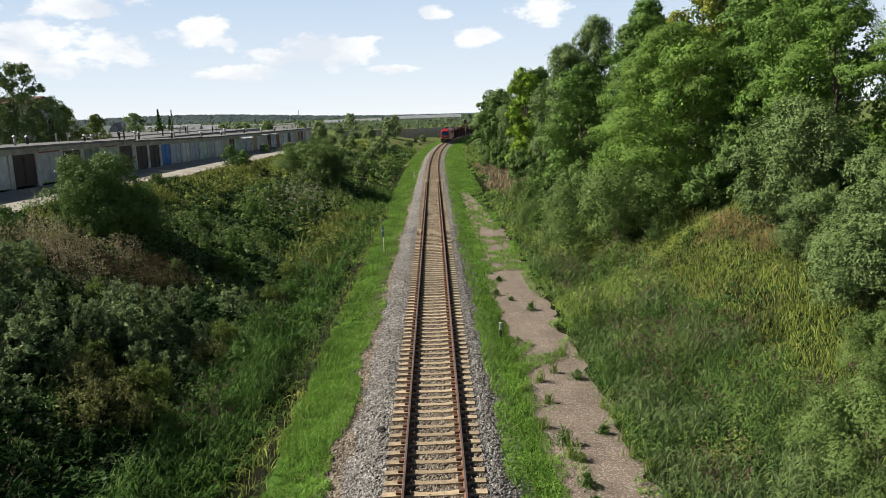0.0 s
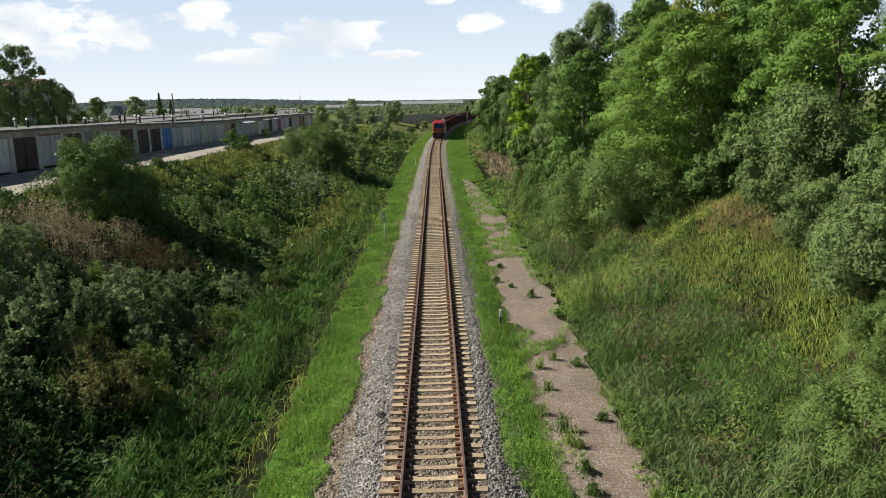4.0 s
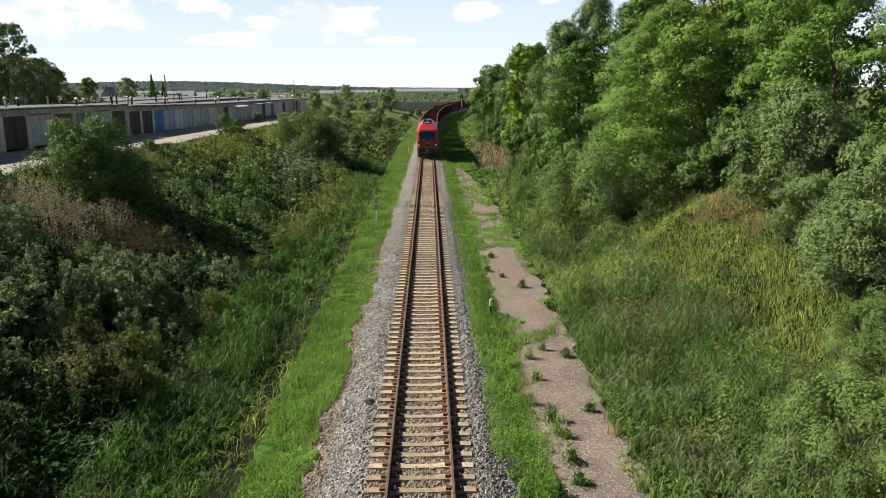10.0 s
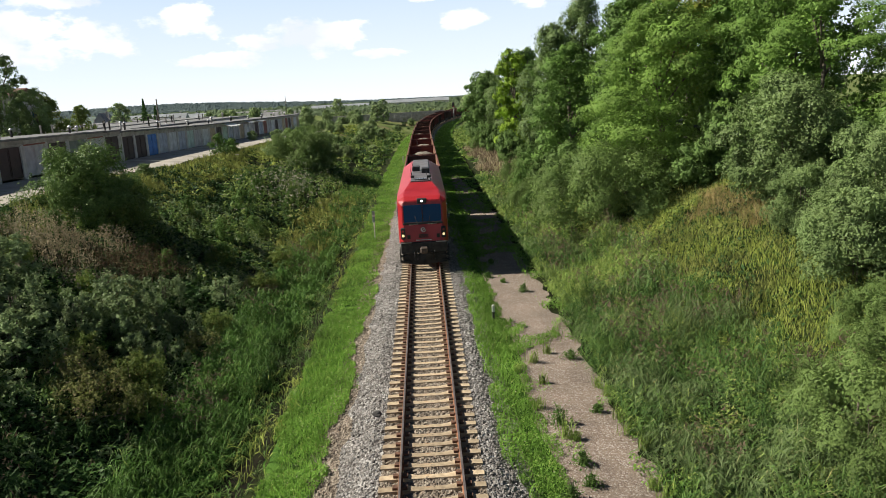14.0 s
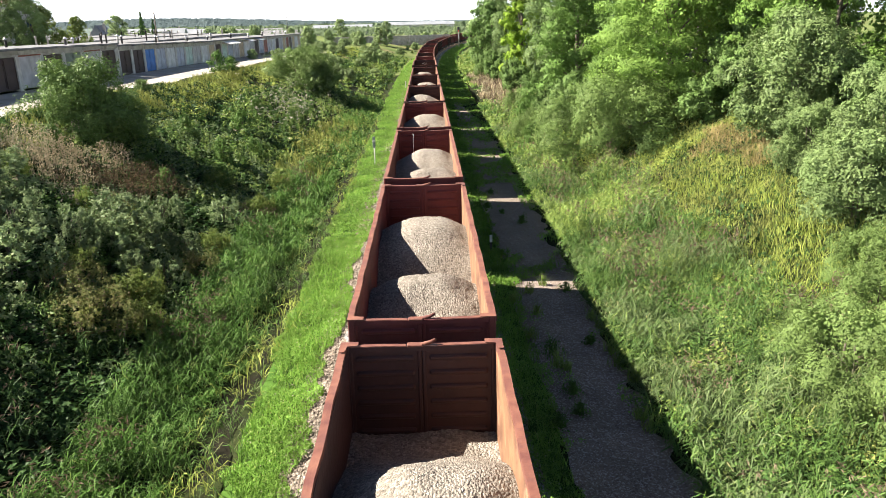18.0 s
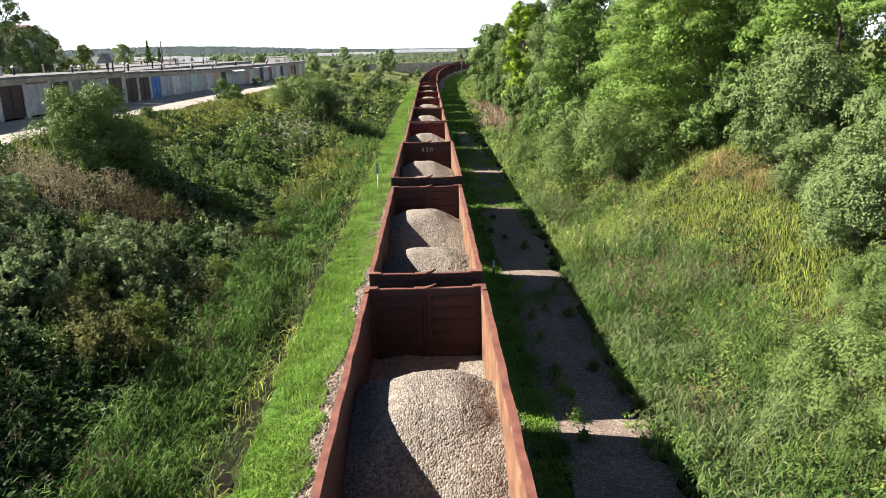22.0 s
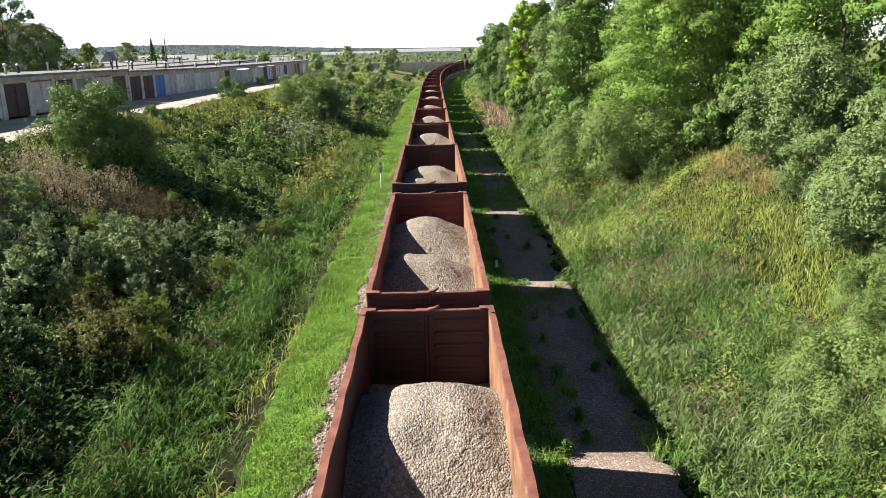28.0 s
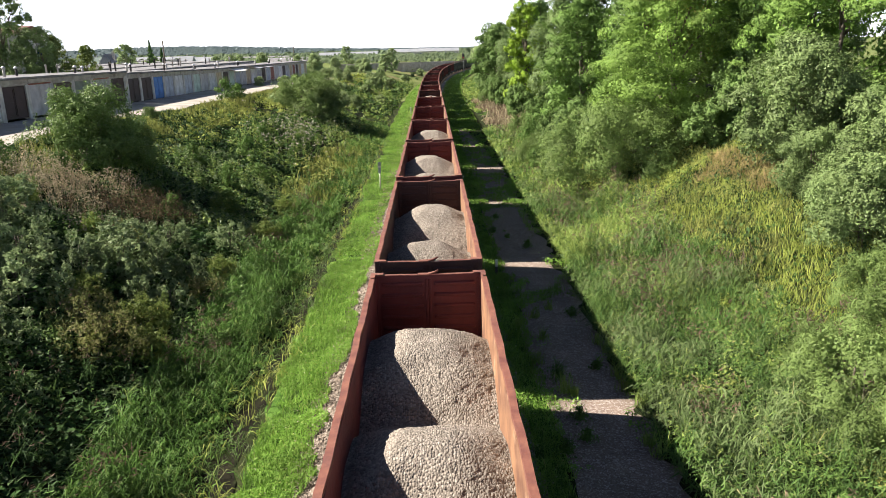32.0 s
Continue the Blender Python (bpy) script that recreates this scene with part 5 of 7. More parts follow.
S_SALLOW = make_tree("willow_shrub", "grey-green willow shrub with small shiny leaves", 3.6, 4.8, L_APPLE, 64, 30000, 0.085, 0.0, 16, 14, 0.5, 4, "shrub", 0.19, 0.95, "dome", 0.2, 0.5)
stand(S_SALLOW, 15.9, 25.4, 0, 1.0, 0.2)
again(S_SALLOW, 18.6, 28.4, 140, 1.15)
again(S_SALLOW, 17.2, 32.0, 230, 0.8)
again(S_SALLOW, 18.0, 22.6, 300, 0.9)
# fine-leaved sallows among the reeds
S_FINE = make_tree("sallow_bush", "low fine-leaved grey-green sallow bush among reeds", 2.0, 3.4, L_SALLOW, 65, 22000, 0.05, 0.0, 12, 14, 0.45, 4, "shrub", 0.19, 0.9, "dome", 0.16)
stand(S_FINE, 10.9, 16.4, 0, 1.25, 0.1)
for x, y, a, k in ((11.2, 19.2, 80, 0.72), (12.6, 15.2, 200, 1.25), (10.6, 14.0, 300, 1.0), (12.9, 18.4, 30, 1.05), (13.8, 21.0, 120, 1.0)):
    again(S_FINE, x, y, a, k)

# trees deeper in the wood
T_BACK = make_tree("locust_tree", "feathery green locust tree deep in the wood", 14.0, 10.0, L_LOCUST_DEEP, 27, 15000, 0.24, 0.04, 20, 11, 0.55, flat=0.65)
T_BACK2 = make_tree("maple_tree", "dense dark green tree deep in the wood", 14.0, 9.5, L_MAPLE, 28, 14000, 0.25, 0.04, 20, 11, 0.7)
stand(T_BACK, 24.5, 52, 200, 1.0)
stand(T_BACK2, 27, 60, 10, 1.15)
for ob, x, y, a, k in ((T_LOCUST2, 23.5, 54, 250, 0.95), (T_LOCUST3, 25.8, 34.5, 300, 1.0), (T_LOCUST3, 24.0, 47, 80, 1.1), (T_WILLOW, 21.6, 97, 180, 1.02), (T_WILLOW, 15.6, 128, 60, 0.85), (T_ROUND, 20, 137, 120, 1.0), (T_ROUND, 14.0, 182, 90, 0.95),
                       (T_BACK, 22, 80, 20, 1.0), (T_BACK2, 21, 72, 250, 0.95), (T_BACK, 21, 118, 150, 0.95), (T_BACK2, 19.5, 106, 300, 0.9), (T_BACK2, 29, 70, 30, 1.15), (T_BACK, 31, 24, 100, 1.0), (T_BACK2, 17, 196, 80, 0.85),
                       (T_BACK2, 20, 215, 20, 0.8), (T_BACK, 27, 92, 70, 1.05), (T_BACK2, 22, 154, 70, 0.9), (T_BACK, 30, 33, 140, 1.0)):
    again(ob, x, y, a, k)

# undergrowth that closes the wood's foot
S_UNDER = make_tree("undergrowth_bush", "dark green bush in the shade under the trees", 3.6, 5.0, L_MAPLE, 67, 9000, 0.17, 0.0, 12, 10, 0.6, 3, "shrub", 0.2, 0.9, "dome", 0.15, 0.4, limbs=3)
stand(S_UNDER, 18.0, 46.5, 0, 0.8)
for x, y, k in ((19.8, 47.5, 1.1), (21.5, 44.0, 1.0), (19.5, 42.5, 0.8), (15.2, 58.5, 0.9), (13.6, 66.0, 0.9), (12.6, 74.0, 0.8), (14.6, 81.0, 1.1), (12.8, 87.0, 0.9), (12.2, 97.0, 0.9), (12.4, 105.0, 0.9), (12.0, 116.0, 0.9), (12.0, 124.0, 1.0), (12.2, 138.0, 1.0), (22.0, 38.5, 0.9), (21.5, 33.0, 0.9), (23.5, 30.0, 1.0), (11.6, 144.0, 0.8), (22.5, 50.0, 1.2), (18.5, 60.0, 1.3), (24.0, 26.0, 1.1)):
    again(S_UNDER, x, y, x * 67 % 360, k)

# single shrubs
S_GREEN = make_tree("leafy_shrub", "dense dark green leafy shrub", 4.4, 7.0, L_ELDER, 32, 34000, 0.105, 0.0, 17, 15, 0.6, 4, "shrub", 0.18, 1.0, "dome", 0.2, 0.45)
stand(S_GREEN, -18.9, 40.6, 0, 1.0, 0.6)
again(S_GREEN, -17.1, 42.6, 130, 0.6)
S_SMALL = make_tree("small_shrub", "small light green roadside shrub", 2.3, 2.7, L_WEED, 34, 3600, 0.10, 0.0, 9, 9, 0.5, 3, "shrub", 0.22, 0.9, "dome", 0.15, limbs=3)
stand(S_SMALL, -11.7, 41.6, 0, 0.6)
S_PALE = make_tree("dogwood_shrub", "pale-leaved grey-green shrub among slope weeds", 2.3, 2.8, L_PALE, 35, 5200, 0.098, 0.0, 15, 7, 0.6, 3, "shrub", 0.16, 1.15, "dome", 0.62, 0.75, limbs=3)
stand(S_PALE, -12.0, 27.6, 0, 1.1)
S_LOOSE = make_tree("dogwood_shrub", "loose pale-leaved shrub with long leafy shoots", 2.1, 3.2, L_PALE, 68, 3600, 0.105, 0.0, 11, 6, 0.55, 4, "shrub", 0.13, 1.5, "column", 0.85, 0.8, limbs=3)
stand(S_LOOSE, -13.5, 22.9, 0, 1.0)
S_HERB = make_tree("goldenrod_clump", "yellow-green goldenrod clump on the slope", 1.6, 2.4, L_HERB, 66, 4200, 0.085, 0.0, 13, 8, 0.35, 3, "plant", 0.14, 1.5, "dome", 0.75, 0.6, limbs=3)
stand(S_HERB, -10.0, 24.0, 0, 0.9)
S_OLIVE = make_tree("goldenrod_clump", "olive goldenrod clump with dull seed heads", 1.7, 3.0, L_OLIVE, 69, 4400, 0.08, 0.0, 14, 8, 0.35, 3, "plant", 0.13, 1.6, "dome", 0.75, 0.6, limbs=3)
stand(S_OLIVE, -10.4, 21.2, 0, 1.0)
for ob, x, y, k in ((S_LOOSE, -13.1, 26.6, 0.8), (S_PALE, -11.3, 29.2, 0.75), (S_LOOSE, -11.6, 31.6, 0.7), (S_LOOSE, -9.8, 34.6, 0.65), (S_PALE, -14.8, 23.4, 0.95), (S_PALE, -16.3, 28.1, 1.0), (S_LOOSE, -14.6, 25.6, 0.9), (S_LOOSE, -10.2, 29.6, 0.6),
                 (S_PALE, -15.6, 20.9, 0.8), (S_LOOSE, -17.4, 26.2, 0.9), (S_LOOSE, -16.8, 23.0, 0.9), (S_LOOSE, -9.9, 26.4, 0.6), (S_PALE, -10.8, 25.8, 0.55), (S_LOOSE, -14.6, 16.4, 0.8), (S_LOOSE, -12.9, 20.4, 0.7), (S_OLIVE, -9.3, 28.0, 0.7), (S_OLIVE, -13.6, 18.2, 1.0), (S_OLIVE, -11.6, 23.0, 0.8), (S_OLIVE, -12.9, 30.4, 0.7),
                 (S_HERB, -11.9, 41.0, 0.7), (S_HERB, -9.2, 30.6, 0.7), (S_HERB, -8.9, 38.2, 0.8), (S_HERB, -9.0, 44.0, 0.8), (S_HERB, -12.3, 25.0, 0.65), (S_HERB, -9.3, 22.2, 0.75), (S_HERB, -14.2, 20.9, 0.8), (S_OLIVE, -12.0, 16.2, 0.8), (S_HERB, -17.2, 30.6, 0.8), (S_HERB, -14.3, 30.4, 0.6),
                 (S_SMALL, -13.2, 37.0, 0.5), (S_SMALL, -14.8, 39.4, 0.5), (S_SMALL, -12.6, 45.5, 0.6), (S_SMALL, -15.3, 47.6, 0.6), (S_SMALL, -18.4, 36.6, 0.6), (S_SMALL, -19.6, 33.4, 0.7), (S_SMALL, -18.6, 24.0, 0.7), (S_SMALL, -16.4, 19.8, 0.6),
                 (S_SMALL, -11.8, 50.5, 0.6), (S_SMALL, -13.6, 55.0, 0.7), (S_SMALL, -11.2, 60.0, 0.6), (S_SMALL, -14.2, 63.0, 0.7), (S_SMALL, -12.0, 67.5, 0.6)):
    again(ob, x, y, x * 41 % 360, k)
for ob, x, y, a, k in ((S_APPLE, -12.4, 89, 120, 0.62), (S_WILLOW, -14.6, 90, 70, 0.85), (S_GREEN, -15.2, 95, 30, 0.9), (S_WILLOW, 9.8, 63, 100, 0.45), (S_SMALL, 8.6, 58, 40, 1.0), (S_SMALL, 9.3, 68, 140, 1.1), (S_SMALL, 11.6, 76, 200, 1.6), (S_WILLOW, 10.6, 80, 40, 0.45),
                       (S_GREEN, 11, 132, 0, 0.8), (S_GREEN, -13.0, 118, 30, 0.45), (S_GREEN, -21.3, 57, 200, 0.24), (S_SMALL, -21.8, 80, 10, 0.9), (S_SMALL, -21.3, 83, 100, 0.8), (S_SMALL, -21.9, 86, 190, 0.7)):
    again(ob, x, y, a, k)
gen = random.Random(5)
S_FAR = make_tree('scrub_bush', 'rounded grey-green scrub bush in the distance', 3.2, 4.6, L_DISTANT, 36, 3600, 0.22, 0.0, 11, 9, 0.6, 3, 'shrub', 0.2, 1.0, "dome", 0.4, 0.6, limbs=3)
stand(S_FAR, -12, 165, 0, 1.0)
for _ in range(58):
    q = gen.uniform(112, 290)
    x, y = beside(q, -gen.uniform(7.5, 34))
    again(S_FAR, float(x), float(y), gen.uniform(0, 360), gen.uniform(0.3, 0.72))


# ---- weeds, grass, reeds ----
def scatter(n, d0, d1, s0, s1, power=1.0):
    """Places beside the track, denser towards s0."""
    s = s0 + (s1 - s0) * rng.random(n) ** power
    d = rng.uniform(d0, d1, n)
    x, y = beside(s, d)
    return x, y, d, s


def leaf_set(pieces, c, size, way, kind, kinds, jitter=0.3, slim=0.45):
    """Pointed leaves at c, sorted by the kind of plant that carries them."""
    n = len(c)
    v, _ = leaf_tris(c, size, way, jitter, slim)
    v = v.reshape(n, 3, 3)
    for k in range(kinds):
        a = v[kind == k].reshape(-1, 3)
        if len(a):
            pieces.append((a, np.arange(len(a)).reshape(-1, 3), k))


def in_patch(x, y, d, s, d0, s0, rd, rs, seed, fringe=0.5):
    """Inside an uneven patch round d0, s0."""
    return np.hypot((d - d0) / rd, (s - s0) / rs) < 1 + fringe * vnoise(x, y, 1.3, seed)


def weeds():
    """Slope weeds: plants as leafy mounds of very uneven height, each species in its own patches."""
    pieces = []
    left = ((3000, 34, -25, -6.9, 11, 32, 0.125, 0.42, 0.5), (2600, 26, -25, -6.9, 32, 54, 0.15, 0.46, 0.55), (2500, 22, -24, -5.7, 54, 105, 0.22, 0.55, 0.75), (1300, 18, -26, -6.4, 105, 210, 0.4, 1.0, 1.1))
    right = ((2600, 40, 9.8, 24, 11, 34, 0.085, 0.36, 0.42), (2200, 30, 9.8, 24, 34, 56, 0.12, 0.4, 0.5), (2000, 40, 6.4, 11.0, 10, 46, 0.085, 0.3, 0.75), (1000, 26, 6.4, 10.5, 46, 90, 0.2, 0.5, 1.0), (1500, 22, 7.6, 22, 56, 120, 0.24, 0.55, 0.8), (800, 18, 6.6, 20, 120, 230, 0.4, 0.9, 0.9),
             (900, 15, -25, -6.9, -26, 11, 0.22, 0.5, 0.7), (900, 16, 6.4, 23, -26, 11, 0.22, 0.5, 0.8))
    for plants, per, d0, d1, s0, s1, size, r0, h0 in left + right:
        x, y, d, s = scatter(plants, d0, d1, s0, s1)
        big = np.clip(0.62 + 0.85 * vnoise(x, y, 3.4, 11) + 0.45 * vnoise(x, y, 1.2, 12), 0.15, 1.9)
        pr, ph = r0 * (0.6 + 0.4 * big) * rng.uniform(0.7, 1.4, plants), h0 * big * rng.uniform(0.6, 1.4, plants)
        road = (d < -21) & (s > 56) & (s < 170) | (d < -22.3)
        bare = np.zeros(plants, bool)
        ph = np.where((d < -20.5) & (s < 170), ph * 0.35, ph)
        tone, luck = vnoise(x, y, 4.0, 13) + 0.6 * vnoise(x, y, 1.3, 14), rng.random(plants)
        if d0 > 0:
            kind = np.where(tone < -0.1, 0, 8)
            kind = np.where((s < 25) & (luck < 0.6), np.where(luck < 0.2, 1, 0), kind)
            # sun on this slope is partly put into its lighter leaf kinds
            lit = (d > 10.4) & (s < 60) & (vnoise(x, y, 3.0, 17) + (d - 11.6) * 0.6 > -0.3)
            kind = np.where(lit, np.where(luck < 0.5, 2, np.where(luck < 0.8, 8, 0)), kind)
            kind = np.where((d < 10.5) & (s < 36) & (vnoise(x, y, 2.0, 26) > 0.45) & (luck < 0.7), 5, kind)
            tan = in_patch(x, y, d, s, 17.0, 39.4, 1.5, 4.2, 18)
            kind = np.where(tan, 6, kind)
            bare = (lit & (d > 12) & (s > 22) & (vnoise(x, y, 2.2, 59) > -0.35)) | tan
            ph = np.where(tan, ph * 0.25, np.where(lit & (d > 12), ph * 0.45, ph)) * np.clip((d - 5.6) / 1.4, 0.4, 1)
            rusty = (d > 7.6) & (d < 12.5) & (s > 84) & (s < 140)
            kind = np.where(rusty & (vnoise(x, y, 3, 19) > -0.1), 3, kind)
            ph = np.where(rusty, ph * 0.55, ph)
        else:
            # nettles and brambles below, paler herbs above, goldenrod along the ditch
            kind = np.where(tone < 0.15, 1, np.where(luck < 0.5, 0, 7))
            # more of the shade-coloured leaves on the nearest stretch
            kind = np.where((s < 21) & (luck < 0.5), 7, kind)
            kind = np.where((s < 54) & (s > 18) & (luck > 0.5), np.where(luck > 0.75, 9, 0), kind)
            kind = np.where((s > 36) & (luck < 0.62), np.where(luck < 0.36, 8, 0), kind)
            brown = in_patch(x, y, d, s, -16.2, 33.6, 2.9, 3.4, 18)
            kind = np.where(brown & (luck < 0.6), 3, kind)
            gold = in_patch(x, y, d, s, -8.3, 62, 1.7, 15, 20, 0.35)
            kind = np.where(gold & (luck < 0.9), 5, kind)
            kind = np.where((d < -16.5) & (s > 48) & (luck < 0.6), 2, kind)
            ph = np.where((d < -16.8) & (s > 48), ph * 0.4, np.where(brown, ph * 0.7, ph))
            kind = np.where((d > -9.2) & (kind < 2) & (luck < 0.3), 4, kind)
        keep = ~road & ~bare
        x, y, pr, ph, kind = x[keep], y[keep], pr[keep], ph[keep], kind[keep]
        m = len(x)
        n = m * per
        q = rng.normal(0, 1, (n, 3))
        q[:, 2] = np.abs(q[:, 2])
        q /= np.linalg.norm(q, axis=1, keepdims=True)
        o = np.repeat(np.arange(m), per)
        reach = rng.uniform(0.55, 1.08, n)
        g = ground_z(x, y)
        c = np.stack([x[o] + q[:, 0] * pr[o] * reach, y[o] + q[:, 1] * pr[o] * reach, g[o] + q[:, 2] * ph[o] * reach], 1)
        which = kind[o]
        which = np.where((np.isin(which, (3, 5, 6))) & (reach < 0.72), 0, which)
        leaf_set(pieces, c, rng.uniform(0.6, 1.45, n) * size, q + np.array([0, 0, 0.3]), which, 10)
        # leafy stems that stand above the mounds
        tall = np.flatnonzero(rng.random(m) < (0.18 if d0 > 0 else 0.3))
        per2, k2 = 16, len(tall)
        o = np.repeat(tall, per2)
        rise = np.tile((np.arange(per2) + 0.5) / per2, k2)
        lean = np.repeat(rng.normal(0, 0.12, (k2, 2)), per2, 0)
        hh = np.repeat(ph[tall] * rng.uniform(1.1, 1.6, k2) + 0.1, per2)
        a = rng.uniform(0, 2 * np.pi, k2 * per2)
        c = np.stack([x[o] + lean[:, 0] * hh * rise + np.cos(a) * size * 0.6, y[o] + lean[:, 1] * hh * rise + np.sin(a) * size * 0.6, g[o] + hh * (0.35 + 0.65 * rise)], 1)
        leaf_set(pieces, c, rng.uniform(0.7, 1.2, len(c)) * size * (1.15 - 0.6 * rise), np.stack([np.cos(a), np.sin(a), np.full(len(a), 0.9)], 1), kind[o], 10, 0.25, 0.4)
    # low carpet of dark leaves, shade under the weeds put into colour
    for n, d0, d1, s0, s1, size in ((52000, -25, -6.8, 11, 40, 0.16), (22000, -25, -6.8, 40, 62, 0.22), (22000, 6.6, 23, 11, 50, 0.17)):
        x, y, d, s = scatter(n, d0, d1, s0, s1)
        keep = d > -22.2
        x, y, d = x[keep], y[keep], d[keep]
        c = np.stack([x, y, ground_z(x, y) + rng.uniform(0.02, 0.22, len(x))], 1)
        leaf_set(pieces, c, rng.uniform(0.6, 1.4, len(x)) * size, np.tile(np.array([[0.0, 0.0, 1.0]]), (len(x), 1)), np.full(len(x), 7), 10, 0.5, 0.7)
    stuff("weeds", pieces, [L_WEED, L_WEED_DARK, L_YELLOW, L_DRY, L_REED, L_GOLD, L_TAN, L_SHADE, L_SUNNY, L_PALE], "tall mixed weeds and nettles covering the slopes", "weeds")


def turf():
    """Low clover and grass beside the ballast: a carpet of small leaves with tufts in it."""
    carpet, tufts = [], []
    for n, d0, d1, s0, s1, size, h in ((78000, -5.05, -2.72, 11, 34, 0.045, 0.13), (41000, -5.05, -2.5, 34, 80, 0.075, 0.14), (22000, -5.4, -2.3, 80, 150, 0.12, 0.18), (18000, -5.6, -2.3, 150, 300, 0.22, 0.3), (4000, -4.9, -2.7, -26, 11, 0.12, 0.1),
                                       (36000, 1.9, 3.6, 11, 38, 0.045, 0.13), (18000, 1.8, 3.6, 38, 90, 0.075, 0.14), (20000, 1.9, 6.5, 90, 160, 0.12, 0.18), (16000, 2.2, 6.5, 160, 300, 0.22, 0.3), (2500, 2.1, 3.4, -26, 11, 0.12, 0.1),
                                       (15000, 2.8, 6.3, 24.2, 33, 0.06, 0.14), (9000, 3.2, 6.2, 44, 58, 0.08, 0.14), (12000, 3.3, 6.4, 58, 95, 0.11, 0.16), (9000, 3.0, 4.3, 11, 60, 0.06, 0.09), (9000, 5.3, 6.7, 11, 60, 0.08, 0.18), (4200, -3.1, -2.5, 11, 60, 0.05, 0.07), (4000, 1.7, 2.3, 11, 60, 0.06, 0.08)):
        x, y, d, s = scatter(n, d0, d1, s0, s1)
        rim = np.minimum(d - d0 + (0.32 * vnoise(x, y, 2.0, 60) if d0 < -4 else 0.0), d1 - d)
        lumps = vnoise(x, y, 0.9, 21) + 0.6 * vnoise(x, y, 0.35, 25)
        if s0 == 24.2:
            near = np.hypot((d - 3.0) / 1.15, (s - 28.2) / 3.6)
            across = np.hypot((d - 4.7) / 1.7, (s - 28.0 - 1.1 * (d - 4.5)) / 0.95)
            keep = lumps * 0.55 + 0.35 * vnoise(x, y, 2.2, 24) > np.minimum(near, across + 0.2) * 1.7 - 1.2
        elif d0 in (3.0, 3.2, 3.3, 5.3):
            rim = np.minimum(rim, np.minimum(s - s0, s1 - s) * 0.5 - 0.3)
            keep = lumps + np.clip(rim * 0.8, -0.6, 0.5) + 0.5 * vnoise(x, y, 3.1, 24) > (0.75 if n == 9000 and d0 == 3.0 else 0.35)
        elif d0 in (-3.1, 1.7):
            keep = lumps + 0.7 * vnoise(x, y, 3.0, 22) > 0.75
        else:
            keep = lumps * 0.5 + (rim - np.where(d < 0, np.interp(s, [20, 28], [0.14, 0.0]), 0.0)) * 2.4 + 0.4 * vnoise(x, y, 2.4, 27) > 0.4
        x, y, d, lumps = x[keep], y[keep], d[keep], lumps[keep]
        m = len(x)
        z = ground_z(x, y, False) + np.maximum(0.0, np.interp(np.abs(d), [1.7, 2.6, 3.4], [0.32, 0.06, 0.0]))
        top = h * (0.8 + 0.75 * lumps)
        c = np.stack([x, y, z + np.maximum(0.015, top * rng.uniform(0.4, 1.2, m))], 1)
        v, f = leaf_tris(c, rng.uniform(0.6, 1.4, m) * size, np.tile(np.array([[0.0, 0.0, 1.0]]), (m, 1)), 0.6, 0.6)
        flower = rng.random(m) < (0.012 if s1 < 90 else 0.0)
        for k, pick in ((0, ~flower & (lumps > -0.35)), (2, ~flower & (lumps <= -0.35)), (1, flower)):
            a = v.reshape(m, 3, 3)[pick].reshape(-1, 3)
            carpet.append((a, np.arange(len(a)).reshape(-1, 3), k))
        t = rng.random(m) < 0.16
        r = np.stack([x, y, z - 0.02], 1)[t]
        tufts.append((*blades(r, h * rng.uniform(1.0, 2.4, len(r)), rng.uniform(0.2, 0.8, len(r)), np.full(len(r), 0.016 + size * 0.14)), 0))
    stuff("clover", carpet, [L_GRASS, L_FLOWER, L_WEED], "bright green clover carpet with white flower heads beside the track", "clover")
    stuff("grass", tufts, [L_GRASS], "bright green grass tufts in the verges", "grass")


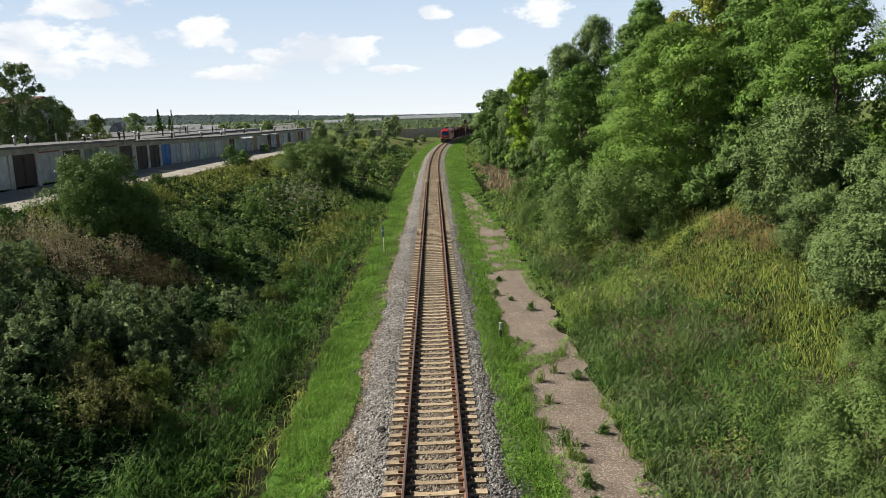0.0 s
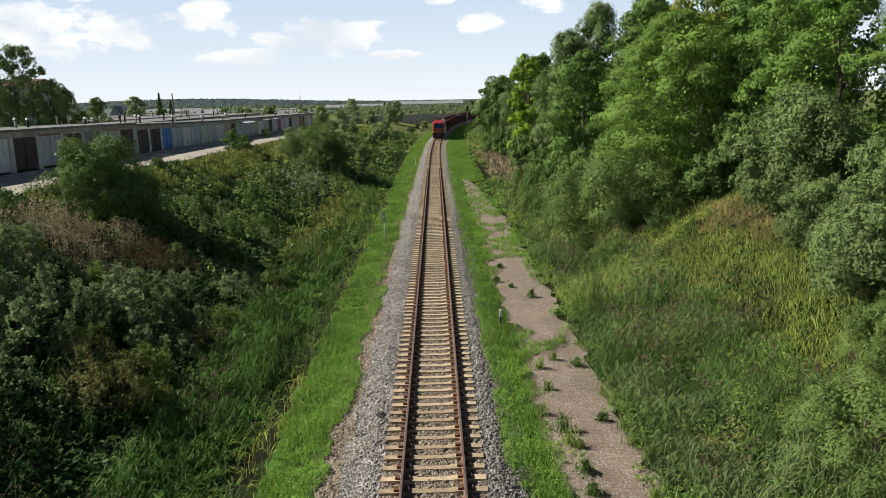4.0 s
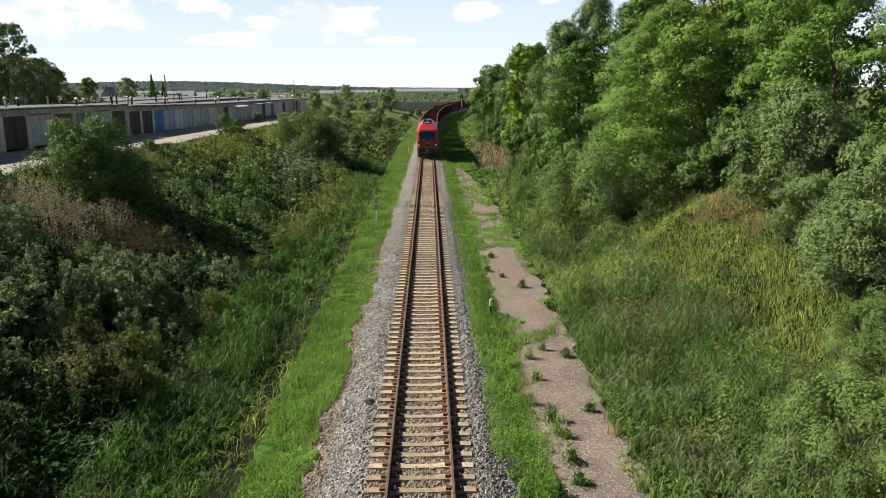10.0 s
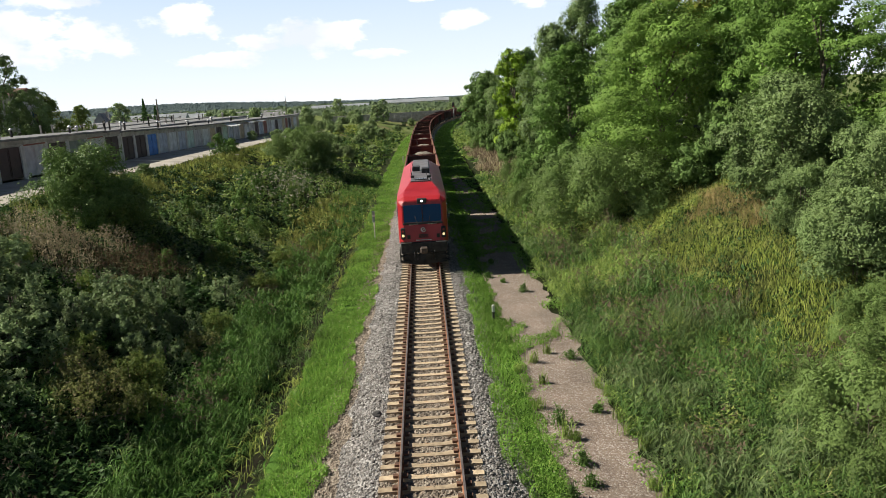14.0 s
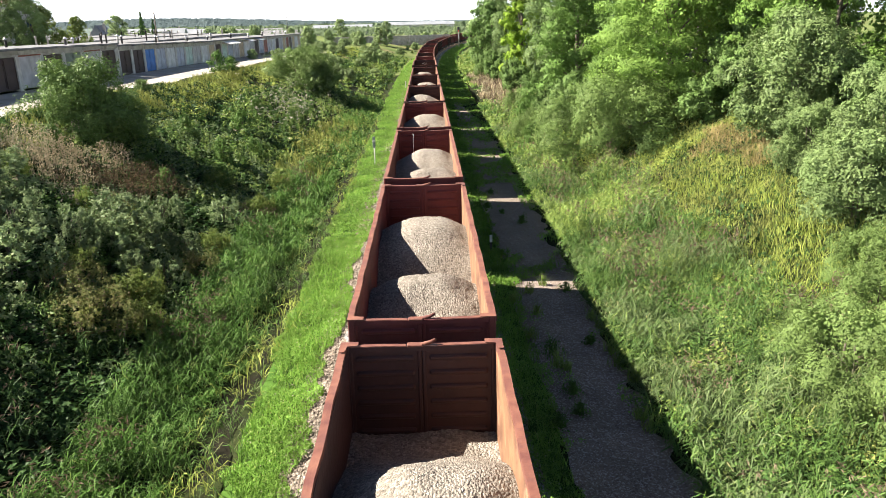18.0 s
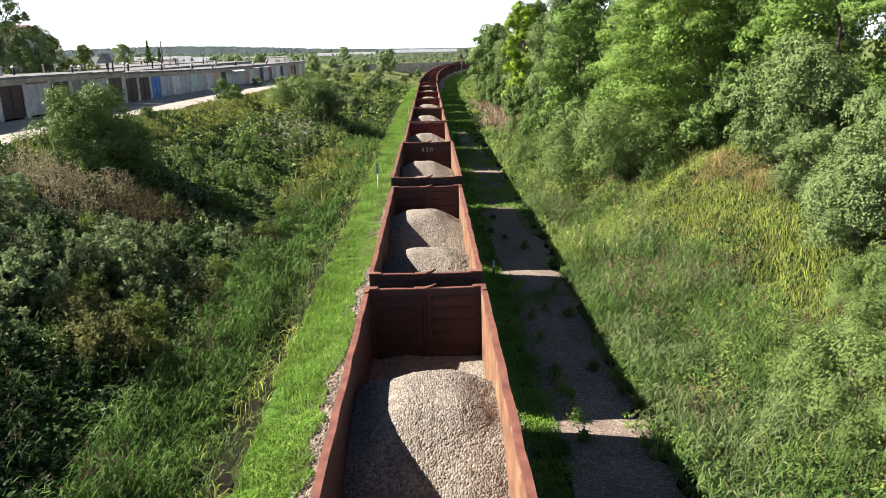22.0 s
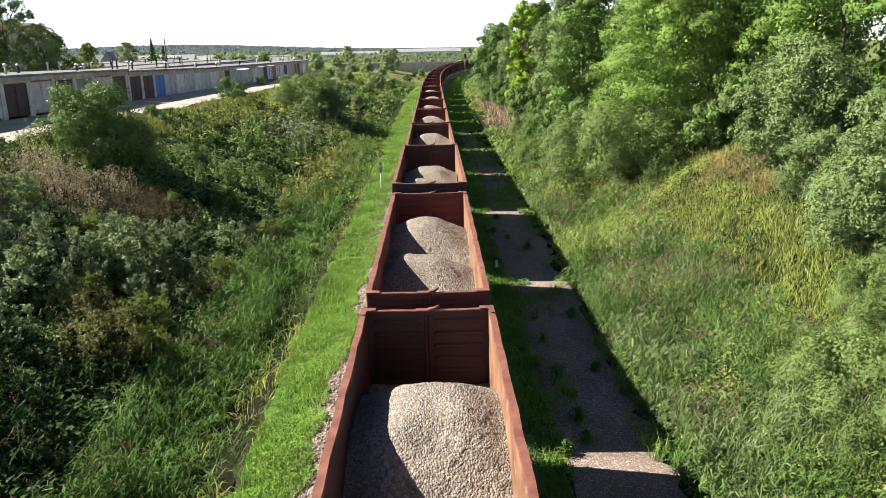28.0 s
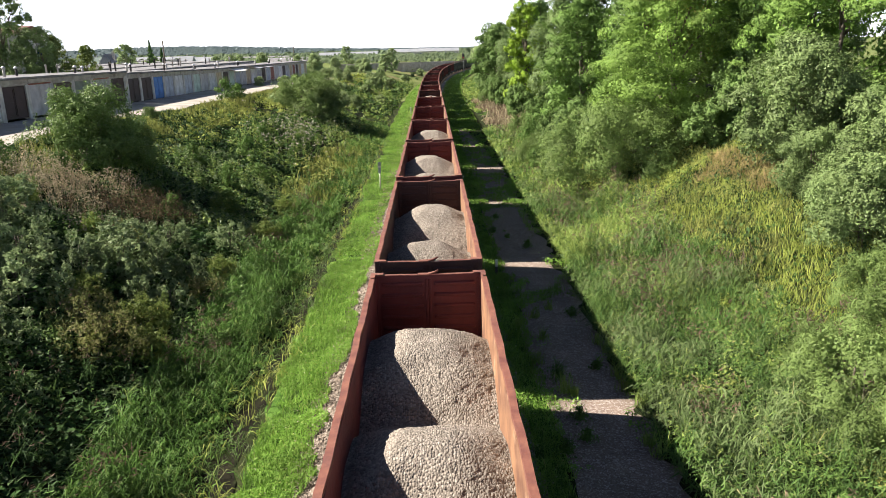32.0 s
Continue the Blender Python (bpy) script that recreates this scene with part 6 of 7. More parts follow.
def reeds():
    """Reeds and tall grass: stalks with long drooping leaves, brown plumes on some."""
    pieces = []
    for n, d0, d1, s0, s1, h, w, leaves in ((2800, 5.85, 12.2, 10, 30, 1.25, 0.022, 9), (1500, 6.2, 12.0, 30, 46, 1.15, 0.034, 7), (600, 6.2, 10.5, 46, 72, 1.1, 0.06, 5), (300, 6.2, 9.5, 72, 88, 1.1, 0.1, 5), (1650, -8.6, -6.25, 11, 32, 1.0, 0.022, 8), (260, -14.5, -8.8, 11, 22, 0.95, 0.02, 6), (1350, -8.7, -6.15, 32, 52, 1.0, 0.036, 7), (950, -8.6, -5.5, 50, 100, 0.9, 0.05, 6),
                                          (400, -6.5, -4.8, 11, 40, 0.55, 0.018, 3), (420, -6.4, -5.5, 11, 46, 0.85, 0.02, 6), (300, -6.3, -4.8, 40, 80, 0.55, 0.03, 2), (260, -5.0, -4.5, 11, 60, 0.4, 0.018, 2), (500, 6.1, 11.4, -20, 10, 1.2, 0.03, 6), (450, -9.2, -6.5, -20, 11, 1.0, 0.036, 6)):
        x, y, d, s = scatter(n, d0, d1, s0, s1)
        k = np.clip((np.abs(d) - 5.5) / 1.1, 0.3, 1) if h > 0.8 else 1.0
        hh = h * k * rng.uniform(0.65, 1.25, n) * (1 + (0.45 if d0 > 0 else 0.55) * vnoise(x, y, 2.0, 31) + 0.25 * vnoise(x, y, 0.8, 45))
        hh = np.where((vnoise(x, y, 1.5, 47) < -0.4) & (h > 0.8), hh * 0.45, hh)
        r = np.stack([x, y, ground_z(x, y) - 0.05], 1)
        if h < 0.8:
            tone = np.where(vnoise(x, y, 1.2, 61) + rng.normal(0, 0.3, n) > 0.1, 3, np.where(rng.random(n) < 0.5, 5, 2))
        elif d0 > 0:
            tone = np.where(vnoise(x, y, 2.6, 36) + rng.normal(0, 0.35, n) > np.where(s < 28, 0.75, 0.15), 0, np.where(vnoise(x, y, 1.7, 46) + rng.normal(0, 0.3, n) > 0.1, 2, np.where(rng.random(n) < 0.35, 6, 4)))
        else:
            tone = np.where(d < -8.6, np.where((rng.random(n) < 0.3) & (s > 16), 4, 6), 5)

        def add(v, f):
            per = len(v) // n
            for t in (0, 2, 3, 4, 5, 6):
                q = np.flatnonzero(tone == t)
                if len(q):
                    base = np.arange(len(q))[:, None] * per
                    pieces.append((v.reshape(n, per, 3)[q].reshape(-1, 3), np.concatenate([base + np.array([[0, 1, 2, 3]]), base + np.array([[3, 2, 5, 4]])], 0), t))
        add(*blades(r, hh, rng.uniform(0.02, 0.2, n), np.full(n, w * (0.4 if h > 0.8 else 0.9))))
        for j in range(leaves):
            q = r.copy()
            q[:, 2] += hh * (0.12 + 0.72 * (j + rng.random(n)) / leaves)
            add(*arching(q, rng.uniform(0.25, 0.6, n), w * rng.uniform(0.8, 1.4, n)))
        m = (rng.random(n) < (0.55 if d0 > 0 else 0.4)) & (vnoise(x, y, 2.2, 32) > (-0.15 if d0 > 0 else 0.1)) & (np.abs(d) > 7.0)
        q = r[m] + np.stack([np.zeros(m.sum()), np.zeros(m.sum()), hh[m]], 1)
        for j in range(5):
            v, f = leaf_quads(q + rng.normal(0, 0.05, q.shape) + np.array([0, 0, 0.04 * j]), np.full(m.sum(), 0.17), rng.normal(0, 1, q.shape) * np.array([1, 1, 0.2]), 0.2, 0.2)
            pieces.append((v, f, 1))
    stuff("reeds", pieces, [L_SUNNY, L_PLUME, L_REED, L_YELLOW, L_WEED, L_SEDGE, L_WEED_DARK], "tall green reeds with brown plumes in the ditches", "reeds")


def grass_set(pieces, x, y, low, high, lean, width, kind, lift=-0.03):
    """Blades on the ground at x, y, each of its kind."""
    n = len(x)
    v, _ = blades(np.stack([x, y, ground_z(x, y) + lift], 1), rng.uniform(low, high, n) * (1 + 0.4 * vnoise(x, y, 1.6, 29)), rng.uniform(0.15, lean, n), np.full(n, width))
    for k in np.unique(kind):
        q = np.flatnonzero(kind == k)
        b = np.arange(len(q))[:, None] * 6
        pieces.append((v.reshape(n, 6, 3)[q].reshape(-1, 3), np.concatenate([b + np.array([[0, 1, 2, 3]]), b + np.array([[3, 2, 5, 4]])], 0), int(k)))


def slope_grass():
    """Sunny grass on the wood's side, bleached to tan in one patch; straw and dry herbs opposite."""
    pieces = []
    x, y, d, s = scatter(62000, 11.0, 22, 15, 60)
    tan = in_patch(x, y, d, s, 17.0, 39.0, 1.6, 4.6, 18) & (vnoise(x, y, 0.5, 40) + rng.normal(0, 0.5, len(x)) > -0.5)
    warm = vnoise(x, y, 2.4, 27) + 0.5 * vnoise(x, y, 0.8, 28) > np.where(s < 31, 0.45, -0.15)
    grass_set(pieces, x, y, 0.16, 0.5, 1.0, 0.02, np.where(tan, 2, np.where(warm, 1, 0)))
    x, y, d, s = scatter(9000, 14.5, 20, 33, 48)
    keep = in_patch(x, y, d, s, 17.0, 39.4, 1.3, 3.8, 18)
    grass_set(pieces, x[keep], y[keep], 0.25, 0.5, 0.9, 0.018, np.where(rng.random(keep.sum()) < 0.75, 2, 1))
    x, y, d, s = scatter(11000, -22.6, -17.5, 50, 112)
    keep = (vnoise(x, y, 2.4, 33) + (-d - 18.4) * 0.35 > 0.0) & ((d > -21.3) | (s < 56))
    grass_set(pieces, x[keep], y[keep], 0.2, 0.5, 0.6, 0.07, np.ones(keep.sum()))
    x, y, d, s = scatter(5000, -22.6, -18.5, 30, 54)
    keep = (vnoise(x, y, 2.0, 34) > -0.3) & (d > -22.4 + 0.4 * vnoise(x, y, 1.5, 39))
    grass_set(pieces, x[keep], y[keep], 0.3, 0.7, 0.6, 0.04, np.ones(keep.sum()))
    # straw-topped grass and brown docks
    x, y, d, s = scatter(4200, -22, -11.5, 27, 42)
    keep = in_patch(x, y, d, s, -16.4, 33.6, 3.0, 3.4, 37, 0.8)
    x, y = x[keep], y[keep]
    base, hh = np.stack([x, y, ground_z(x, y)], 1), rng.uniform(0.7, 1.35, len(x))
    dock = x > -15.3 + 1.2 * vnoise(x, y, 1.0, 44)
    for tone, pick in ((4, ~dock), (5, dock)):
        b, h = base[pick], hh[pick] * (0.85 if tone == 5 else 1.0)
        pieces.append((*blades(b, h, rng.uniform(0.05, 0.3, len(b)), np.full(len(b), 0.012)), tone))
        for _ in range(6):
            c0 = b + np.stack([rng.normal(0, 0.06, len(b)), rng.normal(0, 0.06, len(b)), h + rng.uniform(-0.35, 0.05, len(b))], 1)
            pieces.append((*leaf_quads(c0, rng.uniform(0.07, 0.15, len(b)), rng.normal(0, 1, c0.shape), 0.3, 0.4), tone))
    x, y, d, s = scatter(3000, -10.2, -6.9, 48, 82)
    keep = vnoise(x, y, 1.8, 35) > -0.2
    grass_set(pieces, x[keep], y[keep], 0.3, 0.8, 0.5, 0.05, np.ones(keep.sum()), 0.1)
    x, y, d, s = scatter(9000, 7.4, 13.0, 84, 142)
    keep = vnoise(x, y, 3.0, 38) + (d - 8.8) * 0.3 > -0.1
    grass_set(pieces, x[keep], y[keep], 0.4, 1.0, 0.5, 0.09, np.where(rng.random(keep.sum()) < 0.5, 3, 4))
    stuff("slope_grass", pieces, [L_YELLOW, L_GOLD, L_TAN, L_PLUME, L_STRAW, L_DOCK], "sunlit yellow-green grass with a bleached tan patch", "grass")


def umbels():
    """Pale flower heads and thistle down, each head of several small florets on its stem."""
    n = 340
    x, y = rng.normal(-12.6, 1.5, n), rng.normal(70, 7.0, n)
    top = ground_z(x, y) + rng.uniform(0.9, 1.7, n)
    pieces = []
    for _ in range(4):
        c = np.stack([x, y, top], 1) + rng.normal(0, 0.09, (n, 3)) * np.array([1, 1, 0.5])
        pieces.append((*leaf_quads(c, rng.uniform(0.05, 0.13, n), np.tile(np.array([[0.1, -0.4, 1.0]]), (n, 1)), 0.4, 0.9), 0))
    pieces.append((*blades(np.stack([x, y, top - 1.3], 1), np.full(n, 1.3), np.full(n, 0.02), np.full(n, 0.03)), 1))
    stuff("umbel_flowers", pieces, [L_FLOWER, L_WEED], "white flowering umbels among the slope weeds", "flowers")


weeds()
turf()
reeds()
slope_grass()
umbels()

# single plants on the gravel path: side, length, size, and whether broad-leaved or grassy
PATH_PLANTS = ((3.89, 20.4, 1.1, 1), (3.92, 25.6, 0.8, 0), (3.92, 23.6, 0.6, 0), (3.46, 21.6, 0.7, 0), (3.93, 19.5, 0.9, 0), (4.05, 17.9, 0.7, 1), (4.05, 16.8, 0.6, 1), (5.70, 23.0, 0.7, 0), (5.76, 20.4, 0.8, 0), (5.21, 21.1, 0.5, 1), (5.33, 25.8, 0.7, 1), (4.91, 35.5, 0.8, 1), (4.58, 26.5, 0.7, 0), (3.20, 24.7, 0.6, 0), (5.93, 18.5, 0.7, 0), (4.10, 37.5, 0.4, 1), (3.43, 38.7, 0.6, 1), (5.53, 16.5, 0.6, 0), (3.86, 42.1, 0.5, 1), (3.41, 16.2, 0.7, 1), (5.83, 22.3, 0.7, 0), (5.74, 19.5, 0.8, 0), (4.18, 19.3, 0.5, 0), (5.66, 15.9, 0.8, 0))
for i, (x, y, k, leafy) in enumerate(PATH_PLANTS):
    g2 = np.random.default_rng(60 + i)
    pl = thing("path_weed", "leafy green weed growing on the gravel path" if leafy else "thin grassy weed growing on the gravel path", "plant", "weeds on the path")
    pl.location = (x, y, float(ground_z(x, y, False)[0]) + 0.02)
    n = 260 if leafy else 40
    r = np.abs(g2.normal(0, 0.24 if leafy else 0.1, n)) * k
    a = g2.uniform(0, 2 * np.pi, n)
    c = np.stack([r * np.cos(a), r * np.sin(a), (0.04 + g2.random(n) * 0.55 * np.exp(-r * 2.2)) * k], 1)
    v, f = leaf_quads(c, g2.uniform(0.05, 0.12, n), np.tile(np.array([[0, 0, 0.8]]), (n, 1)), 0.6, 0.5, g2)
    m = 26 if leafy else 46
    v2, f2 = blades(g2.normal(0, 0.09 if leafy else 0.13, (m, 3)) * np.array([k, k, 0]), g2.uniform(0.2, 0.85, m) * k, g2.uniform(0.1, 0.7, m), np.full(m, 0.022), g2)
    tagged(part("foliage", np_mesh("foliage", np.concatenate([v, v2]), np.concatenate([f, f2 + len(v)]), [L_WEED if leafy else L_SUNNY]), None, pl), kind="stuff")

# ---- distance ----
def far_wood(name, x0, x1, y, depth, z, h, n, label, size=3.0):
    x = rng.uniform(x0, x1, n)
    yy = y + rng.uniform(0, depth, n)
    top = h * (0.75 + 0.25 * vnoise(x, yy, 40, 41) + 0.18 * vnoise(x, yy, 11, 42))
    c = np.stack([x, yy, z + top * rng.random(n) ** 0.5], 1)
    v, f = leaf_quads(c, rng.uniform(0.6, 1.5, n) * size, np.tile(np.array([[-0.3, -0.8, 0.6]]), (n, 1)), 0.25, 0.8)
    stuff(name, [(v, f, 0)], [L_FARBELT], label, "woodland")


# hill floor as bluish as its leaves, haze put into the colour
M_FARWOOD = surface("hazed_forest_floor", (0.070, 0.096, 0.096), (0.084, 0.112, 0.110), 0.02, 0.95, 0.0, coords="World", spec=0.0)


def ridge():
    xs, ys = np.linspace(-1500, 300, 70), np.linspace(900, 1700, 14)
    gx, gy = np.meshgrid(xs, ys)
    z = (14 * np.exp(-((gx + 480) / 260) ** 2) + 1) * np.sin(np.clip((gy - 900) / 500, 0, 1) * math.pi / 2) - 1 + 1.5 * vnoise(gx, gy, 90, 43)
    v = np.stack([gx, gy, z], -1).reshape(-1, 3)
    i = (np.arange(13)[:, None] * 70 + np.arange(69)[None]).ravel()
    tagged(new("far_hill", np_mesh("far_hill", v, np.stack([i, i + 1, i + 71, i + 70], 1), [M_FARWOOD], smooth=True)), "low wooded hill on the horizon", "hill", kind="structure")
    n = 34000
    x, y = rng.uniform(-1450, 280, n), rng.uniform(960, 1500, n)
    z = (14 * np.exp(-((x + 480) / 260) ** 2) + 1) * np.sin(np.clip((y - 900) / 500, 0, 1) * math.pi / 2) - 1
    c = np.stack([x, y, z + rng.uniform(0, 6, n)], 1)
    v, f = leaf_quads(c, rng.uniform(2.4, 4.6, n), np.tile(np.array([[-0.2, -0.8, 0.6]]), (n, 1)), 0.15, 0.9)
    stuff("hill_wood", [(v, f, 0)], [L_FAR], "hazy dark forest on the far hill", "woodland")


ridge()
far_wood("far_trees", -600, 300, 620, 120, 0.5, 7, 9000, "hazy belt of trees behind the houses", 3.4)
far_wood("middle_trees", -260, 90, 372, 60, 1.0, 5.5, 9000, "bushy green belt beyond the garages", 1.3)

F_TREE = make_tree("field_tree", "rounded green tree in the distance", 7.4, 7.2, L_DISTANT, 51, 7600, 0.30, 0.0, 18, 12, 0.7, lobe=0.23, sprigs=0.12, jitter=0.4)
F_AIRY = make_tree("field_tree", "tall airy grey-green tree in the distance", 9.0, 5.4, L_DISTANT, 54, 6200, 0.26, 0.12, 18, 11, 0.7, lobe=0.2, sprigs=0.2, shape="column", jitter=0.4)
stand(F_TREE, -36.1, 235, 0, 0.8)
stand(F_AIRY, -31.1, 280, 0, 0.95)
for ob, x, y, k in ((F_AIRY, -76.0, 190, 1.1), (F_TREE, -62.8, 240, 0.85), (F_TREE, -50.9, 230, 0.85), (F_TREE, -19.5, 228, 0.62), (F_AIRY, -14.8, 250, 0.72), (F_AIRY, -12.6, 252, 0.8), (F_TREE, 3.4, 300, 0.8), (F_TREE, 0.0, 304, 0.65), (F_TREE, 7.0, 306, 0.75), (F_TREE, -5.8, 270, 0.5), (F_TREE, -33.0, 262, 0.6), (F_TREE, -28.0, 268, 0.55),
                    (F_TREE, -24.0, 262, 0.6), (F_TREE, 14.0, 330, 0.9), (F_TREE, -78, 310, 0.8), (F_TREE, -85, 300, 0.75), (F_TREE, -80, 214, 0.7), (F_TREE, -102, 225, 0.6), (F_TREE, -120, 300, 0.9), (F_TREE, -100, 250, 0.8), (F_TREE, 22, 350, 1.2), (F_TREE, -58, 330, 0.7), (F_TREE, -140, 280, 1.0), (F_TREE, -88, 240, 0.7), (F_TREE, -70, 262, 0.6), (F_AIRY, -95, 262, 0.7)):
    again(ob, x, y, x * 37 % 360, k)
B_TREE = make_tree("park_tree", "tall airy dark green tree behind the garages", 11.5, 7.0, L_WILLOW, 52, 26000, 0.165, 0.0, 28, 13, 0.6, lobe=0.17, sprigs=0.25, shape="column", jitter=0.5)
stand(B_TREE, -46.6, 84, 0, 1.0)
for x, y, k in ((-43.6, 86, 0.62), (-51.5, 84, 0.8), (-56, 92, 0.75), (-47, 76, 0.5)):
    again(B_TREE, x, y, x * 53 % 360, k)
B_LIGHT = make_tree("park_tree", "light yellow-green tree behind the garages", 8.0, 5.6, L_HERB, 53, 9000, 0.19, 0.0, 16, 12, 0.6, jitter=0.45)
stand(B_LIGHT, -46.7, 95, 0, 0.9)
again(B_LIGHT, -44.2, 98, 30, 0.7)


def fir(x, y, h):
    t = thing("spruce_tree", "narrow dark spruce among the houses", "tree")
    t.location = (x, y, float(ground_z(x, y)[0]))
    part("trunk", tube([(0, 0, -0.2), (0, 0, h * 0.95)], [0.2, 0.03], 8), M_BARK, t)
    n = 1500
    f0 = rng.random(n)
    a = rng.uniform(0, 2 * np.pi, n)
    r = (1 - f0) * h * 0.24 * (0.5 + 0.5 * rng.random(n)) * (0.75 + 0.25 * np.cos(f0 * 60))
    c = np.stack([r * np.cos(a), r * np.sin(a), h * (0.08 + 0.92 * f0)], 1)
    v, f = leaf_quads(c, rng.uniform(0.3, 0.6, n), np.stack([np.cos(a), np.sin(a), np.full(n, 0.3)], 1), 0.4, 0.5)
    part("crown", np_mesh("crown", v, f, [L_WEED_DARK]), None, t)


fir(-67.9, 185, 9.6)
fir(-70.5, 200, 8.0)


def house(x, y, w, d, h, roof_h, wall, roof, label, turn=0):
    t = thing("house", label, "house", "far houses")
    t.matrix_world = pose(x, y, float(ground_z(x, y)[0]) - 0.2, 0, 0, turn)
    part("wall", boxes((-w / 2, w / 2, -d / 2, d / 2, 0, h)), wall, t)
    o = 0.4
    part("roof", loft([[(-w / 2 - o, yy, h - 0.1), (w / 2 + o, yy, h - 0.1), (0, yy, h + roof_h), (-0.01, yy, h + roof_h)] for yy in (-d / 2 - o, d / 2 + o)]), roof, t)
    part("gable", loft([[(-w / 2, yy, h), (w / 2, yy, h), (0, yy, h + roof_h - 0.25), (-0.01, yy, h + roof_h - 0.25)] for yy in (-d / 2 - 0.02, d / 2 + 0.02)]), wall, t)
    for k in (-1, 1):
        win = part("window", boxes((k * w / 4 - 0.6, k * w / 4 + 0.6, -d / 2 - 0.06, -d / 2 - 0.02, h * 0.35, h * 0.75)), M_GLASS, t)
        for z0, z1, nm in ((h * 0.35 - 0.1, h * 0.35, "window_sill"), (h * 0.75, h * 0.75 + 0.1, "window_head")):
            part(nm, boxes((k * w / 4 - 0.7, k * w / 4 + 0.7, -d / 2 - 0.05, -d / 2 - 0.01, z0, z1)), M_WHITE, win)
    part("chimney", boxes((w * 0.15, w * 0.15 + 0.6, -0.3, 0.3, h + roof_h * 0.4, h + roof_h + 0.6)), M_CONCRETE, t)


M_SLATE = surface("slate_roof", (0.10, 0.11, 0.13), (0.17, 0.18, 0.2), 0.8, 0.8, 0.3, 6.0)
M_REDROOF = surface("rust_red_roof", (0.12, 0.045, 0.035), (0.18, 0.07, 0.05), 0.8, 0.8, 0.3, 6.0)
M_GREENROOF = surface("dull_green_roof", (0.07, 0.11, 0.09), (0.11, 0.155, 0.125), 0.8, 0.8, 0.3, 6.0)
M_TIN = surface("pale_tin_roof", (0.17, 0.185, 0.20), (0.27, 0.285, 0.30), 0.3, 0.6, 0.1, 4.0)
house(-90.5, 215, 5.0, 6, 3.2, 4.0, M_WHITE, M_SLATE, "white gabled house with a dark roof among trees")
house(-97.0, 219, 9, 8, 3.2, 3.2, M_WHITE, M_GREENROOF, "white house with a dull green roof among trees", 90)
house(-128, 275, 10, 8, 3.0, 2.6, M_WHITE, M_SLATE, "low white house with a slate roof", 90)
house(-95.0, 296, 5, 5, 4.2, 2.2, M_WHITE, M_TIN, "white house with a pale roof beyond the garages", 90)
house(-96, 320, 12, 9, 3.5, 2.5, M_WHITE, M_TIN, "low house with a pale roof", 90)
house(-50.6, 92, 6.2, 5.8, 7.7, 0.8, M_BRICKISH, M_REDROOF, "tall building with a rust-red roof behind trees", 90)
for i, (x, y, w, d, h, r) in enumerate(((-48, 450, 34, 16, 4.6, M_TIN), (-95, 430, 30, 14, 3.6, M_ROOFING), (-4, 480, 44, 18, 5.5, M_TIN), (-160, 450, 40, 16, 4.6, M_TIN), (60, 520, 50, 16, 5, M_TIN), (-70, 380, 20, 10, 3.0, M_ROOFING))):
    t = thing("warehouse", "long low warehouse with a pale metal roof", "warehouse", "far warehouses")
    t.location = (x, y, 0.8)
    part("wall", boxes((-w / 2, w / 2, -d / 2, d / 2, 0, h)), M_BRICKISH, t)
    part("roof", loft([[(xx, -d / 2 - 0.5, h), (xx, d / 2 + 0.5, h), (xx, 0.5, h + 1.8), (xx, -0.5, h + 1.8)] for xx in (-w / 2 - 0.4, w / 2 + 0.4)]), r, t)
    for k in range(int(w / 8)):
        part("window", boxes((-w / 2 + 3 + k * 8, -w / 2 + 6 + k * 8, -d / 2 - 0.06, -d / 2 - 0.01, h * 0.45, h * 0.8)), M_GLASS, t)

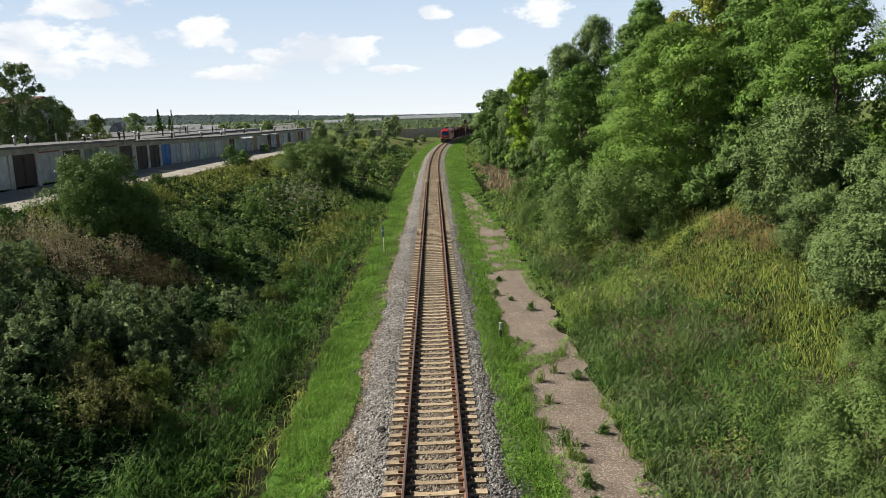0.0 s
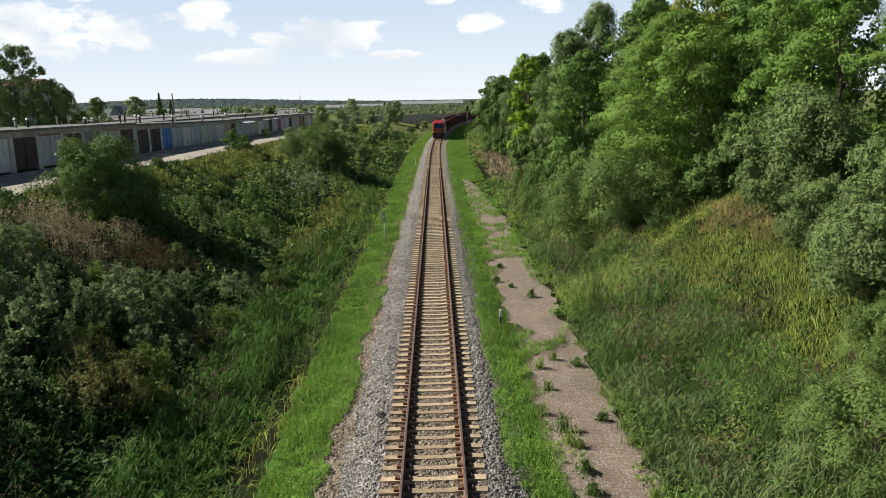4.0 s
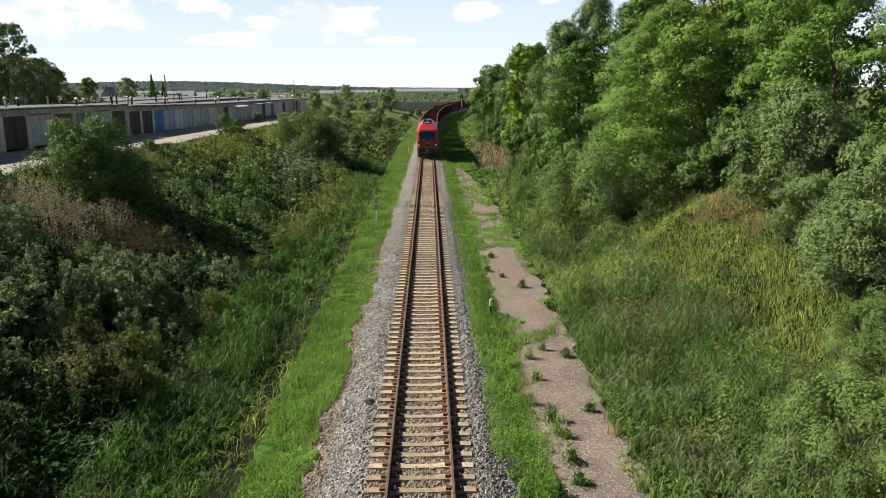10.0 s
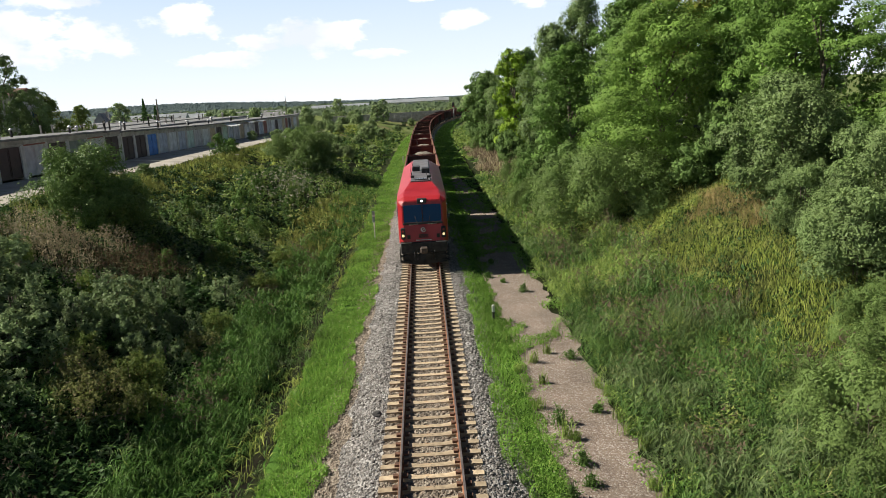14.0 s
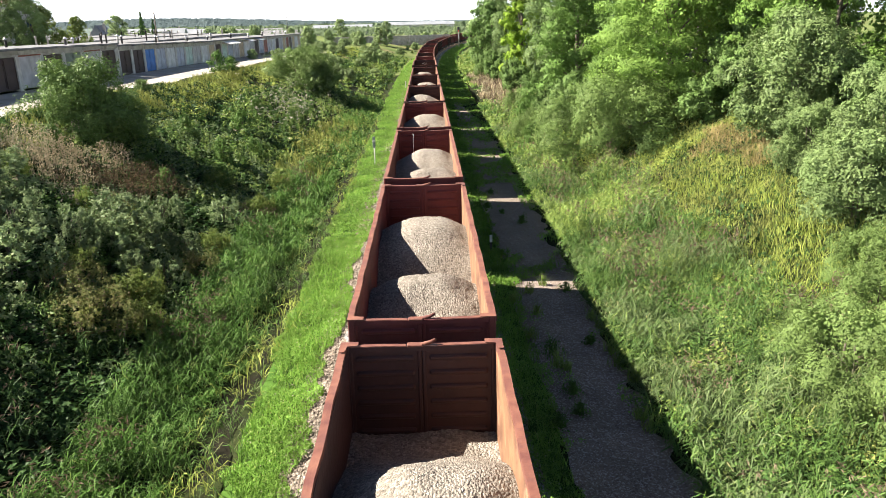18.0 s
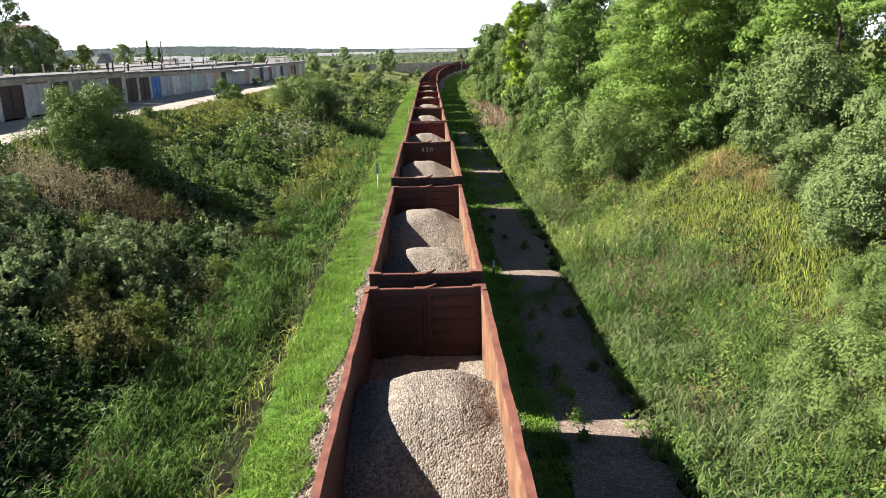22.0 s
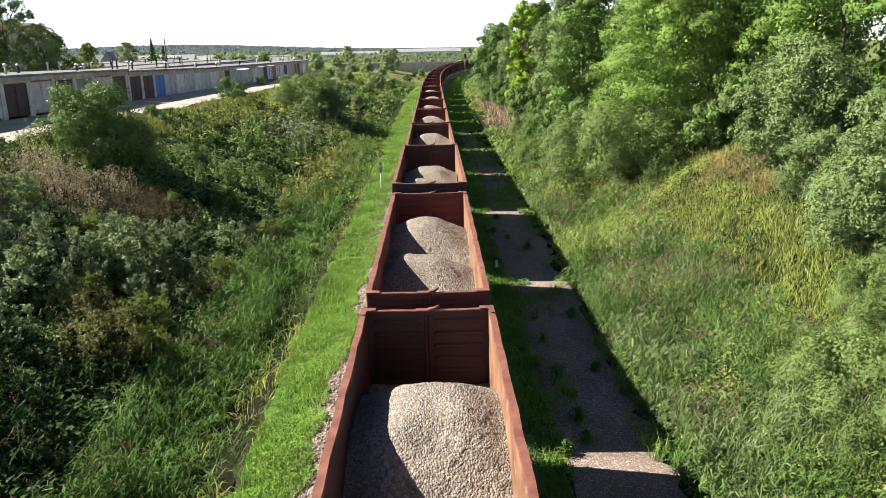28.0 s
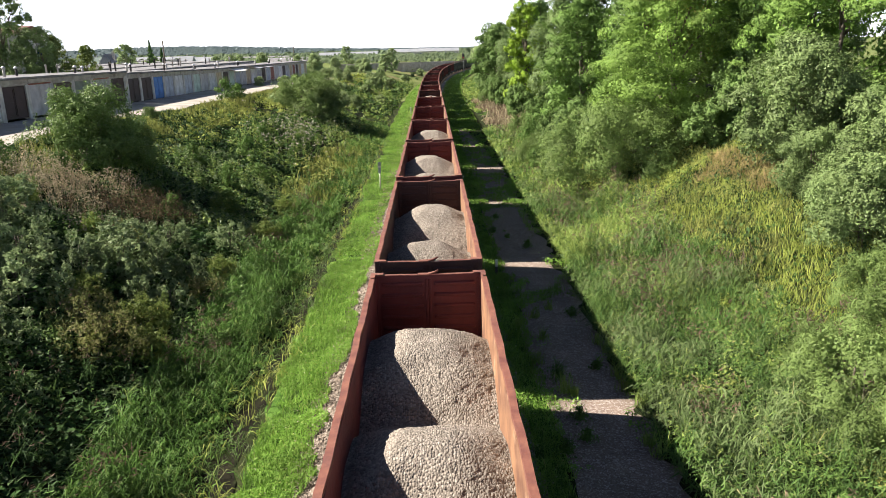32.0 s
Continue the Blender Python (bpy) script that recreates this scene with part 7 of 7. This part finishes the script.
fence = thing("concrete_fence", "weathered grey concrete panel fence beyond the track", "fence")
for k in range(20):
    x = -32 + k * 2.05
    y = 262 + k * 0.5
    part("panel", boxes((x, x + 2.0, y, y + 0.12, 0.6, 4.0), bevel=0.03), M_CONCRETE, fence)
    part("post", boxes((x - 0.06, x + 0.06, y - 0.1, y + 0.22, 0.5, 4.15), bevel=0.02), M_CONCRETE, fence)

# ---- sleepers and their clips, last ----
SLEEPER = sleeper_mesh()
S_FIRST = 9.0
for k in range(300):
    x, y, h = on_line(S_FIRST + k * PITCH)
    q = part("sleeper", SLEEPER, None, track)
    q.location, q.rotation_euler = (x, y, 0), (0, 0, -h)


def far_sleepers():
    base = np.array([v.co[:] for v in SLEEPER.vertices])
    polys = [list(p.vertices) for p in SLEEPER.polygons if len(p.vertices) == 4]
    s = np.concatenate([np.arange(S_FIRST + 300 * PITCH, 420, PITCH), np.arange(-40, S_FIRST - 0.1, PITCH)])
    vs, fs = [], []
    for i, t in enumerate(s):
        x, y, h = on_line(t)
        c, sn = math.cos(-h), math.sin(-h)
        vs.append(np.stack([x + base[:, 0] * c - base[:, 1] * sn, y + base[:, 0] * sn + base[:, 1] * c, base[:, 2]], 1))
        fs.append(np.array(polys) + i * len(base))
    tagged(part("far_sleepers", np_mesh("far_sleepers", np.concatenate(vs), np.concatenate(fs), [M_SLEEPER]), None, track), kind="stuff")
    cube = np.array([(a, b, c) for c in (0, 1) for b in (0, 1) for a in (0, 1)], float) - np.array([0.5, 0.5, 0])
    quad = np.array([(0, 1, 3, 2), (4, 6, 7, 5), (0, 4, 5, 1), (2, 3, 7, 6), (0, 2, 6, 4), (1, 5, 7, 3)])
    vs, fs, i = [], [], 0
    for k in range(160):
        for u in (-GAUGE - 0.12, -GAUGE + 0.12, GAUGE - 0.12, GAUGE + 0.12):
            x, y = beside(S_FIRST + k * PITCH, u + random.uniform(-0.01, 0.01))
            vs.append(cube * np.array([0.13, 0.15, 0.075]) + np.array([x, y, -0.195]))
            fs.append(quad + 8 * i)
            i += 1
    tagged(part("rail_clips", np_mesh("rail_clips", np.concatenate(vs), np.concatenate(fs), [M_CLIP]), None, track), kind="stuff")


far_sleepers()
motions()
